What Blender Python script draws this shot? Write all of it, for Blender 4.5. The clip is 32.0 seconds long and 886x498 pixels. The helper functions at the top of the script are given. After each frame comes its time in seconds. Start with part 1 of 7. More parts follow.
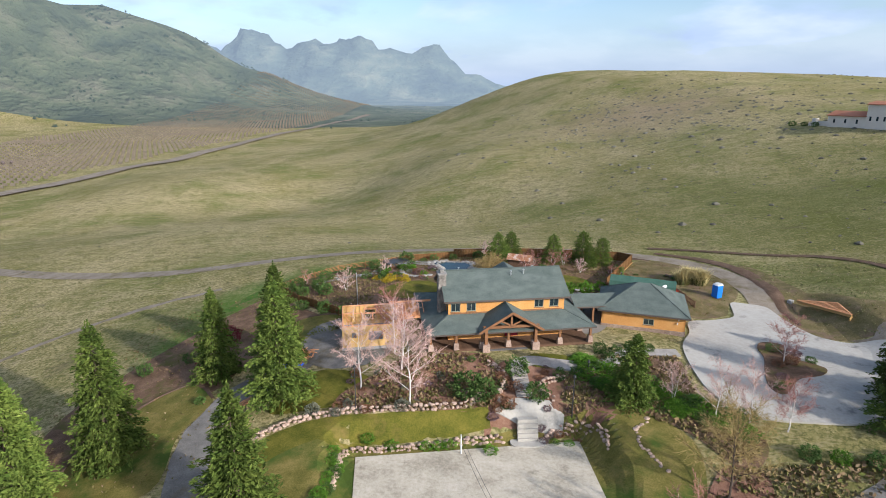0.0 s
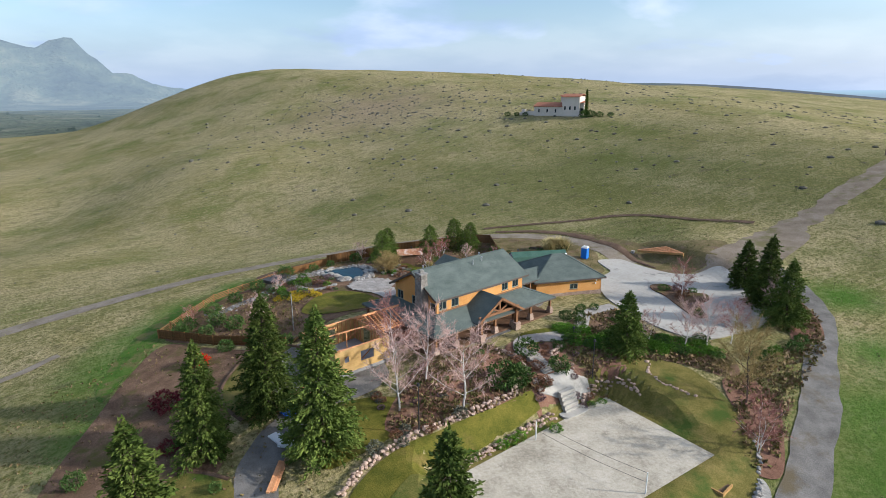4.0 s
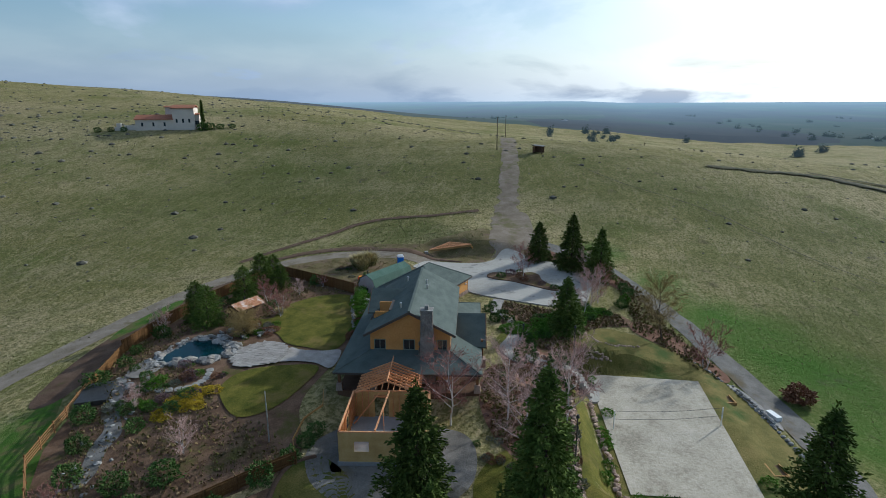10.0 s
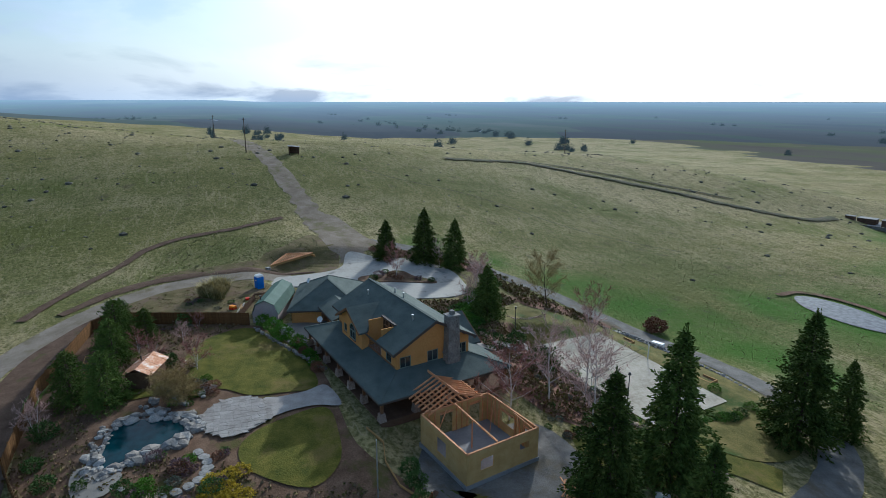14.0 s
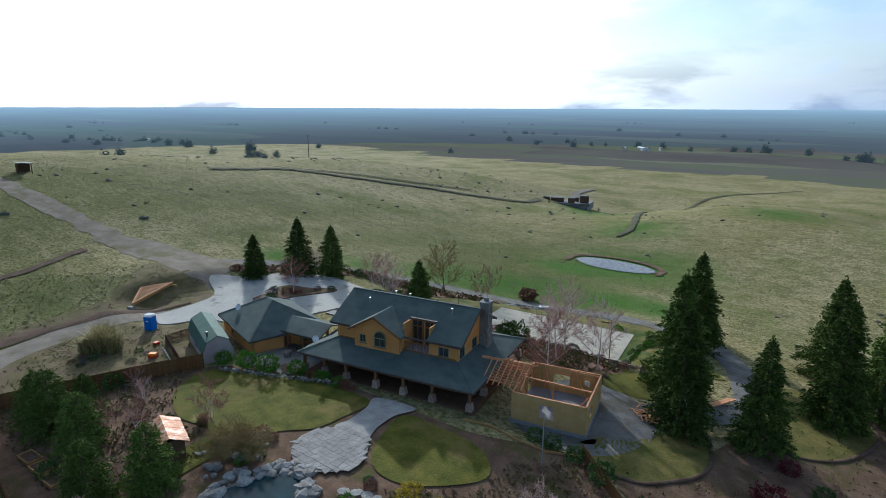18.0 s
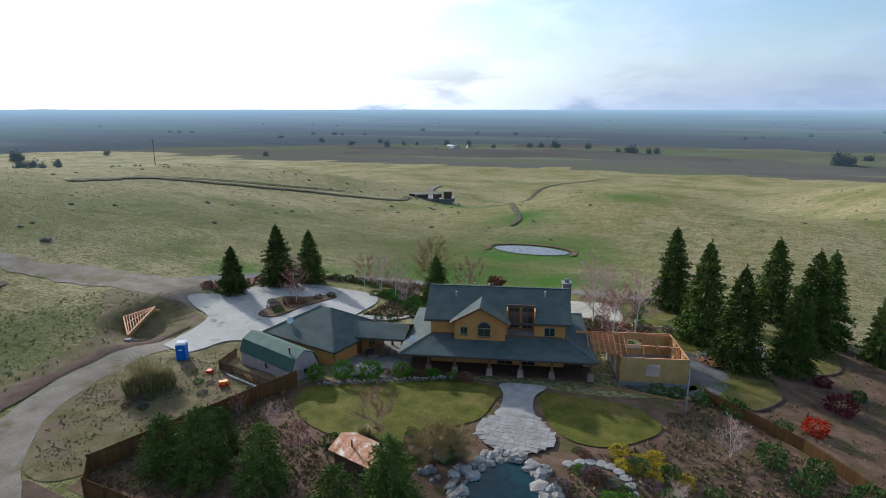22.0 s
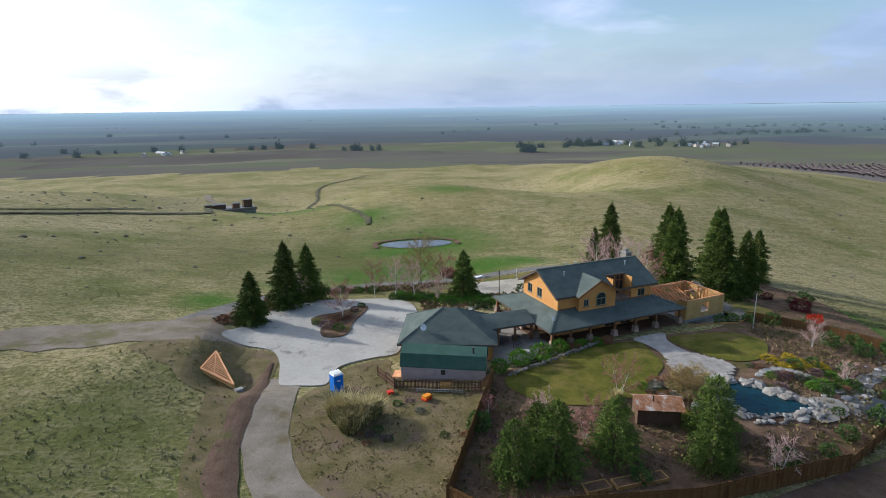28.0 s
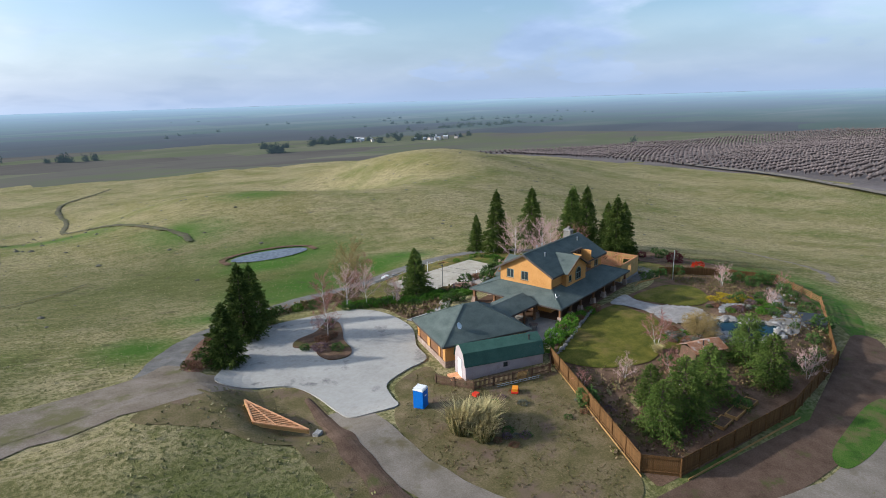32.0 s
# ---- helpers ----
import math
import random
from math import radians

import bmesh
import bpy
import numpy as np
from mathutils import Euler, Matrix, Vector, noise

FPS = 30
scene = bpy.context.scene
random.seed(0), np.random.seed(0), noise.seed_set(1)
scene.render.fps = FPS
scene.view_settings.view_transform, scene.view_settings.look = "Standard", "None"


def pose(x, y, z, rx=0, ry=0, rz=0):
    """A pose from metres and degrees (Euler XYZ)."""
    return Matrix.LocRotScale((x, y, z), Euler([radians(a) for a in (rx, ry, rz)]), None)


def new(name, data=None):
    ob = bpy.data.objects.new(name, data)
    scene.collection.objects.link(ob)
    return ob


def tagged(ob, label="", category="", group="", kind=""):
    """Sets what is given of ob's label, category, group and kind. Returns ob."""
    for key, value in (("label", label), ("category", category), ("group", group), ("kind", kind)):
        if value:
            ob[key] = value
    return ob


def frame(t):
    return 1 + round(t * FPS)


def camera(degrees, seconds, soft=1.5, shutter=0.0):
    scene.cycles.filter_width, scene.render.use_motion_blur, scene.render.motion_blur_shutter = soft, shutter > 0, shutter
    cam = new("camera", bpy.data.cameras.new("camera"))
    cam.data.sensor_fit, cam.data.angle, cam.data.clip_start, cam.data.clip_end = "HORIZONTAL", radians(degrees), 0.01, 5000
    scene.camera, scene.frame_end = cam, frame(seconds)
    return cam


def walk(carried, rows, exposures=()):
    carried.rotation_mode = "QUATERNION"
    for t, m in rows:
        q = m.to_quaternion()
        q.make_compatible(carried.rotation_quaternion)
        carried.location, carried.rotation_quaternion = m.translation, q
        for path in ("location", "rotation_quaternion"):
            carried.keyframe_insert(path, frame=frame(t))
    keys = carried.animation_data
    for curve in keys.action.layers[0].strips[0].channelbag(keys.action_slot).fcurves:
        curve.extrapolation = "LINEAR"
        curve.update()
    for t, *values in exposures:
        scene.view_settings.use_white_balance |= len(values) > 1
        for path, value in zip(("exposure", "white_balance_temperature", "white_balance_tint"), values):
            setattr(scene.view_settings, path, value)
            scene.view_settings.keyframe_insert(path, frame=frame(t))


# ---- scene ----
cam = camera(75.26, 32.0, soft=0.9)
PATH = [
    (0.0, 0.14, -0.43, 30.99, 74.66, -0.35, 2.23),
    (0.5, -4.60, -0.21, 30.89, 74.51, -0.18, -2.19),
    (1.0, -9.20, 0.38, 30.79, 74.43, -0.04, -5.90),
    (1.5, -13.69, 1.31, 30.67, 74.40, 0.06, -9.59),
    (2.0, -17.90, 2.39, 30.53, 74.42, 0.10, -13.15),
    (2.5, -22.00, 3.73, 30.38, 74.46, 0.12, -17.16),
    (3.0, -26.12, 5.43, 30.23, 74.54, 0.15, -21.13),
    (3.5, -29.99, 7.73, 30.08, 74.62, 0.20, -25.33),
    (5.5, -43.15, 18.57, 29.52, 74.72, 0.39, -40.56),
    (6.0, -46.13, 21.95, 29.53, 74.69, 0.50, -44.46),
    (6.5, -48.82, 25.70, 29.57, 74.70, 0.59, -48.58),
    (7.0, -51.12, 29.60, 29.60, 74.65, 0.67, -52.64),
    (7.5, -53.23, 33.67, 29.61, 74.62, 0.74, -56.71),
    (8.0, -55.03, 37.71, 29.56, 74.60, 0.77, -60.65),
    (8.5, -56.42, 41.95, 29.50, 74.69, 0.73, -64.79),
    (9.0, -56.99, 46.23, 29.47, 75.05, 0.61, -68.57),
    (9.5, -57.37, 50.83, 29.46, 75.47, 0.43, -72.22),
    (10.0, -57.81, 55.46, 29.43, 75.61, 0.29, -76.16),
    (10.5, -58.25, 60.07, 29.44, 75.73, 0.22, -80.57),
    (11.0, -58.56, 64.62, 29.48, 75.89, 0.22, -84.97),
    (11.5, -58.83, 69.08, 29.51, 75.91, 0.25, -89.27),
    (12.0, -58.69, 73.40, 29.54, 75.87, 0.26, -93.43),
    (12.5, -58.16, 77.79, 29.55, 75.72, 0.24, -97.45),
    (13.0, -57.28, 82.20, 29.56, 75.58, 0.17, -101.47),
    (13.5, -56.06, 86.74, 29.59, 75.53, 0.08, -105.91),
    (14.0, -54.56, 91.26, 29.61, 75.44, -0.02, -110.44),
    (14.5, -52.68, 95.54, 29.65, 75.44, -0.10, -114.67),
    (16.5, -44.06, 111.40, 29.38, 75.68, -0.29, -131.14),
    (17.0, -41.46, 115.05, 29.36, 75.78, -0.31, -135.26),
    (17.5, -38.62, 118.74, 29.36, 75.91, -0.29, -139.14),
    (18.0, -35.89, 122.52, 29.38, 76.05, -0.20, -142.57),
    (18.5, -32.95, 125.94, 29.37, 76.13, -0.09, -145.41),
    (19.0, -29.82, 128.56, 29.33, 76.12, -0.03, -147.98),
    (19.5, -26.74, 130.74, 29.24, 76.08, -0.04, -150.10),
    (20.0, -23.34, 132.69, 29.15, 76.06, -0.05, -152.22),
    (20.5, -20.00, 134.75, 29.08, 76.08, -0.05, -154.39),
    (21.0, -16.31, 136.59, 29.03, 76.09, -0.03, -156.69),
    (21.5, -12.51, 138.11, 28.99, 76.14, -0.02, -159.24),
    (22.0, -8.62, 139.83, 28.97, 76.18, -0.02, -162.36),
    (22.5, -4.52, 141.92, 29.00, 76.27, 0.01, -165.64),
    (23.0, -0.43, 143.64, 29.08, 76.51, 0.03, -169.14),
    (23.5, 3.66, 145.15, 29.15, 76.60, 0.04, -172.23),
    (24.0, 7.67, 146.07, 29.20, 76.61, 0.07, -174.92),
    (24.5, 11.51, 146.57, 29.24, 76.55, 0.07, -177.14),
    (25.0, 15.43, 147.08, 29.28, 76.53, 0.09, -179.30),
    (25.5, 19.14, 147.43, 29.30, 76.51, 0.11, -181.32),
    (27.5, 35.60, 146.94, 29.52, 76.26, 0.56, -189.40),
    (28.0, 40.75, 146.74, 29.61, 76.00, 0.78, -191.78),
    (28.5, 45.74, 146.42, 29.70, 75.67, 1.03, -194.48),
    (29.0, 50.24, 145.49, 29.78, 75.44, 1.25, -197.30),
    (29.5, 54.50, 144.04, 29.87, 75.37, 1.46, -200.69),
    (30.0, 58.40, 142.09, 29.95, 75.42, 1.63, -204.16),
    (30.5, 61.93, 139.69, 29.99, 75.42, 1.74, -207.74),
    (31.0, 65.14, 137.05, 29.97, 75.37, 1.78, -211.23),
    (31.5, 68.21, 134.20, 29.90, 75.34, 1.76, -214.86),
    (32.0, 71.10, 131.29, 29.80, 75.32, 1.72, -218.48),
]
EXPOSURES = [(0.0, 0.46, 6150, 13), (3.5, 0.38, 6050, 11), (7.0, 0.05, 6000, 8), (10.0, -0.3, 5650, 4), (13.0, -0.28, 5420, 4), (17.0, -0.19, 5430, 4), (20.0, -0.07, 5550, 6), (25.0, 0.11, 5850, 10), (28.0, 0.14, 5880, 10), (32.0, 0.16, 5850, 10)]
walk(cam, [(t, pose(x, y, z, rx, ry, rz)) for t, x, y, z, rx, ry, rz in PATH], EXPOSURES)


# ---- light and sky ----
SUN_AZ, SUN_EL = 127.0, 22.5          # degrees clockwise from +y, and above the horizon
sun_dir = Vector((math.sin(radians(SUN_AZ)) * math.cos(radians(SUN_EL)), math.cos(radians(SUN_AZ)) * math.cos(radians(SUN_EL)), math.sin(radians(SUN_EL))))
sun = new("sun", bpy.data.lights.new("sun", "SUN"))
sun.data.energy, sun.data.angle, sun.data.color = 4.7, radians(1.6), (1.0, 0.94, 0.85)
sun.rotation_euler = sun_dir.to_track_quat("Z", "Y").to_euler()

world = bpy.data.worlds.new("world")
scene.world = world
world.use_nodes = True


def nodes_of(tree):
    tree.nodes.clear()

    def add(kind, **values):
        n = tree.nodes.new(kind)
        for key, value in values.items():
            if key in n.inputs:
                n.inputs[key].default_value = value
        return n
    return add, tree.links.new


def ramp(add, link, fac, stops):
    n = add("ShaderNodeValToRGB")
    while len(n.color_ramp.elements) < len(stops):
        n.color_ramp.elements.new(0.5)
    for e, (at, c) in zip(n.color_ramp.elements, stops):
        e.position = at
        e.color = (*c, 1) if len(c) == 3 else c
    link(fac, n.inputs["Fac"])
    return n.outputs["Color"]


def build_sky():
    add, link = nodes_of(world.node_tree)
    sky = add("ShaderNodeTexSky")
    sky.sky_type, sky.sun_disc = "NISHITA", False
    sky.sun_elevation, sky.sun_rotation = radians(SUN_EL), radians(SUN_AZ)
    sky.dust_density, sky.ozone_density = 1.5, 2.0
    clear = add("ShaderNodeBackground", Strength=0.15)
    link(sky.outputs["Color"], clear.inputs["Color"])
    co = add("ShaderNodeTexCoord")
    # cloud layer seen as a flat sheet overhead: stretch the direction by its height
    sep = add("ShaderNodeSeparateXYZ")
    link(co.outputs["Generated"], sep.inputs[0])
    lift = add("ShaderNodeMath")
    lift.operation = "ADD"
    lift.inputs[1].default_value = 0.24
    link(sep.outputs["Z"], lift.inputs[0])
    top = add("ShaderNodeMath")
    top.operation = "MAXIMUM"
    top.inputs[1].default_value = 0.05
    link(lift.outputs[0], top.inputs[0])
    comb = add("ShaderNodeCombineXYZ")
    for k in "XY":
        d = add("ShaderNodeMath")
        d.operation = "DIVIDE"
        link(sep.outputs[k], d.inputs[0])
        link(top.outputs[0], d.inputs[1])
        link(d.outputs[0], comb.inputs[k])
    n1 = add("ShaderNodeTexNoise", Scale=1.15, Detail=7.0, Roughness=0.52, Distortion=0.3)
    link(comb.outputs[0], n1.inputs["Vector"])
    n2 = add("ShaderNodeTexNoise", Scale=1.7, Detail=6.0, Roughness=0.5)
    link(comb.outputs[0], n2.inputs["Vector"])
    cover = ramp(add, link, n1.outputs["Fac"], [(0.485, (0.0, 0.0, 0.0)), (0.63, (0.92, 0.92, 0.92))])
    # nearness to the sun behind thin cloud
    dot = add("ShaderNodeVectorMath")
    dot.operation = "DOT_PRODUCT"
    link(co.outputs["Generated"], dot.inputs[0])
    dot.inputs[1].default_value = sun_dir
    glow = ramp(add, link, dot.outputs["Value"], [(0.0, (0.0, 0.0, 0.0)), (0.52, (0.10, 0.10, 0.10)), (0.76, (0.5, 0.5, 0.5)), (0.93, (1.0, 1.0, 1.0))])
    shade = ramp(add, link, n2.outputs["Fac"], [(0.36, (0.44, 0.57, 0.79)), (0.48, (0.555, 0.69, 0.92)), (0.62, (0.80, 0.90, 1.07))])
    # thicker banks dim the bright part here and there
    bank = ramp(add, link, n1.outputs["Fac"], [(0.38, (0.12, 0.12, 0.12)), (0.50, (1.0, 1.0, 1.0))])
    lit = add("ShaderNodeMath")
    lit.operation = "MULTIPLY"
    link(glow, lit.inputs[0])
    link(bank, lit.inputs[1])
    glow = lit.outputs[0]
    mixc = add("ShaderNodeMix")
    mixc.data_type = "RGBA"
    link(glow, mixc.inputs["Factor"])
    link(shade, mixc.inputs["A"])
    mixc.inputs["B"].default_value = (2.1, 2.1, 2.06, 1)
    # damp blue air veils the foot of the sky; the layer thickens there and round the sun
    low = ramp(add, link, sep.outputs["Z"], [(0.0, (0.95, 0.95, 0.95)), (0.05, (0.65, 0.65, 0.65)), (0.13, (0.0, 0.0, 0.0))])
    veil = add("ShaderNodeMix")
    veil.data_type = "RGBA"
    link(low, veil.inputs["Factor"])
    link(shade, veil.inputs["A"])
    veil.inputs["B"].default_value = (0.49, 0.61, 0.82, 1)
    link(veil.outputs["Result"], mixc.inputs["A"])
    thick = add("ShaderNodeMath")
    thick.operation = "MAXIMUM"
    link(low, thick.inputs[0])
    link(glow, thick.inputs[1])
    full = add("ShaderNodeMath")
    full.operation = "MAXIMUM"
    link(thick.outputs[0], full.inputs[0])
    link(cover, full.inputs[1])
    cover = full.outputs[0]
    cloud = add("ShaderNodeBackground", Strength=0.82)
    link(mixc.outputs["Result"], cloud.inputs["Color"])
    mix = add("ShaderNodeMixShader")
    link(cover, mix.inputs["Fac"])
    link(clear.outputs[0], mix.inputs[1])
    link(cloud.outputs[0], mix.inputs[2])
    out = add("ShaderNodeOutputWorld")
    link(mix.outputs[0], out.inputs["Surface"])


build_sky()


# ---- materials ----
def mat(name, stops, scale=1.0, rough=0.8, bump=0.2, fine=12.0, metal=0.0, vary=0.0, stretch=None, wear=None, flake=0.0):
    """stops: colour stops over a two-scale noise, in metres. vary: brightness from piece to piece. wear: (colour, scale, amount)."""
    m = bpy.data.materials.new(name)
    m.use_nodes = True
    add, link = nodes_of(m.node_tree)
    co = add("ShaderNodeTexCoord")
    vec = co.outputs["Object"]
    if stretch:
        mp = add("ShaderNodeMapping")
        mp.inputs["Scale"].default_value = stretch
        link(vec, mp.inputs["Vector"])
        vec = mp.outputs["Vector"]
    big = add("ShaderNodeTexNoise", Scale=scale, Detail=5.0, Roughness=0.6)
    small = add("ShaderNodeTexNoise", Scale=scale * fine, Detail=3.0, Roughness=0.6)
    link(vec, big.inputs["Vector"])
    link(vec, small.inputs["Vector"])
    mx = add("ShaderNodeMix")
    mx.data_type = "FLOAT"
    mx.inputs["Factor"].default_value = 0.4
    link(big.outputs["Fac"], mx.inputs["A"])
    link(small.outputs["Fac"], mx.inputs["B"])
    lo, hi = 0.34, 0.66
    n = len(stops)
    col = ramp(add, link, mx.outputs["Result"], [(lo + (hi - lo) * i / max(n - 1, 1), c) for i, c in enumerate(stops)])
    if wear:
        wn = add("ShaderNodeTexNoise", Scale=wear[1], Detail=7.0, Roughness=0.65)
        link(vec, wn.inputs["Vector"])
        wf = ramp(add, link, wn.outputs["Fac"], [(wear[2], (0, 0, 0)), (wear[2] + 0.12, (1, 1, 1))])
        w = add("ShaderNodeMix")
        w.data_type = "RGBA"
        link(wf, w.inputs["Factor"])
        link(col, w.inputs["A"])
        w.inputs["B"].default_value = (*wear[0], 1)
        col = w.outputs["Result"]
    if vary:
        info = add("ShaderNodeObjectInfo")
        geo = add("ShaderNodeNewGeometry")
        s = add("ShaderNodeMath")
        s.operation = "ADD"
        link(info.outputs["Random"], s.inputs[0])
        link(geo.outputs["Random Per Island"], s.inputs[1])
        v = add("ShaderNodeMapRange")
        v.inputs["From Max"].default_value = 2.0
        v.inputs["To Min"].default_value, v.inputs["To Max"].default_value = 1 - vary, 1 + vary
        link(s.outputs[0], v.inputs["Value"])
        hsv = add("ShaderNodeHueSaturation")
        link(v.outputs["Result"], hsv.inputs["Value"])
        link(col, hsv.inputs["Color"])
        col = hsv.outputs["Color"]
    b = add("ShaderNodeBsdfPrincipled", Roughness=rough, Metallic=metal)
    b.inputs["Specular IOR Level"].default_value = 0.08 if rough > 0.8 else 0.3
    link(col, b.inputs["Base Color"])
    if flake:
        b.inputs["Subsurface Weight"].default_value = 0.0
        b.inputs["Sheen Weight"].default_value = flake
    if bump:
        bp = add("ShaderNodeBump", Strength=bump, Distance=0.05)
        link(small.outputs["Fac"], bp.inputs["Height"])
        link(bp.outputs["Normal"], b.inputs["Normal"])
    out = add("ShaderNodeOutputMaterial")
    link(b.outputs[0], out.inputs["Surface"])
    return m


def glass_mat(name, colour, rough=0.05):
    m = bpy.data.materials.new(name)
    m.use_nodes = True
    add, link = nodes_of(m.node_tree)
    b = add("ShaderNodeBsdfPrincipled", Roughness=rough, IOR=1.5)
    b.inputs["Base Color"].default_value = (*colour, 1)
    b.inputs["Specular IOR Level"].default_value = 0.8
    out = add("ShaderNodeOutputMaterial")
    link(b.outputs[0], out.inputs["Surface"])
    return m


M = {}
M["sand"] = mat("sand", [(0.29, 0.255, 0.195), (0.44, 0.39, 0.305), (0.53, 0.475, 0.385)], 0.35, 0.95, 1.0, 9, wear=((0.23, 0.20, 0.15), 0.5, 0.60))
M["concrete"] = mat("concrete", [(0.315, 0.295, 0.255), (0.385, 0.36, 0.315), (0.435, 0.41, 0.362)], 0.12, 0.85, 0.1, 20, wear=((0.19, 0.18, 0.165), 0.35, 0.58))
M["gravel"] = mat("gravel", [(0.105, 0.098, 0.086), (0.17, 0.158, 0.142), (0.24, 0.222, 0.2)], 0.5, 0.95, 0.8, 18, wear=((0.13, 0.105, 0.065), 0.2, 0.54))
M["dirt_road"] = mat("dirt_road", [(0.135, 0.104, 0.072), (0.2, 0.16, 0.118), (0.27, 0.225, 0.18)], 0.3, 0.95, 0.5, 18, wear=((0.135, 0.12, 0.055), 0.22, 0.53))
M["deck"] = mat("deck_boards", [(0.10, 0.058, 0.036), (0.16, 0.095, 0.06)], 1.2, 0.85, 0.2, 10, vary=0.2)
M["dark_step"] = mat("dark_step_stone", [(0.10, 0.092, 0.085), (0.16, 0.15, 0.14)], 0.8, 0.9, 0.3, 10)
M["pale_track"] = mat("pale_track", [(0.16, 0.13, 0.096), (0.225, 0.188, 0.145), (0.29, 0.248, 0.2)], 0.4, 0.95, 0.5, 18, wear=((0.145, 0.118, 0.066), 0.25, 0.54))
M["bank_soil"] = mat("bank_soil", [(0.075, 0.046, 0.03), (0.115, 0.074, 0.05), (0.16, 0.108, 0.075)], 0.6, 0.95, 0.9, 12, wear=((0.085, 0.082, 0.03), 0.4, 0.58))
M["rough_grass"] = mat("rough_grass", [(0.08, 0.075, 0.024), (0.14, 0.112, 0.05), (0.225, 0.165, 0.095)], 0.5, 0.95, 0.9, 12, wear=((0.16, 0.11, 0.075), 0.3, 0.53))
M["gully_soil"] = mat("gully_soil", [(0.06, 0.055, 0.035), (0.10, 0.09, 0.055), (0.17, 0.15, 0.09)], 0.4, 0.95, 0.9, 10, wear=((0.10, 0.105, 0.045), 0.25, 0.5))
M["soil"] = mat("soil", [(0.078, 0.046, 0.028), (0.14, 0.086, 0.054), (0.215, 0.138, 0.09)], 0.6, 0.95, 0.9, 12, wear=((0.09, 0.08, 0.026), 0.35, 0.53))
M["bark_mulch"] = mat("bark_mulch", [(0.115, 0.058, 0.038), (0.195, 0.105, 0.07), (0.27, 0.16, 0.11)], 0.7, 0.95, 0.9, 12, wear=((0.09, 0.075, 0.03), 0.3, 0.58))
M["lawn"] = mat("lawn", [(0.05, 0.058, 0.009), (0.102, 0.1, 0.016), (0.18, 0.145, 0.03)], 0.5, 0.9, 1.0, 14, wear=((0.17, 0.125, 0.04), 0.16, 0.55))
M["lawn_dry"] = mat("lawn_dry", [(0.072, 0.074, 0.016), (0.14, 0.12, 0.032), (0.215, 0.165, 0.058)], 0.5, 0.9, 1.0, 14, wear=((0.055, 0.085, 0.016), 0.14, 0.5))
M["lush"] = mat("lush", [(0.032, 0.07, 0.012), (0.062, 0.125, 0.017), (0.11, 0.14, 0.035)], 0.5, 0.9, 1.0, 20, wear=((0.13, 0.12, 0.045), 0.4, 0.47))
M["roof"] = mat("roof_shingle", [(0.07, 0.088, 0.078), (0.098, 0.118, 0.106), (0.128, 0.15, 0.134)], 0.5, 0.85, 0.5, 14, wear=((0.125, 0.142, 0.132), 0.25, 0.60), stretch=(1, 1, 3))
M["barn_roof"] = mat("green_shingle", [(0.03, 0.075, 0.055), (0.045, 0.105, 0.075), (0.07, 0.13, 0.10)], 0.6, 0.75, 0.5, 14)
M["stucco"] = mat("ochre_wall", [(0.46, 0.215, 0.065), (0.56, 0.28, 0.09), (0.62, 0.33, 0.12)], 0.35, 0.85, 0.25, 14)
M["trim"] = mat("timber_trim", [(0.16, 0.075, 0.035), (0.24, 0.115, 0.05)], 1.2, 0.7, 0.3, 10)
M["fascia"] = mat("dark_fascia", [(0.07, 0.055, 0.045), (0.10, 0.08, 0.065)], 1.2, 0.7, 0.2, 10)
M["frame_sage"] = mat("sage_frame", [(0.16, 0.19, 0.15), (0.21, 0.24, 0.19)], 2.0, 0.6, 0.1, 10)
M["glass"] = glass_mat("window_glass", (0.02, 0.03, 0.035))
M["red_door"] = mat("red_door", [(0.22, 0.015, 0.03), (0.30, 0.02, 0.04)], 1.5, 0.5, 0.1, 10)
M["stone"] = mat("field_stone", [(0.12, 0.108, 0.095), (0.21, 0.19, 0.165), (0.32, 0.29, 0.255)], 0.9, 0.9, 0.7, 8, vary=0.35)
M["pink_stone"] = mat("pink_stone", [(0.22, 0.15, 0.115), (0.34, 0.245, 0.19), (0.47, 0.36, 0.29)], 0.8, 0.9, 0.7, 8, vary=0.4)
M["pale_rock"] = mat("pale_rock", [(0.17, 0.16, 0.145), (0.28, 0.265, 0.24), (0.40, 0.38, 0.35)], 0.7, 0.9, 0.7, 8, vary=0.35)
M["flagstone"] = mat("flagstone", [(0.235, 0.21, 0.185), (0.31, 0.283, 0.255), (0.39, 0.36, 0.325)], 0.9, 0.9, 0.4, 10, vary=0.2)
M["paving"] = mat("paving_bed", [(0.20, 0.18, 0.155), (0.27, 0.245, 0.21)], 0.8, 0.95, 0.4, 12)
M["lumber"] = mat("fresh_lumber", [(0.52, 0.225, 0.095), (0.66, 0.31, 0.14), (0.72, 0.4, 0.2)], 1.5, 0.8, 0.2, 8, vary=0.15)
M["osb"] = mat("sheathing", [(0.42, 0.25, 0.09), (0.53, 0.34, 0.13), (0.60, 0.41, 0.19)], 0.8, 0.85, 0.2, 30, vary=0.08)
M["slab"] = mat("slab", [(0.22, 0.215, 0.21), (0.32, 0.31, 0.30)], 0.5, 0.9, 0.2, 14)
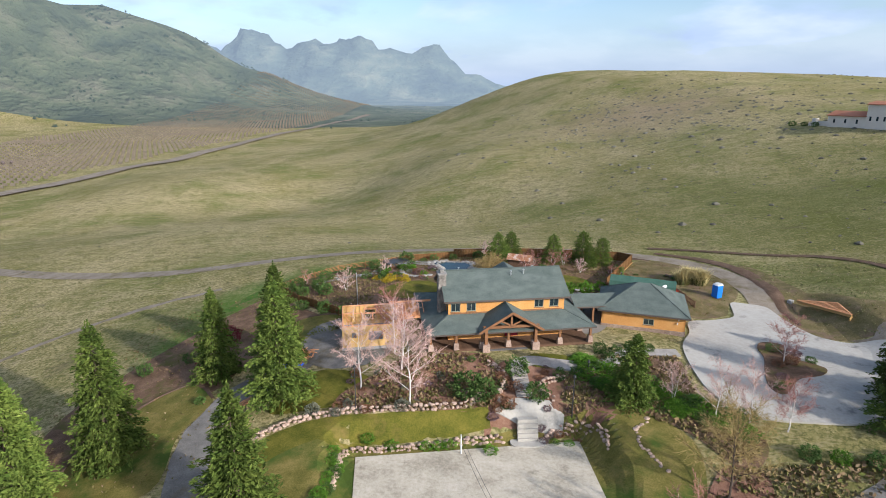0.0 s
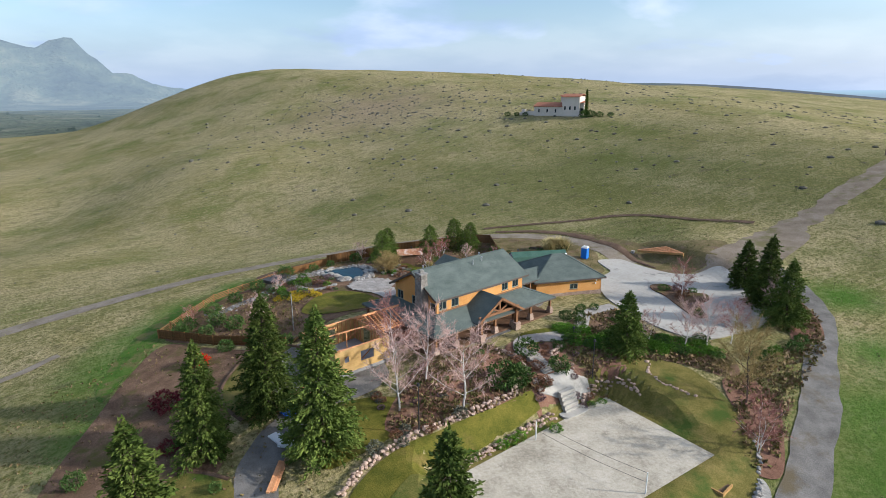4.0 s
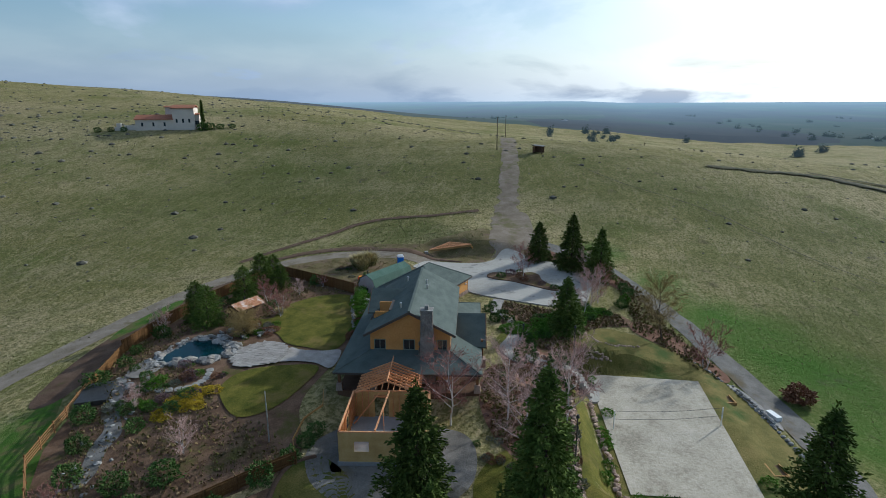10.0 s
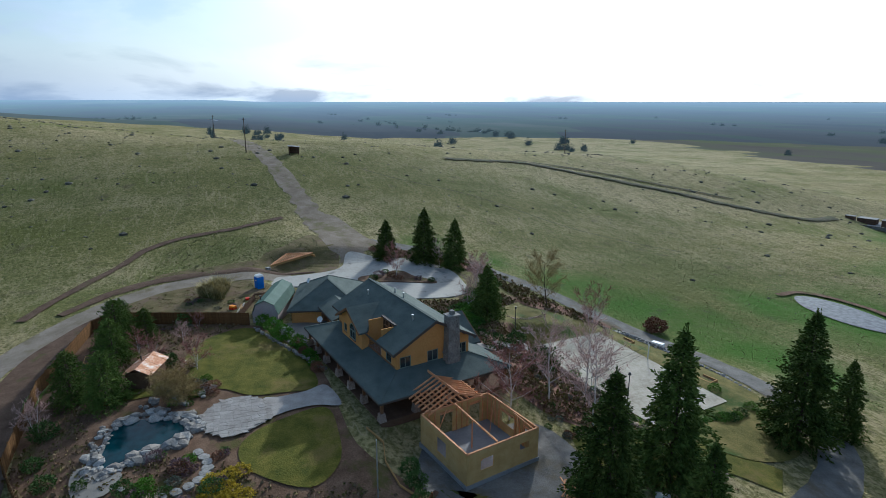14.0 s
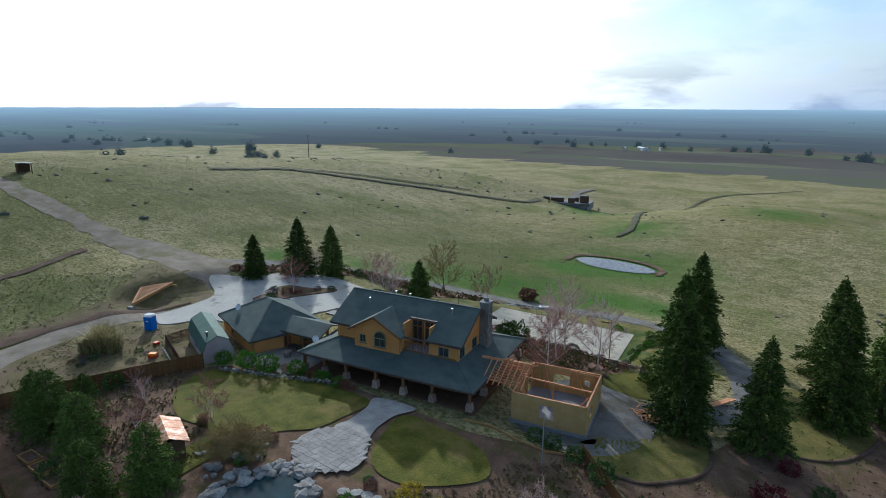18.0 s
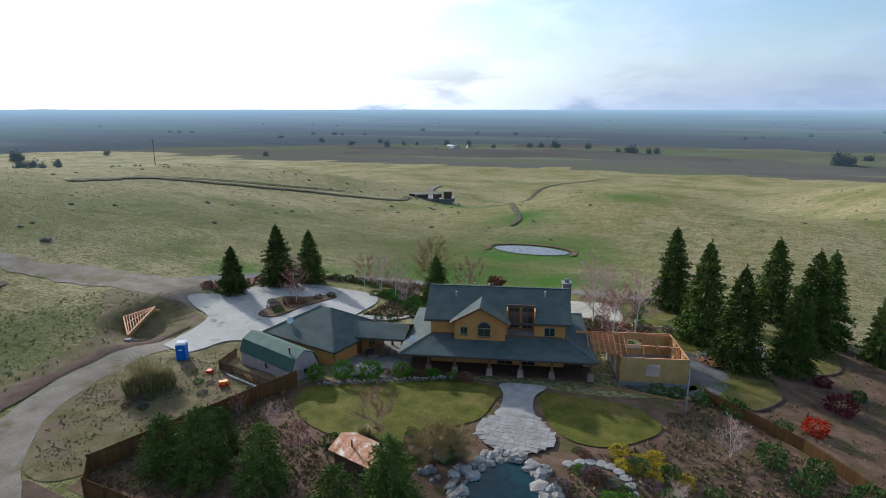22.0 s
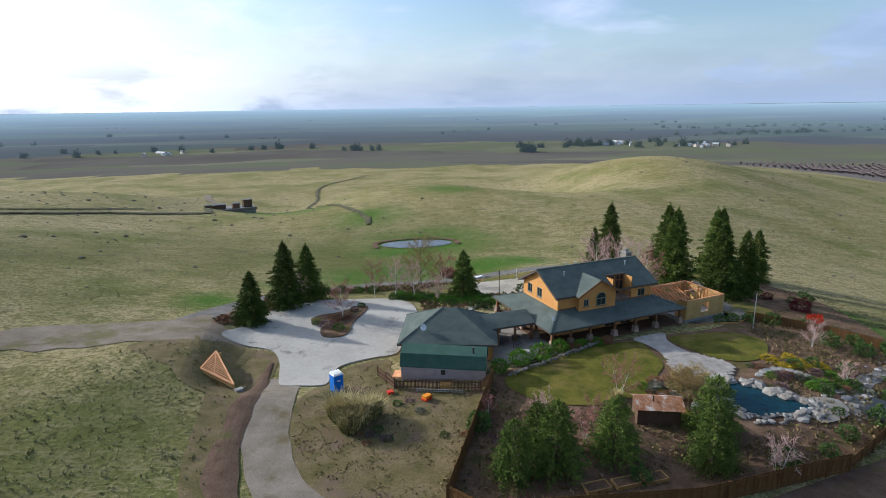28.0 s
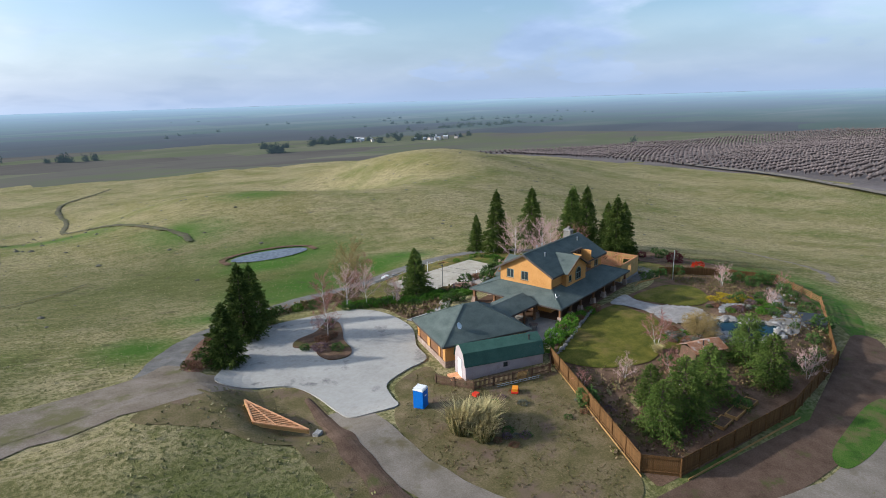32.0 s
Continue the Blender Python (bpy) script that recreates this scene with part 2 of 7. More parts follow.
M["fence"] = mat("fence_wood", [(0.085, 0.042, 0.016), (0.15, 0.078, 0.03), (0.21, 0.116, 0.05)], 1.1, 0.85, 0.3, 8, vary=0.3, stretch=(4, 4, 0.6))
M["fence_rail"] = mat("fence_rails", [(0.22, 0.11, 0.045), (0.32, 0.17, 0.075)], 1.1, 0.85, 0.3, 8, vary=0.2)
M["fence_pale"] = mat("fence_wood_pale", [(0.34, 0.19, 0.07), (0.46, 0.28, 0.11)], 1.1, 0.85, 0.3, 8, vary=0.15)
M["fence_dark"] = mat("fence_wood_dark", [(0.10, 0.06, 0.04), (0.16, 0.10, 0.065)], 1.1, 0.85, 0.3, 8, vary=0.2)
M["barn_wall"] = mat("barn_siding", [(0.36, 0.30, 0.285), (0.45, 0.385, 0.37)], 0.7, 0.85, 0.3, 12, wear=((0.28, 0.23, 0.21), 0.5, 0.6))
M["white"] = mat("white_paint", [(0.72, 0.72, 0.70), (0.80, 0.80, 0.78)], 1.0, 0.6, 0.1, 10)
M["loo_blue"] = mat("blue_plastic", [(0.008, 0.13, 0.50), (0.012, 0.17, 0.60)], 1.0, 0.45, 0.05, 8)
M["tarp"] = mat("blue_tarp", [(0.01, 0.07, 0.45), (0.03, 0.13, 0.62)], 1.5, 0.4, 0.6, 3)
M["rust_tin"] = mat("rusty_tin", [(0.26, 0.09, 0.035), (0.42, 0.20, 0.10), (0.58, 0.46, 0.38)], 0.9, 0.6, 0.3, 6, metal=0.3, wear=((0.62, 0.58, 0.52), 0.9, 0.55))
M["metal"] = mat("dark_metal", [(0.05, 0.05, 0.05), (0.09, 0.09, 0.09)], 2.0, 0.5, 0.1, 8, metal=0.6)
M["steel"] = mat("steel", [(0.42, 0.43, 0.44), (0.55, 0.56, 0.57)], 2.0, 0.4, 0.1, 8, metal=0.7)
M["orange"] = mat("orange_plastic", [(0.75, 0.22, 0.01), (0.85, 0.32, 0.02)], 2.0, 0.5, 0.1, 6)
M["red_paint"] = mat("red_paint", [(0.55, 0.03, 0.01), (0.7, 0.05, 0.02)], 2.0, 0.5, 0.1, 6)
M["pole_wood"] = mat("weathered_pole", [(0.10, 0.075, 0.055), (0.17, 0.13, 0.10)], 1.5, 0.9, 0.3, 8)
M["terracotta"] = mat("terracotta_tile", [(0.30, 0.12, 0.07), (0.42, 0.19, 0.12)], 0.8, 0.85, 0.3, 10)
M["cream"] = mat("cream_stucco", [(0.58, 0.50, 0.42), (0.68, 0.60, 0.52)], 0.4, 0.85, 0.1, 10)
M["bark"] = mat("dark_bark", [(0.06, 0.045, 0.035), (0.12, 0.09, 0.07)], 1.5, 0.95, 0.6, 8)
M["white_bark"] = mat("white_bark", [(0.50, 0.46, 0.42), (0.68, 0.64, 0.60)], 2.0, 0.85, 0.3, 6, wear=((0.15, 0.11, 0.10), 2.0, 0.62))
M["red_twig"] = mat("red_twig", [(0.26, 0.11, 0.085), (0.38, 0.19, 0.155)], 1.5, 0.85, 0.0, 6)
M["pink_twig"] = mat("pale_twig", [(0.44, 0.285, 0.24), (0.60, 0.42, 0.365)], 1.5, 0.85, 0.0, 6)
M["brown_twig"] = mat("brown_twig", [(0.25, 0.18, 0.07), (0.38, 0.28, 0.12)], 1.5, 0.85, 0.0, 6)
M["needle"] = mat("conifer_needles", [(0.03, 0.058, 0.011), (0.08, 0.115, 0.022), (0.15, 0.185, 0.04)], 0.6, 0.85, 0.0, 5, vary=0.55)
M["needle_light"] = mat("young_conifer_needles", [(0.042, 0.075, 0.014), (0.085, 0.125, 0.024), (0.145, 0.18, 0.04)], 0.6, 0.85, 0.0, 5, vary=0.5)
M["leaf"] = mat("shrub_leaves", [(0.04, 0.075, 0.018), (0.07, 0.12, 0.03), (0.11, 0.165, 0.05)], 0.8, 0.85, 0.0, 5, vary=0.4)
M["leaf_bright"] = mat("bright_leaves", [(0.05, 0.12, 0.012), (0.09, 0.19, 0.02), (0.14, 0.235, 0.035)], 0.8, 0.85, 0.0, 5, vary=0.4)
M["leaf_grey"] = mat("grey_leaves", [(0.10, 0.11, 0.075), (0.17, 0.165, 0.12)], 0.8, 0.8, 0.0, 5, vary=0.35)
M["leaf_red"] = mat("maple_leaves", [(0.38, 0.02, 0.008), (0.55, 0.04, 0.012), (0.62, 0.09, 0.03)], 0.8, 0.85, 0.0, 5, vary=0.35)
M["leaf_wine"] = mat("wine_leaves", [(0.10, 0.02, 0.025), (0.17, 0.04, 0.04)], 0.8, 0.85, 0.0, 5, vary=0.35)
M["leaf_purple"] = mat("purple_leaves", [(0.11, 0.065, 0.07), (0.19, 0.12, 0.12)], 0.8, 0.8, 0.0, 5, vary=0.35)
M["leaf_yellow"] = mat("yellow_flowers", [(0.30, 0.22, 0.02), (0.50, 0.36, 0.03)], 0.8, 0.85, 0.0, 5, vary=0.35)
M["leaf_rust"] = mat("rusty_leaves", [(0.16, 0.07, 0.035), (0.26, 0.13, 0.07)], 0.8, 0.8, 0.0, 5, vary=0.35)
M["straw"] = mat("straw_grass", [(0.36, 0.29, 0.12), (0.55, 0.46, 0.23)], 1.0, 0.85, 0.0, 6, vary=0.35)
M["blade"] = mat("green_blades", [(0.10, 0.12, 0.03), (0.19, 0.19, 0.06)], 1.0, 0.8, 0.0, 6, vary=0.35)
M["boulder"] = mat("field_boulder", [(0.1, 0.092, 0.07), (0.18, 0.165, 0.13)], 0.8, 0.95, 0.5, 8, vary=0.4)


def water_mat(name, colour, rough):
    m = bpy.data.materials.new(name)
    m.use_nodes = True
    add, link = nodes_of(m.node_tree)
    co = add("ShaderNodeTexCoord")
    nz = add("ShaderNodeTexNoise", Scale=1.2, Detail=3.0)
    link(co.outputs["Object"], nz.inputs["Vector"])
    col = ramp(add, link, nz.outputs["Fac"], [(0.35, colour), (0.7, tuple(c * 1.7 for c in colour))])
    b = add("ShaderNodeBsdfPrincipled", Roughness=rough, IOR=1.33)
    link(col, b.inputs["Base Color"])
    bp = add("ShaderNodeBump", Strength=0.12, Distance=0.02)
    b.inputs["Specular IOR Level"].default_value = 0.3
    nz2 = add("ShaderNodeTexNoise", Scale=5.0, Detail=2.0)
    link(co.outputs["Object"], nz2.inputs["Vector"])
    link(nz2.outputs["Fac"], bp.inputs["Height"])
    link(bp.outputs["Normal"], b.inputs["Normal"])
    out = add("ShaderNodeOutputMaterial")
    link(b.outputs[0], out.inputs["Surface"])
    return m


M["pool_water"] = water_mat("pool_water", (0.003, 0.022, 0.028), 0.06)
M["pond_water"] = water_mat("pond_water", (0.10, 0.10, 0.10), 0.04)


def field_mat():
    """Winter pasture: straw and new green in drifts, browner on the stony ridges, orchards on the plain."""
    m = bpy.data.materials.new("pasture")
    m.use_nodes = True
    add, link = nodes_of(m.node_tree)
    co = add("ShaderNodeTexCoord")
    p = co.outputs["Object"]

    def noise_at(scale, detail, stretch=None, rough=0.62):
        v = p
        if stretch:
            mp = add("ShaderNodeMapping")
            mp.inputs["Scale"].default_value = stretch
            mp.inputs["Rotation"].default_value = (0, 0, 0.5)
            link(p, mp.inputs["Vector"])
            v = mp.outputs["Vector"]
        n = add("ShaderNodeTexNoise", Scale=scale, Detail=detail, Roughness=rough)
        link(v, n.inputs["Vector"])
        return n.outputs["Fac"]

    def blend(a, b, f):
        n = add("ShaderNodeMix")
        n.data_type = "RGBA"
        link(f, n.inputs["Factor"])
        for key, val in (("A", a), ("B", b)):
            if isinstance(val, tuple):
                n.inputs[key].default_value = (*val, 1)
            else:
                link(val, n.inputs[key])
        return n.outputs["Result"]
    def near(centre, size, most):
        """A patch of ground round a place, with a ragged edge."""
        far = add("ShaderNodeVectorMath")
        far.operation = "DISTANCE"
        flat = add("ShaderNodeVectorMath")
        flat.operation = "MULTIPLY"
        flat.inputs[1].default_value = (1, 1, 0)
        link(p, flat.inputs[0])
        link(flat.outputs[0], far.inputs[0])
        far.inputs[1].default_value = centre
        grain = add("ShaderNodeMath")
        grain.operation = "MULTIPLY_ADD"
        link(ragged, grain.inputs[0])
        grain.inputs[1].default_value = size * 1.2
        link(far.outputs["Value"], grain.inputs[2])
        fade = add("ShaderNodeMapRange")
        fade.inputs["From Min"].default_value, fade.inputs["From Max"].default_value = size * 0.7, size * 1.6
        fade.inputs["To Min"].default_value, fade.inputs["To Max"].default_value = most, 0.0
        link(grain.outputs[0], fade.inputs["Value"])
        return fade.outputs["Result"]
    ragged = noise_at(0.07, 9)
    base = ramp(add, link, noise_at(0.013, 8), [(0.36, (0.185, 0.172, 0.055)), (0.48, (0.29, 0.245, 0.105)), (0.62, (0.41, 0.335, 0.18))])
    drift = ramp(add, link, noise_at(0.05, 8, (1, 0.35, 1)), [(0.42, (0, 0, 0)), (0.62, (0.85, 0.85, 0.85))])
    c = blend(base, (0.41, 0.332, 0.185), drift)
    green = ramp(add, link, noise_at(0.03, 8), [(0.49, (0, 0, 0)), (0.64, (0.85, 0.85, 0.85))])
    c = blend(c, (0.135, 0.16, 0.038), green)
    tuft = ramp(add, link, noise_at(2.0, 10, None, 0.7), [(0.40, (0.95, 0.95, 0.95)), (0.54, (0, 0, 0))])
    c = blend(c, (0.115, 0.108, 0.038), tuft)
    clump = ramp(add, link, noise_at(0.4, 10, None, 0.78), [(0.40, (0.85, 0.85, 0.85)), (0.51, (0, 0, 0))])
    c = blend(c, (0.14, 0.133, 0.047), clump)
    tread = ramp(add, link, noise_at(0.09, 5, (0.4, 1.8, 1)), [(0.485, (0, 0, 0)), (0.50, (0.6, 0.6, 0.6)), (0.515, (0, 0, 0))])
    c = blend(c, (0.40, 0.32, 0.19), tread)
    pale = ramp(add, link, noise_at(1.0, 10, None, 0.8), [(0.53, (0, 0, 0)), (0.66, (0.75, 0.75, 0.75))])
    c = blend(c, (0.46, 0.37, 0.21), pale)
    # the damp greener swale east of the house, and round the stock pond
    for centre, size, most in (((95, 150, 0), 95.0, 0.78), ((130, 60, 0), 60.0, 0.5), ((15, -22, 0), 46.0, 0.7), ((-45, 78, 0), 20.0, 0.7), ((30, 16, 0), 44.0, 0.8), ((62, 93, 0), 13.0, 0.7), ((58, 81, 0), 9.0, 0.7), ((100, 20, 0), 60.0, 0.6), ((60, -10, 0), 55.0, 0.6)):
        c = blend(c, (0.075, 0.092, 0.022), near(centre, size, most * 0.8))
    crest = near((108, 345, 0), 75.0, 0.6)
    c = blend(c, (0.28, 0.205, 0.14), crest)
    for centre, size in (((24, 25, 0), 19.0), ((38, 33, 0), 11.0), ((4, 19, 0), 14.0), ((-37, 88, 0), 9.0), ((-30, 97, 0), 7.0), ((-6, 18, 0), 9.0), ((48, 42, 0), 9.0), ((60, 52, 0), 8.0), ((13, -16, 0), 27.0), ((22, -4, 0), 12.0), ((-27, 103, 0), 8.0), ((-19, 109, 0), 6.0), ((-35, 96, 0), 7.0), ((13, 114.8, 0), 8.0), ((27, 112.6, 0), 6.0), ((-38, 73, 0), 9.0), ((52, -105, 0), 22.0), ((70, -125, 0), 20.0), ((-10, -95, 0), 18.0), ((-40, -110, 0), 14.0), ((25, -60, 0), 20.0)):
        c = blend(c, (0.06, 0.135, 0.018), near(centre, size, 0.85))
    speck = ramp(add, link, noise_at(0.22, 10), [(0.58, (0, 0, 0)), (0.70, (0.5, 0.5, 0.5))])
    c = blend(c, (0.085, 0.07, 0.045), speck)
    b = add("ShaderNodeBsdfPrincipled", Roughness=0.95)
    b.inputs["Specular IOR Level"].default_value = 0.03
    link(c, b.inputs["Base Color"])
    bp = add("ShaderNodeBump", Strength=0.9, Distance=0.35)
    link(noise_at(1.6, 8, None, 0.7), bp.inputs["Height"])
    link(bp.outputs["Normal"], b.inputs["Normal"])
    out = add("ShaderNodeOutputMaterial")
    link(b.outputs[0], out.inputs["Surface"])
    return m


M["field"] = field_mat()
M["orchard"] = mat("dormant_orchard", [(0.11, 0.092, 0.083), (0.155, 0.13, 0.118), (0.205, 0.175, 0.155)], 0.02, 0.95, 0.6, 18)
M["vines"] = mat("vine_rows", [(0.14, 0.115, 0.085), (0.2, 0.165, 0.125)], 0.3, 0.95, 0.3, 8, vary=0.2)
M["bare_crown"] = mat("dormant_crowns", [(0.135, 0.108, 0.1), (0.2, 0.162, 0.15)], 0.2, 0.95, 0.0, 6, vary=0.3)


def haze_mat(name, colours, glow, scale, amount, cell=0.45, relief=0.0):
    """Far distance behind miles of damp air: dim colours, haze painted in as emission."""
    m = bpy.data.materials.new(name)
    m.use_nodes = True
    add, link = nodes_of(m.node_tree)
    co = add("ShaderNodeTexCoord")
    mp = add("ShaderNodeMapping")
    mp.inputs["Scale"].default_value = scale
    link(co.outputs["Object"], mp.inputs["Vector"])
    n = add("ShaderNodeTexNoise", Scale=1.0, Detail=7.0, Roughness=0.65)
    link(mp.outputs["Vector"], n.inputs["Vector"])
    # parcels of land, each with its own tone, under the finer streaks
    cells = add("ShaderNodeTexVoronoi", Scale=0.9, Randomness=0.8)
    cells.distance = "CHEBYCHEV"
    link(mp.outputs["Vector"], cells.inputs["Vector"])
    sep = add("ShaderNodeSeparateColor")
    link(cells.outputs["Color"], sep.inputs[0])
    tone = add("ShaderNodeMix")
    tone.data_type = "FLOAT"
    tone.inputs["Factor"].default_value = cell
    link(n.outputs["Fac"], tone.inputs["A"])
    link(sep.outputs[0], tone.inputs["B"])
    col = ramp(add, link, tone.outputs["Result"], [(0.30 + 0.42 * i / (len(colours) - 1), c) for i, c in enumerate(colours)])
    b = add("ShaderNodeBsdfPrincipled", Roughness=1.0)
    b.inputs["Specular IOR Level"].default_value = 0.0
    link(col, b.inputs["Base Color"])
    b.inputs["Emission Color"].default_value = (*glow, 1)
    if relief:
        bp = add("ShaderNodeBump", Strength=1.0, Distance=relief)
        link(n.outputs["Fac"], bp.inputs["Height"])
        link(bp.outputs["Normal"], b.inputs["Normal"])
    # emission climbs with distance from the origin, imitating thicker haze
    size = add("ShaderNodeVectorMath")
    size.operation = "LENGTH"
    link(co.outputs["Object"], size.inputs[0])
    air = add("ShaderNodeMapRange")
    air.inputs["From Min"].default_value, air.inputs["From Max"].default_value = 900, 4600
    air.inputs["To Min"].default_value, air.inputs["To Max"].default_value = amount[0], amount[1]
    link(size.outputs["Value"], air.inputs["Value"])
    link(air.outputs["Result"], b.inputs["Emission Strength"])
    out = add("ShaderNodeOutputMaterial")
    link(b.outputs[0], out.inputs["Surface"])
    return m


# all five carry painted haze: a bluish emission, stronger farther out
M["plain"] = haze_mat("hazy_plain", [(0.1, 0.087, 0.072), (0.125, 0.112, 0.09), (0.12, 0.13, 0.07), (0.17, 0.155, 0.11)], (0.27, 0.37, 0.52), (0.004, 0.007, 0.003), (0.03, 0.3), 0.3)
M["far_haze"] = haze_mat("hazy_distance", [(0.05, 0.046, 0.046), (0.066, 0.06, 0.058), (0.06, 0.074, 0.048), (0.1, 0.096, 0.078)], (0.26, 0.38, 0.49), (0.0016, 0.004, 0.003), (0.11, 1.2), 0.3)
M["mountain"] = haze_mat("hazy_mountain", [(0.045, 0.06, 0.045), (0.085, 0.1, 0.06), (0.15, 0.145, 0.1)], (0.29, 0.37, 0.46), (0.009, 0.009, 0.009), (0.08, 0.9), 0.0, 70.0)
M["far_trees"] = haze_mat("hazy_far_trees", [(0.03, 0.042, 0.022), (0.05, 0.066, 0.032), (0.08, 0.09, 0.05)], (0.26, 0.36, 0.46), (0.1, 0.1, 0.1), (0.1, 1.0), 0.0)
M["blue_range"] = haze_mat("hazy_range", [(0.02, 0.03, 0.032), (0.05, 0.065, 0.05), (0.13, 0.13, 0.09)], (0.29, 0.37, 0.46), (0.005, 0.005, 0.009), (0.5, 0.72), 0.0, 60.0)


def island_mat(name, stops):
    """Small plants: each one takes its own colour from a range."""
    m = bpy.data.materials.new(name)
    m.use_nodes = True
    add, link = nodes_of(m.node_tree)
    geo = add("ShaderNodeNewGeometry")
    col = ramp(add, link, geo.outputs["Random Per Island"], [(i / (len(stops) - 1), c) for i, c in enumerate(stops)])
    b = add("ShaderNodeBsdfPrincipled", Roughness=0.85)
    b.inputs["Specular IOR Level"].default_value = 0.1
    link(col, b.inputs["Base Color"])
    out = add("ShaderNodeOutputMaterial")
    link(b.outputs[0], out.inputs["Surface"])
    return m


M["weeds"] = island_mat("garden_weeds", [(0.1, 0.095, 0.028), (0.135, 0.12, 0.036), (0.2, 0.135, 0.07), (0.25, 0.185, 0.105), (0.17, 0.105, 0.06), (0.115, 0.13, 0.03)])
M["tussock"] = island_mat("pasture_tussocks", [(0.11, 0.13, 0.042), (0.18, 0.178, 0.07), (0.32, 0.275, 0.15), (0.22, 0.2, 0.098), (0.11, 0.118, 0.042), (0.37, 0.31, 0.18)])
M["turf"] = island_mat("turf_blades", [(0.035, 0.06, 0.012), (0.06, 0.085, 0.018), (0.10, 0.11, 0.03), (0.13, 0.115, 0.04), (0.05, 0.075, 0.015)])


# rolling landform: broad hills, then a coarse lattice of smaller swells
HILLS = [(260, 300, 170, 46.1), (100, 450, 160, 3.3), (-170, -190, 90, 14.3), (250, 20, 130, 14.1), (480, 500, 260, 7.3),
         (180, 640, 150, 56.5), (340, 300, 120, -5.3), (60, 590, 90, 5.6), (800, 800, 400, 67.2), (700, 200, 350, -8.7),
         (380, 60, 110, -5.5), (-60, 560, 110, -6.8), (14, 32, 12, -1.7), (60, 78, 9, 1.5),
         (45, 628, 60, 7.2), (203, 583, 60, -11.8), (273, 514, 60, -5.2), (120, 520, 60, 4.6), (772, 782, 60, -2.5)]
SWELL = [18.3, -27.5, 24.9, -17.8, 13.6, -0.7, 0.9, 10.7, 5.8, 5.8, -0.2, 12.5, 2.9, 3.9, 1.3, -1.8, 3.3, 4.2,
         -3.4, 4.7, 3.1, 4.9, 3.7, 7.7, 4.7, 0.2, 13.9, -4.3, 9.0, -1.2, 4.4, 5.3, -4.1, 3.5, -5.5, 7.2,
         -6.6, 4.8, -7.0, 3.8, 2.0, 0.9, 11.2, -18.8, 15.5, -8.9, 3.0, -3.3]
# levelled places: x, y, half length, half width, turn, height, softness
PADS = [(5.1, 74.3, 12.0, 9.5, 10.8, -0.5, 5.0),      # house terrace
        (26.2, 79.0, 7.5, 6.5, -14.0, -0.9, 4.0),      # garage and patio
        (6.0, 93.0, 15.0, 9.0, 0.0, -0.3, 8.0),        # back lawn
        (-12.5, 72.0, 5.0, 5.0, 10.8, -1.7, 3.5),      # new wing
        (1.8, 45.6, 12.2, 6.9, 7.0, -5.1, 3.0),        # sand court
        (42.0, 74.0, 9.0, 9.0, 0.0, -1.2, 7.0),        # forecourt
        (15.2, -16.3, 11.0, 5.0, 0.0, -9.9, 5.0)]      # stock pond


def ground(x, y):
    z = -26.0
    for cx, cy, s, a in HILLS:
        z += a * math.exp(-((x - cx) ** 2 + (y - cy) ** 2) / (2 * s * s))
    for k, a in enumerate(SWELL):
        d = ((x + 130 - 62 * (k % 6)) ** 2 + (y + 150 - 62 * (k // 6)) ** 2) / 4608.0
        if d < 12:
            z += a * math.exp(-d)
    for cx, cy, a, b, turn, h, soft in PADS:
        c, s = math.cos(radians(turn)), math.sin(radians(turn))
        dx, dy = x - cx, y - cy
        u, v = abs(dx * c + dy * s) - a, abs(-dx * s + dy * c) - b
        d = math.hypot(max(u, 0), max(v, 0)) / soft
        if d < 1:
            w = 1 - d * d * (3 - 2 * d)
            z += (h - z) * w
    r = math.hypot(x, y - 60)
    far = min(max((r - 350) / 500, 0), 1)
    south = min(max((120 - y) / 300, 0), 1)
    z -= 14 * far * far * (3 - 2 * far) * south
    return z + 52 * min(max((r - 1800) / 3000, 0), 1) ** 1.5


# ---- building blocks ----
def thing(name, label, category, m=None, group="", kind=""):
    ob = new(name)
    ob.empty_display_size = 0.2
    ob.matrix_basis = m or Matrix()
    return tagged(ob, label, category, group, kind)


def mesh_of(bm, material, smooth=False):
    me = bpy.data.meshes.new("mesh")
    bm.normal_update()
    bm.to_mesh(me)
    bm.free()
    me.materials.append(material)
    if smooth:
        me.polygons.foreach_set("use_smooth", [True] * len(me.polygons))
    return me


def part(name, bm, material, parent, label="", smooth=False, kind="", m=None):
    """Links a bmesh (or a finished mesh) as one mesh object under a thing or a part."""
    me = bm if isinstance(bm, bpy.types.Mesh) else mesh_of(bm, material, smooth)
    ob = new(name, me)
    ob.parent = parent
    if m is not None:
        ob.matrix_basis = m
    return tagged(ob, label, kind=kind)


def solo(name, bm, material, label, category, m=None, smooth=False, kind="", group=""):
    me = bm if isinstance(bm, bpy.types.Mesh) else mesh_of(bm, material, smooth)
    ob = new(name, me)
    ob.matrix_basis = m or Matrix()
    return tagged(ob, label, category, group, kind)


def box(bm, x0, x1, y0, y1, z0, z1, m=None):
    vs = [bm.verts.new((x, y, z)) for z in (z0, z1) for x, y in ((x0, y0), (x1, y0), (x1, y1), (x0, y1))]
    for f in ((3, 2, 1, 0), (4, 5, 6, 7), (0, 1, 5, 4), (1, 2, 6, 5), (2, 3, 7, 6), (3, 0, 4, 7)):
        bm.faces.new([vs[i] for i in f])
    if m is not None:
        for v in vs:
            v.co = m @ v.co
    return vs


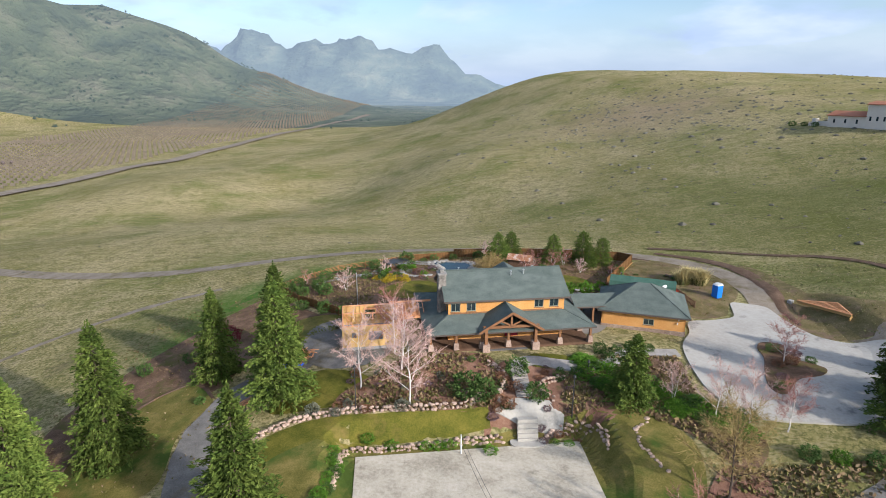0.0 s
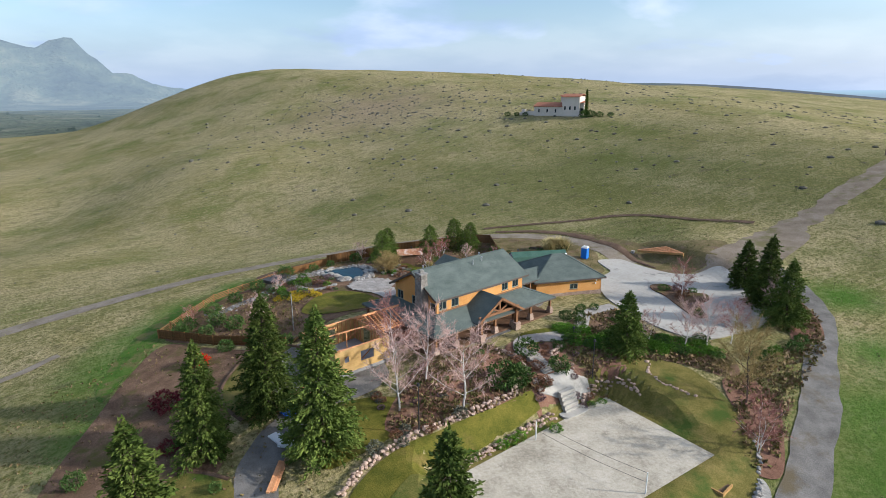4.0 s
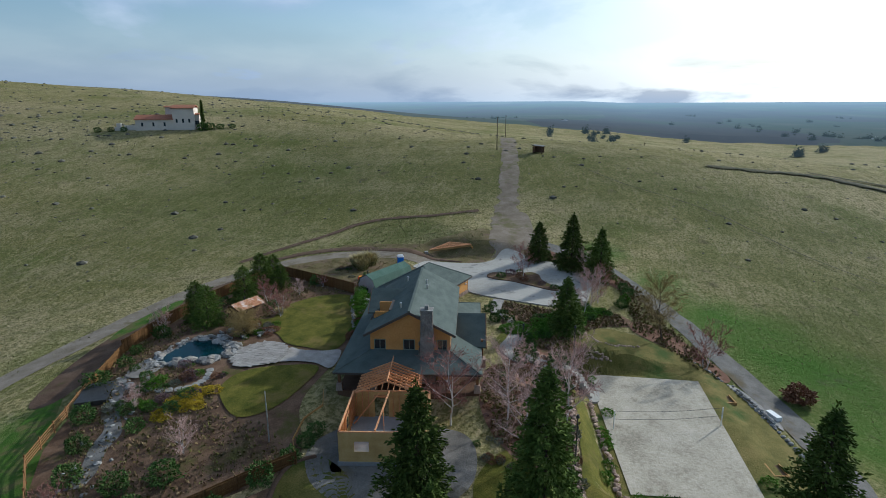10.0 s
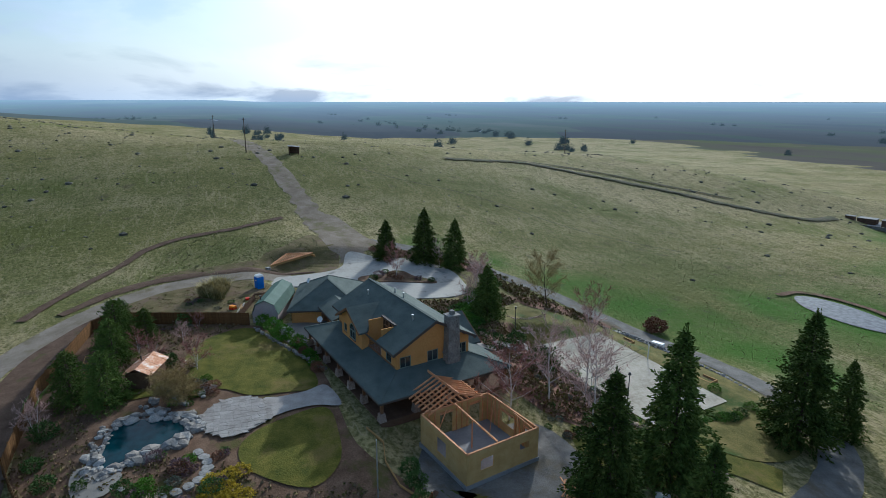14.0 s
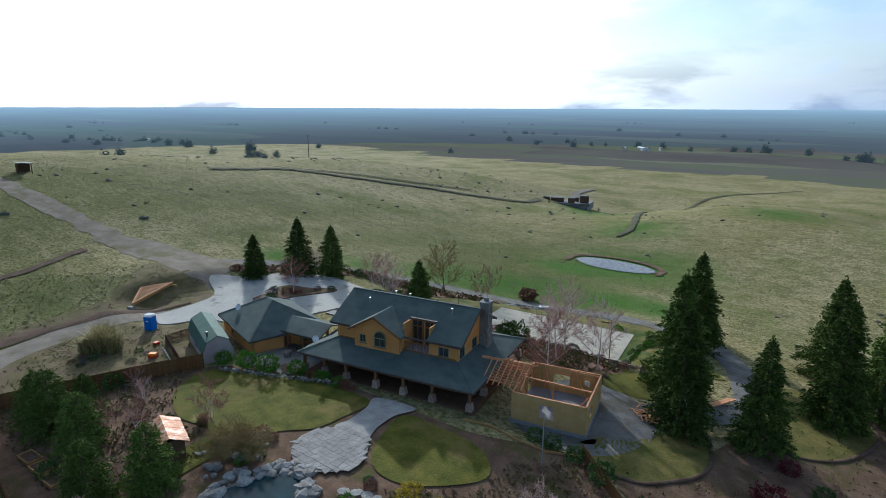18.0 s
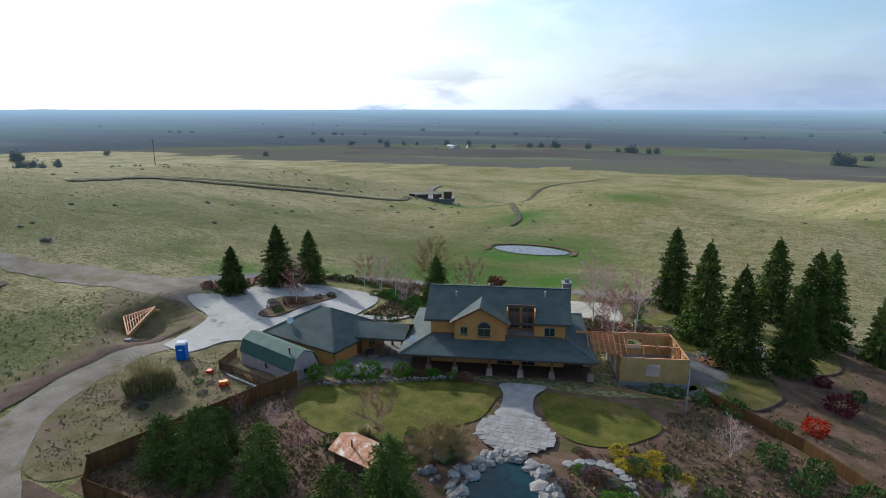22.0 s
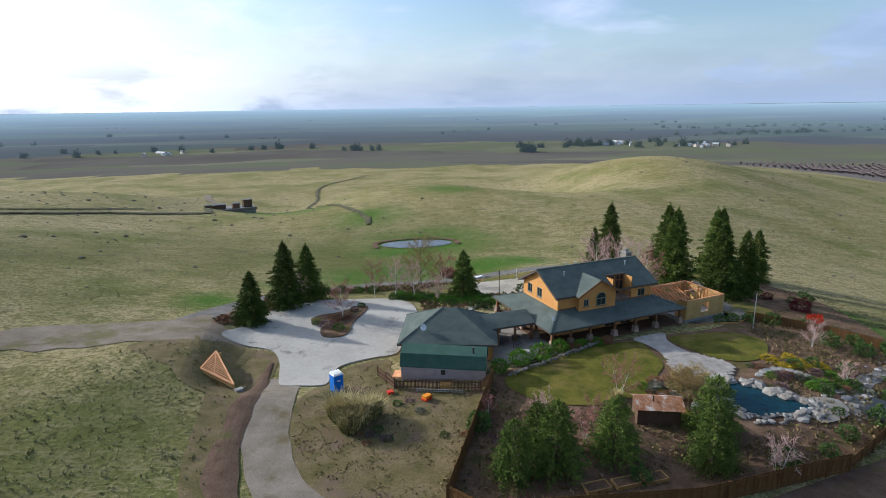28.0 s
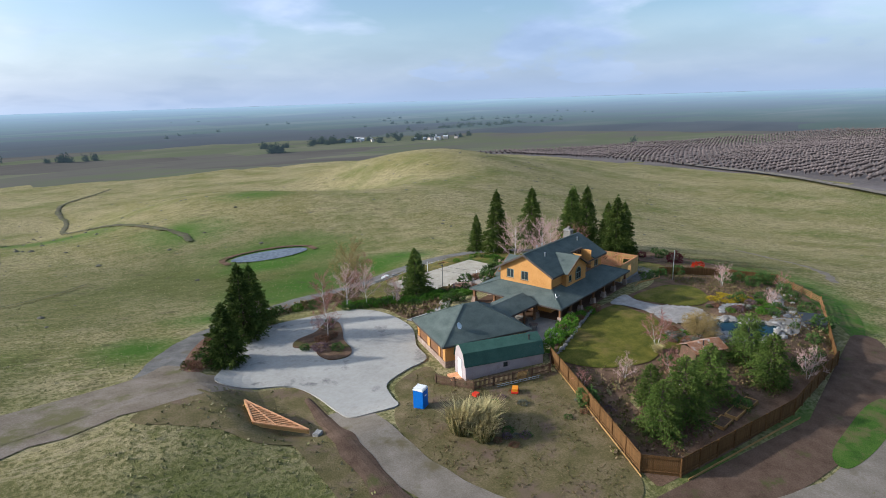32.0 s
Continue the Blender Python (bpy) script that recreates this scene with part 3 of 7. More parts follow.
def one_box(*a, m=None):
    bm = bmesh.new()
    box(bm, *a, m=m)
    return bm


def beam(bm, p, q, w, h):
    """A squared timber from p to q."""
    p, q = Vector(p), Vector(q)
    d = q - p
    m = Matrix.Translation(p) @ d.to_track_quat("X", "Z").to_matrix().to_4x4()
    return box(bm, 0, d.length, -w / 2, w / 2, -h / 2, h / 2, m)


def one_beam(p, q, w, h):
    bm = bmesh.new()
    beam(bm, p, q, w, h)
    return bm


def tube(bm, p, q, r0, r1, n=5):
    p, q = Vector(p), Vector(q)
    rot = (q - p).to_track_quat("Z", "Y").to_matrix()
    rings = []
    for c, r in ((p, r0), (q, r1)):
        rings.append([bm.verts.new(c + rot @ Vector((r * math.cos(6.2832 * k / n), r * math.sin(6.2832 * k / n), 0))) for k in range(n)])
    for k in range(n):
        bm.faces.new((rings[0][k], rings[0][(k + 1) % n], rings[1][(k + 1) % n], rings[1][k]))
    bm.faces.new(rings[1])
    bm.faces.new(rings[0][::-1])


def sheet(bm, corners, thick, down=(0, 0, -1)):
    """A plate under the polygon of corners."""
    d = Vector(down) * thick
    top = [bm.verts.new(c) for c in corners]
    low = [bm.verts.new(Vector(c) + d) for c in corners]
    bm.faces.new(top)
    bm.faces.new(low[::-1])
    n = len(top)
    for k in range(n):
        bm.faces.new((top[k], low[k], low[(k + 1) % n], top[(k + 1) % n]))


def one_sheet(corners, thick, down=(0, 0, -1)):
    bm = bmesh.new()
    sheet(bm, corners, thick, down)
    return bm


def wall_panel(length, z0, z1, thick, openings):
    """A wall along x from 0 to length, outer face at y = 0 and thickness towards +y, with openings (x0, x1, z0, z1) cut through."""
    bm = bmesh.new()
    xs = sorted({0.0, length, *[o[0] for o in openings], *[o[1] for o in openings]})
    for a, b in zip(xs[:-1], xs[1:]):
        mid = (a + b) / 2
        cuts = sorted((o[2], o[3]) for o in openings if o[0] < mid < o[1])
        at = z0
        for c0, c1 in cuts:
            if c0 > at:
                box(bm, a, b, 0, thick, at, c0)
            at = c1
        if at < z1:
            box(bm, a, b, 0, thick, at, z1)
    bmesh.ops.remove_doubles(bm, verts=bm.verts, dist=0.001)
    return bm


def smooth_loop(points, steps=5):
    out = []
    n = len(points)
    for i in range(n):
        p0, p1, p2, p3 = (Vector(points[(i + k) % n]) for k in (-1, 0, 1, 2))
        for s in range(steps):
            t = s / steps
            out.append(0.5 * ((2 * p1) + (p2 - p0) * t + (2 * p0 - 5 * p1 + 4 * p2 - p3) * t * t + (3 * p1 - p0 - 3 * p2 + p3) * t ** 3))
    return out


def smooth_line(points, steps=8):
    pts = [Vector(p) for p in points]
    pts = [2 * pts[0] - pts[1], *pts, 2 * pts[-1] - pts[-2]]
    out = []
    for i in range(1, len(pts) - 2):
        p0, p1, p2, p3 = pts[i - 1:i + 3]
        for s in range(steps):
            t = s / steps
            out.append(0.5 * ((2 * p1) + (p2 - p0) * t + (2 * p0 - 5 * p1 + 4 * p2 - p3) * t * t + (3 * p1 - p0 - 3 * p2 + p3) * t ** 3))
    out.append(pts[-2])
    return out


def patch(outline, lift, rings=10, round_off=True, skirt=0.0, flat=None):
    """A piece of ground cover, draped over the land inside an outline that can be seen whole from its middle."""
    loop = smooth_loop(outline) if round_off else [Vector(p) for p in outline]
    if not round_off:
        fine = []
        for a, b in zip(loop, loop[1:] + loop[:1]):
            k = max(1, int((b - a).length / 2))
            fine += [a.lerp(b, i / k) for i in range(k)]
        loop = fine
    c = sum(loop, Vector((0, 0))) / len(loop)
    bm = bmesh.new()

    def vert(p):
        return bm.verts.new((p.x, p.y, (land(p.x, p.y) if flat is None else flat) + lift))
    mid = vert(c)
    prev = None
    for k in range(1, rings + 1):
        ring = [vert(c.lerp(p, k / rings)) for p in loop]
        n = len(ring)
        for i in range(n):
            j = (i + 1) % n
            if prev is None:
                bm.faces.new((mid, ring[i], ring[j]))
            else:
                bm.faces.new((prev[i], ring[i], ring[j], prev[j]))
        prev = ring
    if skirt:
        low = [bm.verts.new(v.co - Vector((0, 0, skirt))) for v in prev]
        n = len(prev)
        for i in range(n):
            j = (i + 1) % n
            bm.faces.new((prev[j], prev[i], low[i], low[j]))
    return bm


def ribbon(points, width, lift, steps=8, across=4, wobble=0.12, crown=0.0, skirt=0.0):
    """A lane draped over the land along a line; width may change from point to point."""
    line = smooth_line([p[:2] for p in points], steps)
    ws = [p[2] if len(p) > 2 else width for p in points]
    bm = bmesh.new()
    rows = []
    for i, p in enumerate(line):
        d = (line[min(i + 1, len(line) - 1)] - line[max(i - 1, 0)]).normalized()
        n = Vector((-d.y, d.x))
        at = i / steps
        k = min(int(at), len(ws) - 2)
        w = ws[k] + (ws[k + 1] - ws[k]) * (at - k)
        row = []
        for a in range(across + 1):
            f = a / across - 0.5
            s = f * w * (1 + (wobble * noise.noise((p.x * 0.3, p.y * 0.3, a)) if a in (0, across) else 0))
            q = p + n * s
            row.append(bm.verts.new((q.x, q.y, land(q.x, q.y) + lift + crown * (0.25 - f * f))))
        rows.append(row)
    for r, s in zip(rows[:-1], rows[1:]):
        for a in range(across):
            bm.faces.new((r[a], s[a], s[a + 1], r[a + 1]))
    if skirt:
        for edge in (0, across):
            low = [bm.verts.new(r[edge].co - Vector((0, 0, skirt))) for r in rows]
            for i in range(len(rows) - 1):
                bm.faces.new((rows[i][edge], rows[i + 1][edge], low[i + 1], low[i]))
    bmesh.ops.recalc_face_normals(bm, faces=bm.faces)
    return bm


# ---- the land ----
def mountain(x, y):
    """The stony hills across the valley and the range behind them."""
    h = 0.0
    for cx, cy, sx, sy, turn, a in MOUNTAINS:
        c, s = math.cos(radians(turn)), math.sin(radians(turn))
        u, v = ((x - cx) * c + (y - cy) * s) / sx, (-(x - cx) * s + (y - cy) * c) / sy
        d = u * u + v * v
        if d < 9:
            h += a * math.exp(-d) * (1 + 0.32 * (noise.fractal((x * 0.003, y * 0.003, 1.7), 1.0, 2.1, 5)))
    return h


MOUNTAINS = [(-1020, 1180, 470, 260, 40, 255), (-600, 1500, 280, 200, 20, 70), (-1290, 2850, 200, 200, 0, 130), (-1010, 2900, 190, 170, 0, 225), (-620, 2950, 260, 200, 0, 300),
             (-180, 3050, 300, 200, 0, 170), (-1750, 2800, 400, 260, 0, 150), (160, 3300, 300, 200, 0, 60)]


def land(x, y):
    z = ground(x, y)
    r = math.hypot(x, y - 60)
    if r > 160:
        k = min((r - 160) / 200, 1)
        z += k * 2.2 * noise.noise((x * 0.012, y * 0.012, 0.3)) + k * 0.5 * noise.noise((x * 0.05, y * 0.05, 4.3))
    if r > 500 and y > 300:
        z += mountain(x, y) * min(max((2250 - y) / 250, 0), 1)
    return z


def axis(a, b, step, far):
    xs = [a + i * step for i in range(int((b - a) / step) + 1)]
    lo, hi, d = xs[0], xs[-1], step
    left, right = [], []
    while hi < far:
        d *= 1.07
        hi += d
        lo -= d
        right.append(hi)
        left.append(lo)
    return left[::-1] + xs + right


def build_land():
    xs, ys = axis(-62, 78, 1.15, 4700), axis(-26, 132, 1.15, 4700)
    nx, ny = len(xs), len(ys)
    verts = [(x, y, land(x, y)) for y in ys for x in xs]
    faces = [(j * nx + i, j * nx + i + 1, (j + 1) * nx + i + 1, (j + 1) * nx + i) for j in range(ny - 1) for i in range(nx - 1)]
    me = bpy.data.meshes.new("ground")
    me.from_pydata(verts, [], faces)
    # plain and mountain faces glow faintly, haze put into their material
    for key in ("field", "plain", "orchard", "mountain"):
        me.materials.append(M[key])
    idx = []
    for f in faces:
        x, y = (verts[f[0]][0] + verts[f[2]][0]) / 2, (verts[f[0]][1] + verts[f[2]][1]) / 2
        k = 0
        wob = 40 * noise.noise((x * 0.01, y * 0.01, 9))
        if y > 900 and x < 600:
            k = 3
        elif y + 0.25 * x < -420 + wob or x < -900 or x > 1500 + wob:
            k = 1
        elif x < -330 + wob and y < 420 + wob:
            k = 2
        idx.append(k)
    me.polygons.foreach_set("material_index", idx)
    me.polygons.foreach_set("use_smooth", [True] * len(me.polygons))
    ob = new("ground", me)
    tagged(ob, "rolling winter pasture of straw and new green grass running to the horizon", "ground", kind="structure")


build_land()

# roads and ground covers
solo("road", ribbon([(-235, 190), (-175, 156), (-138, 140), (-112, 128.6), (-93, 121.6), (-76, 117.6), (-60, 115.4), (-45, 117.6), (-31, 120.6), (-22, 122), (-8, 121.9), (8, 121.2), (24, 119.6), (37, 113.6), (45, 105.6), (47.6, 97), (47.2, 88.5), (46.6, 82.5)], 4.2, 0.07), M["pale_track"],
     "pale gravel farm track curving round the garden fence", "road", kind="structure")
solo("road", ribbon([(53, 70), (60, 71.5), (77.5, 73.4), (95, 75), (111.7, 77.2), (134, 80), (160, 84), (185, 88)], 5.6, 0.07, wobble=0.6), M["dirt_road"],
     "wide dirt track climbing the pasture to the ridge", "road", kind="structure")
solo("road", ribbon([(61, 65), (56.5, 57), (50.2, 50.4), (41.5, 45.4), (33, 40.6), (26, 37.2), (18, 33.6), (9.2, 30.6), (1.2, 29.4), (-7, 29.6), (-15, 31.6), (-21, 36), (-24.6, 42), (-26.6, 48), (-27.4, 53.4), (-25.2, 60), (-20.5, 64.4), (-17.5, 69.5)], 3.9, 0.08, wobble=0.2), M["gravel"],
     "grey gravel drive running below the lawns to the new wing", "road", kind="structure")
solo("pavement", patch([(-19.8, 76.5), (-16, 78.6), (-11.5, 77.5), (-9, 75), (-9, 68), (-11, 64.2), (-17, 63.5), (-21.5, 68), (-21.5, 73)], 0.1), M["gravel"],
     "grey gravel yard round the unfinished wing", "gravel yard", kind="structure")
solo("pavement", patch([(55.4, 68.8), (54.8, 71.0), (51.0, 72.4), (48.6, 74.4), (47.6, 78), (47.4, 82), (47.0, 84.6), (44.6, 85.6), (42.2, 86.0), (41.4, 83.6), (40.2, 80.8), (36.6, 79.4), (33.0, 78.6), (31.6, 74.6), (29.0, 70), (28.0, 64), (28.4, 58.4), (31.2, 54.6), (36.5, 53.6), (42, 53.4), (46.4, 55.4), (49.8, 59.2), (52.8, 64)], 0.16, rings=14, skirt=0.3), M["concrete"], "pale concrete forecourt in front of the garage", "driveway", kind="structure")
solo("planting_bed", patch([(40.0, 71.6), (42.2, 71.0), (42.6, 68.4), (42.0, 66.6), (44.0, 64.4), (42.6, 62.6), (39.4, 61.6), (36.4, 58.6), (35.2, 60.0), (36.4, 63.6), (38.0, 67.0), (38.6, 70)], 0.3, rings=5, skirt=0.4), M["soil"],
     "kidney-shaped planted island in the concrete forecourt", "planting bed")

SAND = [(-10.5, 49.9), (12.8, 53.8), (14.0, 40.2), (-8.9, 38.3)]
solo("sand_court", patch(SAND, 0.2, rings=16, round_off=False), M["sand"], "raked pale sand volleyball court", "sand court", kind="structure")
solo("lawn", patch([(-14.5, 50.4), (-6, 52), (4, 53.8), (14, 56), (19.5, 55.4), (23.4, 51), (22.4, 44.5), (18.5, 38.6), (12, 34.9), (4, 33.2), (-5, 32.6), (-14, 34.2), (-19.5, 39.6), (-19.6, 46)], 0.13, rings=24), M["lawn_dry"],
     "mown dry-green lawn round the sand court", "lawn", kind="structure")
solo("lawn", ribbon([(-22.6, 46, 4), (-16, 51.2, 4.2), (-9, 53.0, 2.6), (-2, 53.9, 2.0), (3.2, 54.9, 1.5)], 2.5, 0.09, wobble=0.1), M["lawn"], "narrow grass terrace between two stone walls", "lawn", kind="structure")
solo("lawn", patch([(-20.5, 60), (-17.5, 63), (-13.2, 62.6), (-10, 60.4), (-9, 57.4), (-12.4, 56.2), (-16.5, 55.2), (-21, 55)], 0.06), M["lawn"], "green lawn beside the gravel drive", "lawn", kind="structure")
solo("lawn", patch([(-28.8, 44), (-29.8, 52), (-28.6, 58), (-33, 61.6), (-37.4, 57), (-39.6, 49), (-36.6, 41)], 0.10), M["lawn_dry"], "striped dry lawn beyond the gravel drive", "lawn", kind="structure")
solo("lawn", patch([(-23, 78.4), (-19, 79), (-16.2, 77.4), (-18, 74), (-21.5, 71), (-23.5, 65.5), (-26, 66), (-27, 73)], 0.10), M["lawn_dry"], "edged lawn beside the gravel yard", "lawn", kind="structure")
for line in ([(-28.7, 58.4), (-31, 61), (-33.2, 61.8), (-36, 59.6), (-38, 56), (-39.9, 49), (-38.6, 44.6)], [(-26, 66), (-27.2, 70), (-26.9, 73.4), (-25, 76.6), (-23, 78.6), (-19, 79.2), (-16.4, 77.6)]):
    solo("lawn_edging", ribbon(line, 0.45, 0.12, wobble=0.5, crown=0.35), M["bank_soil"], "low dark raised edging round a lawn", "edging", kind="structure")
solo("planting_bed", patch([(-14, 57), (-9, 62.8), (-4, 65), (3, 65), (4.6, 60), (4.2, 55.6), (-3, 54.9), (-9, 55)], 0.07), M["bark_mulch"], "bark-covered bed under the birches", "planting bed", kind="structure")
solo("planting_bed", patch([(11.2, 54.2), (12, 60), (15, 64.6), (21, 66.6), (27, 66.5), (26.6, 58), (30.6, 51), (27, 47), (23.5, 52), (18.5, 55.6)], 0.07), M["soil"], "planted slope between the path and forecourt", "planting bed", kind="structure")
solo("planting_bed", patch([(13.6, 55.2), (15.5, 58.6), (19.4, 58.8), (22.6, 56.8), (21.6, 54.2), (17.6, 53.6)], 0.12), M["bark_mulch"], "reddish bark bed under a young conifer", "planting bed", kind="structure")
solo("planting_bed", patch([(16, 37.8), (21, 42.5), (25, 47.5), (28.5, 46.6), (27, 42), (22, 38), (17.5, 35.6)], 0.1), M["bark_mulch"], "reddish bark bed under bare trees", "planting bed", kind="structure")
solo("planting_bed", patch([(56.2, 66), (54.6, 63.4), (51.5, 59), (48.8, 53.6), (44, 49.2), (40.6, 48.4), (45, 46.9), (51, 51.6), (55.4, 58.5), (57.6, 64.6)], 0.1, rings=6), M["bark_mulch"], "bark strip under conifers at the forecourt edge", "planting bed", kind="structure")
solo("planting_bed", patch([(-19.6, 77.4), (-25.6, 83.4), (-31.4, 89.6), (-35.8, 84), (-39.6, 76), (-43.4, 68), (-46.4, 58), (-44.6, 47), (-40.2, 41), (-38.6, 50), (-36.8, 56.4), (-33, 60.6), (-29.4, 60), (-27.4, 66), (-25.6, 72), (-23.4, 76.4)], 0.04, rings=18), M["soil"], "bare brown soil on the slope below the fence", "planting bed", kind="structure")
solo("grass_strip", patch([(-33.2, 92), (-30, 98.6), (-24.4, 104.4), (-13, 109.2), (-13.6, 110.8), (-24.8, 106.4), (-32.2, 99.6), (-36.4, 92), (-39.4, 83), (-38.6, 79.6), (-36.6, 86.6)], 0.04, rings=16), M["lush"], "vivid green strip of wet grass outside the garden fence", "grass", kind="structure")
solo("soil_strip", patch([(37, 110.4), (29.6, 112.2), (13.4, 114.4), (0, 113.4), (-12.6, 109.4), (-14, 112.6), (0, 117.6), (14, 118.2), (26, 117), (35, 113.4)], 0.05, rings=12), M["bank_soil"], "dark bare soil and sparse grass outside the garden fence", "bare earth", kind="structure")
solo("grass_strip", patch([(17, 117.2), (11, 116.6), (5, 116.4), (2, 117.2), (6, 119), (13, 119.4), (18, 118.8)], 0.09, rings=8), M["lush"], "vivid green patch of wet grass beside the track", "grass", kind="structure")
# back garden
solo("planting_bed", patch([(24, 90.8), (32.4, 107.8), (30.4, 110.6), (13, 112.2), (-1.8, 111.0), (-11.4, 106.8), (-23.2, 101.6), (-31.4, 92.6), (-26, 85.4), (-18, 78.9), (-9, 82.6), (6, 83.2), (18, 87)], 0.03, rings=16), M["soil"],
     "bare brown garden soil inside the fence", "garden soil", kind="structure")
solo("lawn", patch([(2.6, 84.4), (8, 84.4), (15.4, 86.2), (20.4, 88.6), (22.6, 91.4), (20.5, 95.6), (15.5, 98), (10.5, 97.6), (9.3, 103.6), (6.4, 106), (6.6, 99), (5.8, 94.2), (3.2, 91.2), (2.6, 88)], 0.12), M["lawn"],
     "sunlit back lawn with dry patches", "lawn", kind="structure")
solo("lawn", patch([(-2.0, 84.2), (-2.6, 88.2), (-4.6, 91.6), (-7.4, 92.6), (-10.5, 91.4), (-13.6, 87.4), (-11.5, 84.6), (-7, 83.8)], 0.12), M["lawn"], "shaded round lawn behind the house", "lawn", kind="structure")
solo("yard", patch([(48.4, 74.6), (48.0, 80), (49.0, 87), (50.6, 96), (51.0, 104), (53.6, 104), (54.4, 96), (53, 89), (57, 85.8), (59.6, 81.6), (65, 76.8), (62, 74), (55, 72.4)], 0.06, rings=16), M["rough_grass"], "bare scraped earth beside the track", "bare earth", kind="structure")
solo("yard", patch([(33.8, 84.6), (34.2, 80.2), (39.4, 81.4), (41.4, 85), (43.6, 87.4), (45.2, 91), (45.4, 97), (43.6, 104), (38.6, 109.6), (33.6, 109), (29, 99.8), (25.2, 91.4)], 0.05, rings=16), M["rough_grass"], "rough weedy yard beside the storage barn", "bare earth", kind="structure")
solo("bank", ribbon([(48.6, 78, 0.7), (49.0, 82, 1.3), (50.0, 88, 2.0), (50.6, 94, 2.4), (51.0, 100, 2.6), (49.8, 106, 2.6), (46, 111.6, 2.2), (40, 116.6, 1.6)], 2.2, 0.10, wobble=0.4, crown=0.5), M["bank_soil"], "dark cut bank along the track", "earth bank", kind="structure")
solo("bank", ribbon([(40, 121.5), (48.5, 118.2), (59.8, 111.7), (67.8, 107.8), (72.7, 101.9), (75.8, 90.6), (80.4, 80.5)], 1.5, 0.15, wobble=0.6), M["bank_soil"], "eroded ditch edge in the pasture", "earth bank", kind="structure")
solo("road", patch([(79, 74.6), (64, 71.6), (55.6, 70.2), (56, 66.4), (58.6, 61.5), (61.5, 63.6), (66, 65.4), (80, 68.8)], 0.09), M["dirt_road"], "worn dirt apron where the tracks meet", "road", kind="structure")
solo("planting_bed", patch([(3.0, 52.2), (3.2, 58), (4.6, 63), (8.4, 64.4), (12.4, 62.8), (12.6, 56), (12, 52.4), (8, 51.2)], 0.04), M["bark_mulch"], "bark-covered ground beside the garden steps", "planting bed", kind="structure")
for line in ([(-84, 62), (-77, 70), (-70.5, 77), (-65.7, 83.2), (-59.6, 89), (-52, 94), (-44, 97.4)],):
    solo("track", ribbon(line, 1.6, 0.10, wobble=0.9), M["pale_track"], "faint dirt track across the pasture", "track", kind="structure")
for line, w in (([(141, 18), (143.3, 4.2), (145.7, -16.2), (133.6, -36.5), (116.4, -61.5), (104, -75), (96.8, -84), (88, -100), (92, -120)], 3.2), ([(150, -14), (140, -40), (122, -66), (108, -86)], 1.6), ([(26.9, -48.7), (27, -61.3), (34, -87.2), (44, -130), (50, -165), (45.6, -200.9), (45, -243.1), (34.7, -287.6), (5.3, -331.6)], 2.2),
                ([(126, 60), (110, 46), (96, 24), (74, 6), (58, -16)], 0.45)):
    solo("bank", ribbon(line, w, 0.3, wobble=0.8, steps=14, crown=w * 0.25), M["gully_soil"], "dark eroded gully edge curving through the pasture", "earth bank", kind="structure")


# far plain and the range beyond the valley, their blue haze painted as emission
def far_ring():
    verts, faces = [], []
    n, radii = 200, (950, 1150, 1400, 1700, 2000, 2400, 2800, 3200, 3600, 4000, 4300, 4650)
    for r in radii:
        for i in range(n):
            a = 6.28319 * i / n
            x, y = r * math.cos(a), 60 + r * math.sin(a)
            verts.append((x, y, ground(x, y) + (5.0 if r > 950 else -6.0)))
    for k in range(len(radii) - 1):
        for i in range(n):
            j = (i + 1) % n
            a = 360 * i / n
            if 50 < a < 135:
                continue
            faces.append((k * n + i, (k + 1) * n + i, (k + 1) * n + j, k * n + j))
    me = bpy.data.meshes.new("backdrop")
    me.from_pydata(verts, [], faces)
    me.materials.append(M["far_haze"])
    solo("backdrop", me, None, "far plain of orchards under the horizon, its haze painted as glow", "distance", kind="structure")


far_ring()


def far_range():
    verts, faces = [], []
    nx, ny = 110, 36
    for j in range(ny):
        for i in range(nx):
            x, y = -2300 + 27 * i, 2250 + 40 * j
            z = mountain(x, y) * (1 + 0.42 * noise.fractal((x * 0.006, y * 0.006, 5.1), 0.8, 2.2, 6)) * min((y - 2230) / 300, 1) + ground(x, y)
            verts.append((x, y, z + 3.0 - (14 if j == 0 else 0)))
    for j in range(ny - 1):
        for i in range(nx - 1):
            k = j * nx + i
            faces.append((k, k + 1, k + nx + 1, k + nx))
    me = bpy.data.meshes.new("backdrop")
    me.from_pydata(verts, [], faces)
    me.polygons.foreach_set("use_smooth", [True] * len(me.polygons))
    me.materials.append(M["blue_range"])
    solo("backdrop", me, None, "craggy mountain range far up the valley, its blue haze painted as glow", "mountains", kind="structure")


far_range()


# ---- buildings ----
HOUSE = pose(5.1, 74.35, -0.5, 0, 0, 10.8)
EAVE, RIDGE, SLOPE = 5.75, 8.4, 0.535


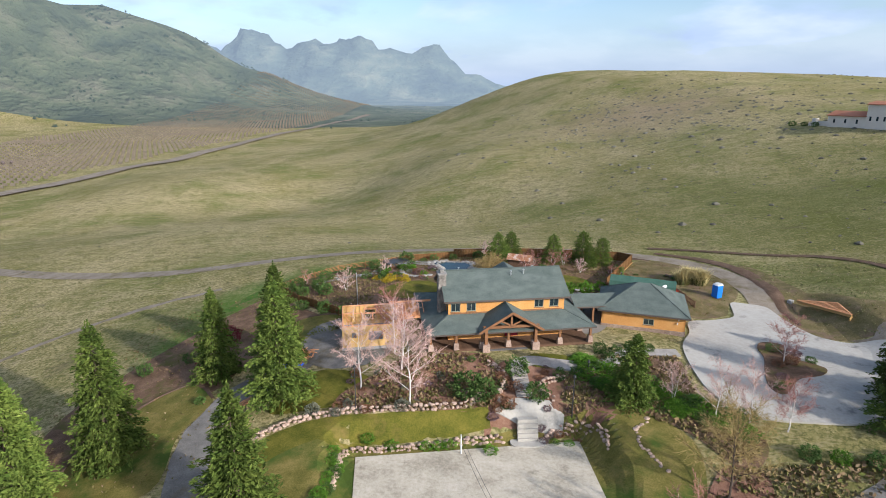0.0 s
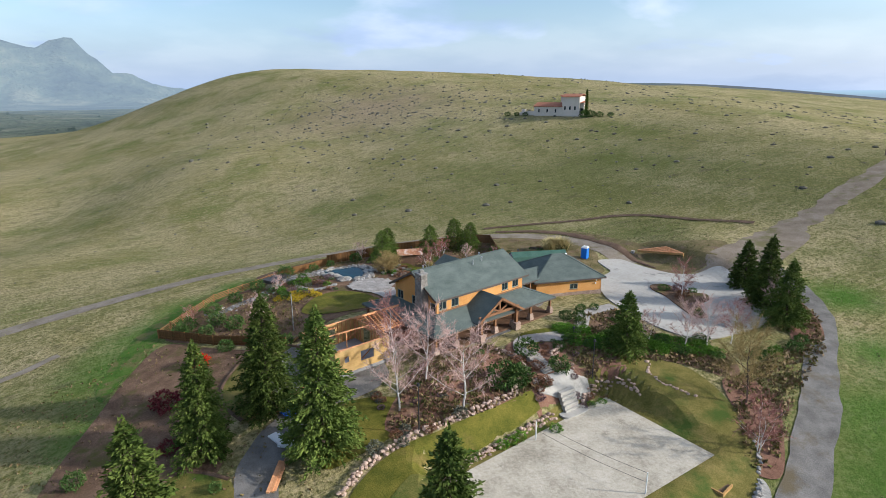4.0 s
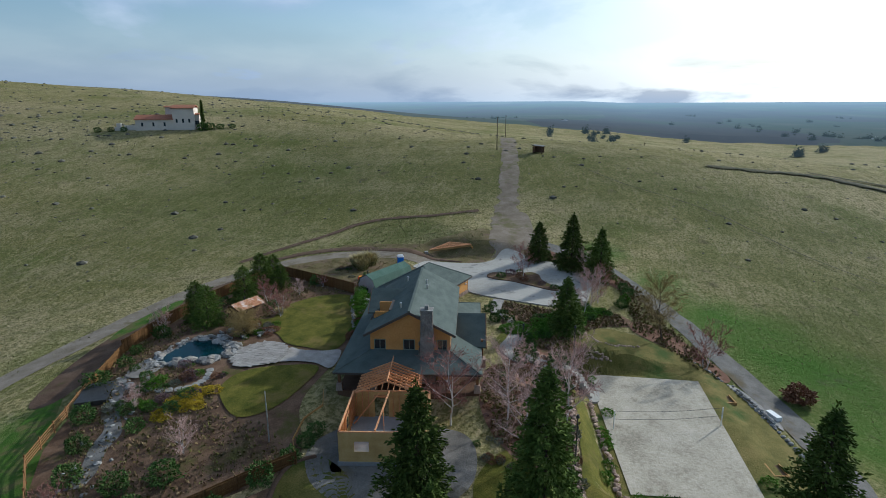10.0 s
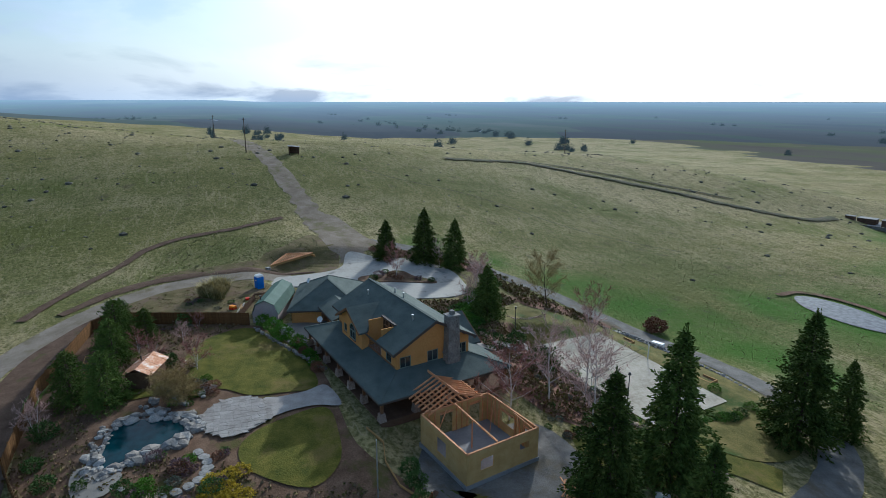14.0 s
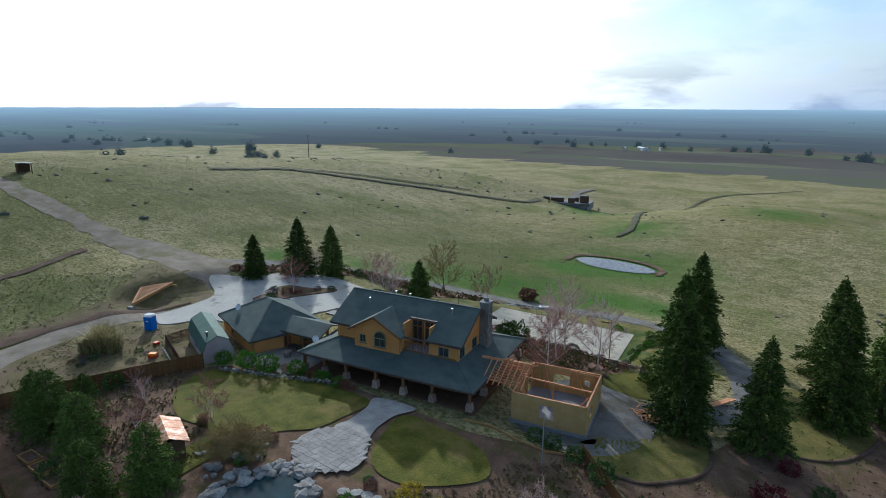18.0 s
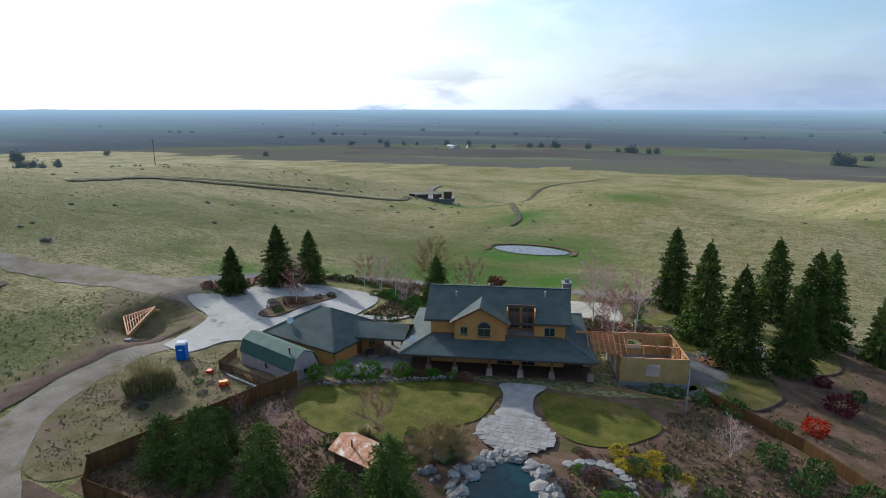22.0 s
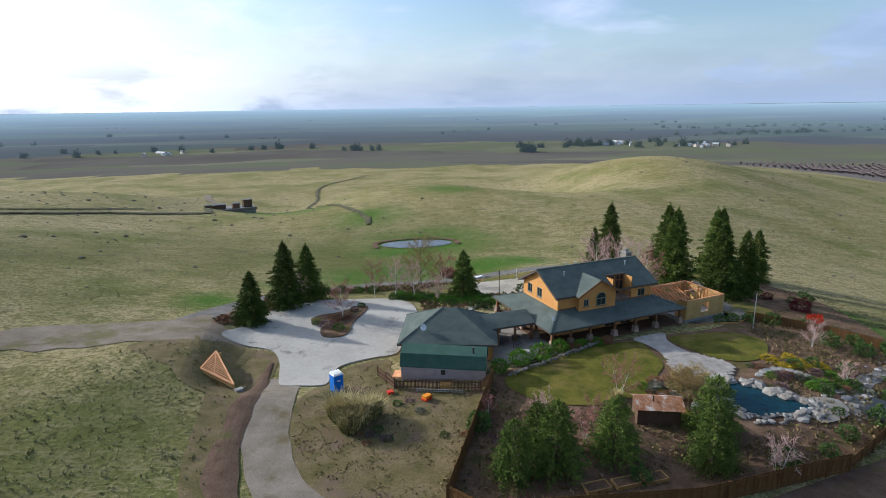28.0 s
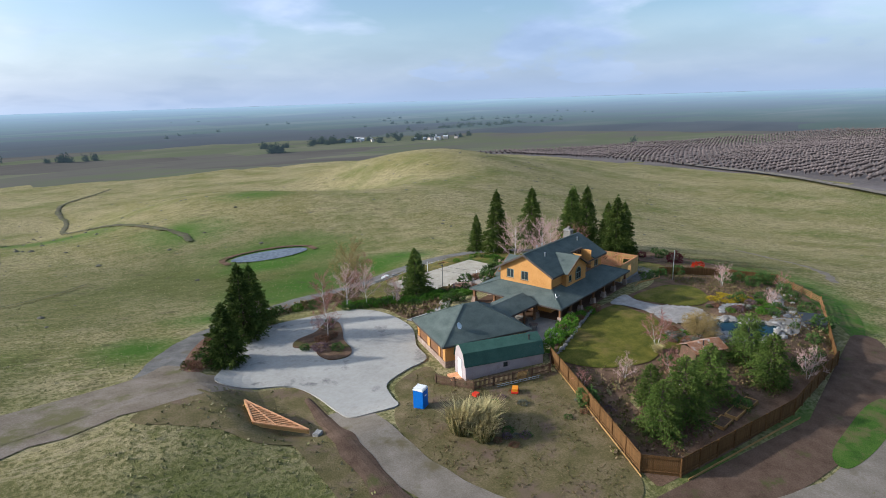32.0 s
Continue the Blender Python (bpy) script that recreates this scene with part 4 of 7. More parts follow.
def window(parent, m, w, h, sill=True, arch=False, bars=1, name="window"):
    """A window whose outer face lies in the plane y = 0 of m, its sill's middle at the origin."""
    frame_bm = bmesh.new()
    t = 0.09
    box(frame_bm, -w / 2, w / 2, -0.04, 0.10, 0, t)
    box(frame_bm, -w / 2, -w / 2 + t, -0.04, 0.10, t, h - t)
    box(frame_bm, w / 2 - t, w / 2, -0.04, 0.10, t, h - t)
    box(frame_bm, -w / 2, w / 2, -0.04, 0.10, h - t, h)
    for k in range(bars):
        x = -w / 2 + w * (k + 1) / (bars + 1)
        box(frame_bm, x - 0.03, x + 0.03, -0.02, 0.08, t, h - t)
    if arch:
        n = 10
        for k in range(n):
            a0, a1 = math.pi * k / n, math.pi * (k + 1) / n
            beam(frame_bm, (w / 2 * math.cos(a0), 0.03, h + w / 2 * math.sin(a0)), (w / 2 * math.cos(a1), 0.03, h + w / 2 * math.sin(a1)), 0.14, 0.10)
    fr = part(name, frame_bm, M["frame_sage"], parent, m=m)
    g = bmesh.new()
    box(g, -w / 2 + t, w / 2 - t, 0.02, 0.05, t, h - t)
    if arch:
        n = 10
        c = [(w / 2 * 0.94 * math.cos(math.pi * k / n), 0.02, h + w / 2 * 0.94 * math.sin(math.pi * k / n)) for k in range(n + 1)]
        sheet(g, c, 0.03, (0, 1, 0))
    part("pane", g, M["glass"], fr)
    if sill:
        part("sill", one_box(-w / 2 - 0.08, w / 2 + 0.08, -0.10, 0.02, -0.08, -0.005), M["trim"], fr)
    return fr


def side(x0, y0, angle):
    """The frame of a wall that starts at (x0, y0): x along it, y inwards."""
    return pose(x0, y0, 0, 0, 0, angle)


house = thing("house", "two-storey ochre timber lodge with grey-green shingle roofs and a wraparound porch", "house", HOUSE)
HU, HV = 7.75, 4.35
walls = {"south": (side(-HU, -HV, 0), 2 * HU), "east": (side(HU, -HV, 90), 2 * HV), "north": (side(HU, HV, 180), 2 * HU), "west": (side(-HU, HV, 270), 2 * HV)}
# openings: distance along the wall, width, sill, height, kind
SOUTH = [(HU - 6.8, 1.25, 4.1, 1.15, "w"), (HU - 4.75, 1.25, 4.1, 1.15, "w"), (HU + 4.3, 1.25, 4.2, 1.1, "w"), (HU + 6.35, 1.25, 4.2, 1.1, "w"),
         (HU - 6.1, 1.5, 1.0, 1.2, "w"), (HU - 2.9, 1.2, 0.9, 1.4, "w"), (HU + 0.7, 1.9, 0.32, 2.2, "d"), (HU + 4.4, 1.5, 1.0, 1.3, "w"), (HU + 6.6, 1.0, 1.0, 1.3, "w")]
NORTH = [(HU + 6.0, 1.25, 3.95, 1.1, "w"), (HU - 5.6, 1.5, 0.9, 1.3, "w"), (HU - 2.2, 1.6, 0.9, 1.4, "w"), (HU + 1.0, 1.8, 0.32, 2.1, "g"), (HU + 3.6, 1.8, 0.32, 2.1, "g"), (HU + 6.2, 1.3, 0.9, 1.3, "w")]
EAST = [(HV - 2.6, 1.25, 4.35, 1.35, "w"), (HV - 0.1, 1.25, 4.35, 1.35, "w"), (HV - 1.5, 1.0, 0.32, 2.05, "g"), (HV + 2.2, 1.3, 0.9, 1.3, "w")]
WEST = [(HV - 3.3, 1.3, 3.75, 1.25, "w"), (HV - 0.1, 1.3, 3.75, 1.25, "w"), (HV + 3.5, 1.1, 3.75, 1.25, "w"), (HV - 2.6, 1.3, 0.9, 1.3, "w")]
for key, holes in (("south", SOUTH), ("north", NORTH), ("east", EAST), ("west", WEST)):
    m, length = walls[key]
    cut = [(s - w / 2, s + w / 2, z, z + h) for s, w, z, h, _ in holes]
    if key in ("east", "west"):
        bm = wall_panel(length, 0, 5.7, 0.25, cut)
        sheet(bm, [(0, 0, 5.7), (length, 0, 5.7), (length, 0, 5.8), (HV, 0, 8.18), (0, 0, 5.8)], 0.25, (0, 1, 0))
    else:
        if key == "north":
            cut.append((HU + 1.15, HU + 4.25, 3.9, 5.99))
        bm = wall_panel(length, 0, 5.99, 0.25, cut)
        for v in bm.verts:
            v.co.x = min(max(v.co.x, 0.253), length - 0.253)
    wall = part("wall", bm, M["stucco"], house, m=m)
    for s, w, z, h, kind in holes:
        mm = Matrix.Translation((s, 0.06, z))
        if kind == "w":
            window(wall, mm, w, h)
        else:
            door = part("door", one_box(-w / 2 + 0.02, w / 2 - 0.02, 0.04, 0.12, 0.0, h - 0.02), M["red_door"] if kind == "d" else M["glass"], wall, "dark red double front door" if kind == "d" else "", m=mm)
            fb = bmesh.new()
            for x in (-w / 2 + 0.05, 0, w / 2 - 0.05):
                box(fb, x - 0.05, x + 0.05, 0.0, 0.15, 0.0, h)
            box(fb, -w / 2, w / 2, 0.0, 0.15, h - 0.1, h)
            part("door_frame", fb, M["trim"], door)
    if key in ("north", "south"):
        part("belt_board", one_box(0.3, length - 0.3, -0.035, -0.002, 3.80, 3.98), M["trim"], wall)

# main roof: two slopes, the rear one cut open for the balcony
RU, RV, TH = 8.35, 4.95, 0.2


def roof_z(v):
    return RIDGE - SLOPE * abs(v)


def slope_piece(u0, u1, v0, v1):
    return [(u0, v0, roof_z(v0)), (u1, v0, roof_z(v0)), (u1, v1, roof_z(v1)), (u0, v1, roof_z(v1))]


part("roof", one_sheet([(-RU, -RV, roof_z(RV)), (RU, -RV, roof_z(RV)), (RU, 0, RIDGE), (-RU, 0, RIDGE)], TH), M["roof"], house)
bm = bmesh.new()
sheet(bm, [(-RU, 0, RIDGE), (RU, 0, RIDGE), (RU, 2.6, roof_z(2.6)), (-RU, 2.6, roof_z(2.6))], TH)
sheet(bm, slope_piece(-RU, -4.25, 2.6, RV), TH)
sheet(bm, slope_piece(-1.15, RU, 2.6, RV), TH)
part("roof", bm, M["roof"], house)
bm = bmesh.new()
for u in (-RU, RU):
    for s in (-1, 1):
        beam(bm, (u, 0, RIDGE - 0.16), (u, s * RV, roof_z(RV) - 0.16), 0.10, 0.26)
for s in (-1, 1):
    box(bm, -RU, RU, s * RV - 0.02, s * RV + 0.02, roof_z(RV) - 0.26, roof_z(RV) - 0.02)
part("fascia", bm, M["fascia"], house)
part("ridge_cap", one_box(-RU, RU, -0.14, 0.14, RIDGE - 0.03, RIDGE + 0.05), M["roof"], house)
for u in (-RU + 0.15, RU - 0.15):
    for v in (-3.6, 0, 3.6):
        part("bracket", one_beam((u, v, roof_z(v) - 0.3), (u - math.copysign(0.75, u), v, roof_z(v) - 0.3), 0.18, 0.22), M["trim"], house)
for u, v in ((1.2, -1.2), (3.0, -1.0), (5.0, 1.6), (-5.5, 1.2)):
    bm = bmesh.new()
    tube(bm, (u, v, roof_z(v) - 0.05), (u, v, roof_z(v) + 0.5), 0.09, 0.09, 8)
    tube(bm, (u, v, roof_z(v) + 0.5), (u, v, roof_z(v) + 0.6), 0.14, 0.14, 8)
    part("vent_pipe", bm, M["steel"], house, smooth=False)

# balcony cut into the rear slope
bal = part("balcony", one_box(-4.2, -1.2, 2.55, 4.32, 3.9, 4.02), M["slab"], house)
part("balcony_wall", one_box(-4.35, -4.22, 2.5, 4.3, 4.02, 6.9, m=None), M["stucco"], bal)
part("balcony_wall", one_box(-1.18, -1.05, 2.5, 4.3, 4.02, 6.9, m=None), M["stucco"], bal)
part("balcony_wall", one_box(-4.22, -1.18, 2.42, 2.52, 4.02, 7.0), M["stucco"], bal)
part("lintel", one_box(-4.4, -1.0, 2.35, 2.75, 6.95, 7.1), M["fascia"], bal)
for k, u in enumerate((-3.5, -1.95)):
    d = part("french_door", one_box(u - 0.55, u + 0.55, 2.56, 2.60, 4.05, 6.85), M["glass"], bal)
    fb = bmesh.new()
    for x in (-0.6, 0.0, 0.6):
        box(fb, u + x - 0.06, u + x + 0.06, 2.53, 2.66, 4.03, 6.9)
    for z in (4.05, 6.1, 6.8):
        box(fb, u - 0.54, u + 0.54, 2.53, 2.65, z, z + 0.12)
    part("door_frame", fb, M["trim"], d)
rail = part("railing", one_box(-4.2, -1.2, 4.36, 4.44, 4.85, 4.93), M["trim"], bal)
for k in range(16):
    u = -4.1 + k * 0.187
    part("baluster", one_box(u - 0.02, u + 0.02, 4.38, 4.42, 4.02, 4.85), M["trim"], house)

# rear gable dormer
DU, DW, DR, DPK = 1.95, 2.8, 3.45, 7.62
m = side(DU + DW, 5.12, 180)
bm = wall_panel(2 * DW, 2.9, 5.7, 0.25, [(0.55, 1.4, 4.05, 5.05), (2.55, 4.05, 3.95, 5.0)])
sheet(bm, [(0, 0, 5.7), (2 * DW, 0, 5.7), (2 * DW, 0, 5.86), (DW, 0, 7.38), (0, 0, 5.86)], 0.12, (0, 1, 0))
dorm = part("dormer_wall", bm, M["stucco"], house, m=m)
window(dorm, Matrix.Translation((0.975, 0.06, 4.05)), 0.85, 1.0, bars=1)
window(dorm, Matrix.Translation((3.3, -0.07, 3.95)), 1.5, 1.05, arch=True)
for s in (-1, 1):
    part("dormer_side", one_box(DU + s * DW - 0.12, DU + s * DW + 0.12, 4.3, 5.11, 2.9, 5.6), M["stucco"], house)
    eave = DPK - 3.45 * 0.555
    bm = one_sheet([(DU, 5.65, DPK), (DU + s * DR, 5.65, eave), (DU + s * DR, 4.7, eave), (DU, 1.0, DPK)][::s], 0.18)
    part("dormer_roof", bm, M["roof"], house)
    part("barge_board", one_beam((DU, 5.67, DPK - 0.14), (DU + s * DR, 5.67, eave - 0.14), 0.08, 0.24), M["trim"], house)

# porch: a hipped skirt roof on all sides, floor, posts on stone piers
PU, PV, PZ, PT = 11.0, 7.8, 2.55, 3.78
E4 = [(-PU, -PV, PZ), (PU, -PV, PZ), (PU, PV, PZ), (-PU, PV, PZ)]
W4 = [(-HU - 0.01, -HV - 0.01, PT), (HU + 0.01, -HV - 0.01, PT), (HU + 0.01, HV + 0.01, PT), (-HU - 0.01, HV + 0.01, PT)]
for k in range(4):
    j = (k + 1) % 4
    part("porch_roof", one_sheet([E4[k], E4[j], W4[j], W4[k]], 0.16), M["roof"], house)
    part("gutter", one_beam(Vector(E4[k]) + Vector((0, 0, -0.12)), Vector(E4[j]) + Vector((0, 0, -0.12)), 0.10, 0.18), M["fascia"], house)
    part("hip_cap", one_beam(Vector(E4[k]) + Vector((0, 0, 0.0)), Vector(W4[k]) + Vector((0, 0, 0.0)), 0.22, 0.08), M["roof"], house)
porch = part("porch_floor", one_box(-10.7, 10.7, -7.5, 7.5, -1.0, 0.27), M["deck"], house, "brown boarded porch deck")
board = mesh_of(one_box(-0.07, 0.07, -1.42, 1.42, 0, 0.03), M["deck"])
for k in range(138):
    for v in (-5.95, 5.95):
        part("deck_board", board, None, porch, m=pose(-10.55 + 0.1535 * k, v, 0.272))


def post(u, v, top=2.35):
    pier = bmesh.new()
    box(pier, u - 0.36, u + 0.36, v - 0.36, v + 0.36, 0.3, 1.15)
    for w in pier.verts[4:]:
        w.co.x, w.co.y = u + (w.co.x - u) * 0.75, v + (w.co.y - v) * 0.75
    p = part("pier", pier, M["pink_stone"], house)
    part("post", one_box(u - 0.14, u + 0.14, v - 0.14, v + 0.14, 1.15, top), M["trim"], p)


for u in (-10.4, -7.2, -3.9, -0.5, 2.9, 6.3, 10.4):
    post(u, -7.3)
for u in (-10.4, -6.2, -2.75, 0.7, 4.6, 7.6, 10.4):
    post(u, 7.3)
for v in (-3.6, 0, 3.6):
    post(10.4, v)
    post(-10.4, v)
bm = bmesh.new()
for s in (-1, 1):
    beam(bm, (-10.5, s * 7.3, 2.32), (10.5, s * 7.3, 2.32), 0.2, 0.28)
    beam(bm, (s * 10.4, -7.3, 2.32), (s * 10.4, 7.3, 2.32), 0.2, 0.28)
part("porch_beam", bm, M["trim"], house)

# timber-framed entrance gable on the front
GU, GW, GPK, GV = -0.3, 4.15, 5.3, -8.3
ge = GPK - GW * 0.6
for s in (-1, 1):
    part("gable_roof", one_sheet([(GU, GV, GPK), (GU + s * GW, GV, ge), (GU + s * GW, -4.36, ge), (GU, -4.36, GPK)][::-s], 0.18), M["roof"], house)
    part("barge_board", one_beam((GU, GV - 0.03, GPK - 0.16), (GU + s * GW, GV - 0.03, ge - 0.16), 0.10, 0.30), M["trim"], house)
    part("rafter", one_beam((GU, GV + 0.45, GPK - 0.35), (GU + s * (GW - 0.3), GV + 0.45, ge - 0.2), 0.22, 0.28), M["trim"], house)
    part("brace", one_beam((GU, GV + 0.45, 3.3), (GU + s * 1.5, GV + 0.45, 4.05), 0.16, 0.2), M["trim"], house)
    part("gable_post", one_box(GU + s * 3.2 - 0.18, GU + s * 3.2 + 0.18, GV + 0.28, GV + 0.64, 0.2, 3.1), M["trim"], house)
    pb = bmesh.new()
    box(pb, GU + s * 3.2 - 0.45, GU + s * 3.2 + 0.45, GV + 0.02, GV + 0.92, -0.6, 1.0)
    part("gable_pier", pb, M["pink_stone"], house)
part("tie_beam", one_beam((GU - 3.6, GV + 0.45, 3.2), (GU + 3.6, GV + 0.45, 3.2), 0.24, 0.32), M["trim"], house)
part("king_post", one_beam((GU, GV + 0.45, 3.2), (GU, GV + 0.45, 5.0), 0.24, 0.24), M["trim"], house)
for k in range(3):
    part("step", one_box(-3.0 - 0.3 * k, 1.9 + 0.3 * k, -7.5 - 0.4 * (k + 1), -7.5, -1.0, 0.12 - 0.18 * k), M["dark_step"], house)
    part("step", one_box(-6.0 - 0.35 * k, 0.5 + 0.35 * k, 7.5, 7.5 + 0.45 * (k + 1), -1.0, 0.12 - 0.17 * k), M["dark_step"], house)

# stone chimney on the west gable
chim = part("chimney", one_box(-8.75, -7.76, -2.75, -1.05, -0.3, 8.55), M["stone"], house)
for v in chim.data.vertices:
    if v.co.z > 5:
        v.co.y = -1.9 + (v.co.y + 1.9) * 0.72
part("chimney_cap", one_box(-8.85, -7.66, -2.6, -1.2, 8.55, 8.7), M["pale_rock"], chim)
part("chimney_pot", one_box(-8.5, -8.0, -2.1, -1.7, 8.7, 9.1), M["pale_rock"], chim)
rng = random.Random(5)
bm = bmesh.new()
for k in range(260):
    face = rng.random()
    z = rng.uniform(0, 8.4)
    half = 0.85 if z < 5 else 0.61
    s = rng.uniform(0.10, 0.22)
    if face < 0.5:
        c = Vector((-8.75, -1.9 + rng.uniform(-half, half), z))
    else:
        c = Vector((rng.uniform(-8.7, -7.9), -1.9 + (half * (1 if face < 0.75 else -1)), z))
    r = bmesh.ops.create_icosphere(bm, subdivisions=1, radius=s)
    for w in r["verts"]:
        w.co = c + Vector((w.co.x * 0.5, w.co.y * 0.5, w.co.z)) * rng.uniform(0.85, 1.1) if face < 0.5 else c + Vector((w.co.x, w.co.y * 0.45, w.co.z)) * rng.uniform(0.85, 1.1)
part("chimney_stone", bm, M["stone"], chim, kind="stuff")


def dish(parent, place, yaw, r=0.38):
    """A satellite dish on a bent arm."""
    bm = bmesh.new()
    n = 14
    rows = [[bm.verts.new((r * f * math.cos(6.2832 * k / n), 0.12 * f * f - 0.12, r * f * math.sin(6.2832 * k / n))) for k in range(n)] for f in (0.3, 0.7, 1.0)]
    mid = bm.verts.new((0, -0.12, 0))
    for k in range(n):
        j = (k + 1) % n
        bm.faces.new((mid, rows[0][k], rows[0][j]))
        for a, b in ((0, 1), (1, 2)):
            bm.faces.new((rows[a][k], rows[b][k], rows[b][j], rows[a][j]))
    ob = part("satellite_dish", bm, M["white"], parent, "white satellite dish", smooth=True, m=pose(*place, 25, 0, yaw))
    arm = bmesh.new()
    tube(arm, (0, -0.1, 0), (0, -0.3, -0.6), 0.03, 0.03)
    tube(arm, (0, -0.1, -0.3), (0, 0.45, -0.1), 0.02, 0.02)
    part("arm", arm, M["steel"], ob)


dish(house, (9.6, 6.2, 3.75), 40)

# garage
garage = thing("garage", "single-storey ochre garage with a hipped grey-green roof", "garage", pose(26.2, 79.0, -0.95, 0, 0, -15))
GX, GY = 5.5, 4.6
for m, length, holes in ((side(-GX, -GY, 0), 2 * GX, [(5.6, 7.0, 1.0, 1.9)]), (side(GX, -GY, 90), 2 * GY, [(0.7, 3.5, 0.02, 2.15), (4.3, 7.1, 0.02, 2.15), (7.6, 8.5, 0.02, 2.05)]),
                         (side(GX, GY, 180), 2 * GX, [(3, 4.2, 0.9, 2.0)]), (side(-GX, GY, 270), 2 * GY, [(4, 4.95, 0.05, 2.1), (6.2, 7.4, 0.9, 2.0)])):
    bm = wall_panel(length, -0.5, 2.75, 0.2, holes)
    wl = part("wall", bm, M["stucco"], garage, m=m)
    for a, b, c, d in holes:
        mm = Matrix.Translation(((a + b) / 2, 0.05, c))
        if c > 0.5:
            window(wl, mm, b - a, d - c)
        else:
            gd = bmesh.new()
            for r in range(4):
                z0 = (d - c) * r / 4
                box(gd, -(b - a) / 2 + 0.02, (b - a) / 2 - 0.02, 0.06, 0.12, z0 + 0.015, z0 + (d - c) / 4 - 0.015)
            part("garage_door" if b - a > 2 else "door", gd, M["trim"], wl, m=mm)
    part("stone_base", one_box(0.0, length, -0.07, -0.004, -0.5, 0.55), M["pink_stone"], wl)
hx, hy, hz, pk, rl = 6.05, 5.1, 2.72, 5.6, 0.9
C4 = [(-hx, -hy, hz), (hx, -hy, hz), (hx, hy, hz), (-hx, hy, hz)]
RA, RB = (-rl, 0, pk), (rl, 0, pk)
for quad in ((C4[0], C4[1], RB, RA), (C4[1], C4[2], RB), (C4[2], C4[3], RA, RB), (C4[3], C4[0], RA)):
    part("roof", one_sheet(quad, 0.18), M["roof"], garage)
for a, b in ((C4[0], RA), (C4[1], RB), (C4[2], RB), (C4[3], RA)):
    part("hip_cap", one_beam(a, b, 0.24, 0.07), M["roof"], garage)
for k in range(4):
    a, b = Vector(C4[k]), Vector(C4[(k + 1) % 4])
    part("gutter", one_beam(a + Vector((0, 0, -0.14)), b + Vector((0, 0, -0.14)), 0.1, 0.2), M["fascia"], garage)
dish(garage, (3.0, 3.3, 4.2), 30, 0.42)
for w in (0.0, 0.5):
    part("wall_lamp", one_box(4.4 + w * 0.2, 4.55 + w * 0.2, -GY - 0.2, -GY - 0.06, 1.6 + w, 1.85 + w), M["white"], garage)

# covered link between house and garage
link_roof = thing("breezeway", "covered patio link with a low shingle roof on timber posts", "breezeway", pose(15.4, 77.9, -0.6, 0, 0, 8))
LL, LW = 7.6, 2.6
for s in (-1, 1):
    part("roof", one_sheet([(0, 0, 3.75), (LL, 0, 3.75), (LL, s * LW, 2.75), (0, s * LW, 2.75)][::s], 0.16), M["roof"], link_roof)
    part("fascia", one_box(0, LL, s * LW - 0.04, s * LW + 0.04, 2.5, 2.72), M["fascia"], link_roof)
    for x in (0.4, 2.8, 5.2):
        part("post", one_box(x - 0.12, x + 0.12, s * 2.3 - 0.12, s * 2.3 + 0.12, -0.2, 2.6), M["trim"], link_roof)
solo("patio", patch([(13.5, 84.5), (17.5, 86.4), (21.5, 86.5), (22.6, 82), (20.5, 75.5), (17, 72), (15.5, 76)], 0.18), M["paving"], "stone-paved patio under the link roof", "patio", kind="structure")

# storage barn
barn = thing("storage_barn", "pinkish-grey gambrel storage barn with a green shingle roof", "barn", pose(28.4, 86.6, -0.6, 0, 0, -20))
BL, BW = 4.8, 1.75
prof = [(-BW, 1.75), (-BW + 0.42, 2.85), (0, 3.5), (BW - 0.42, 2.85), (BW, 1.75)]
for s in (-1, 1):
    part("wall", one_box(-BL, BL, s * (BW - 0.06) - 0.06, s * (BW - 0.06) + 0.06, -0.6, 1.8), M["barn_wall"], barn)
    bm = one_sheet([(s * BL, -BW + 0.12, -0.6), (s * BL, BW - 0.12, -0.6), (s * BL, BW - 0.12, 1.75), (s * BL, BW - 0.5, 2.8), (s * BL, 0, 3.42), (s * BL, -BW + 0.5, 2.8), (s * BL, -BW + 0.12, 1.75)], 0.1, (-s, 0, 0))
    part("gable_wall", bm, M["barn_wall"], barn)
for k in range(4):
    (y0, z0), (y1, z1) = prof[k], prof[k + 1]
    if k == 0:
        y0, z0 = y0 - 0.12, z0 - 0.3
    if k == 3:
        y1, z1 = y1 + 0.12, z1 - 0.3
    part("roof", one_sheet([(-BL - 0.12, y0, z0 + 0.06), (BL + 0.12, y0, z0 + 0.06), (BL + 0.12, y1, z1 + 0.06), (-BL - 0.12, y1, z1 + 0.06)], 0.07), M["barn_roof"], barn)
part("door", one_box(BL + 0.01, BL + 0.06, -0.6, 0.6, -0.35, 1.75), M["white"], barn, "white barn door")
part("door_step", one_box(BL + 0.05, BL + 1.3, -0.9, 0.9, -0.75, -0.32), M["lumber"], barn)
part("window", one_box(-0.3, 0.2, BW + 0.003, BW + 0.03, 0.7, 1.25), M["glass"], barn)
part("window", one_box(-BL - 0.04, -BL - 0.004, -0.3, 0.2, 0.8, 1.35), M["glass"], barn)
bm = bmesh.new()
tube(bm, (-3.4, 0.9, 3.1), (-3.4, 0.9, 3.6), 0.09, 0.09, 8)
tube(bm, (-3.4, 0.9, 3.6), (-3.4, 0.9, 3.75), 0.16, 0.16, 8)
part("vent_pipe", bm, M["metal"], barn)

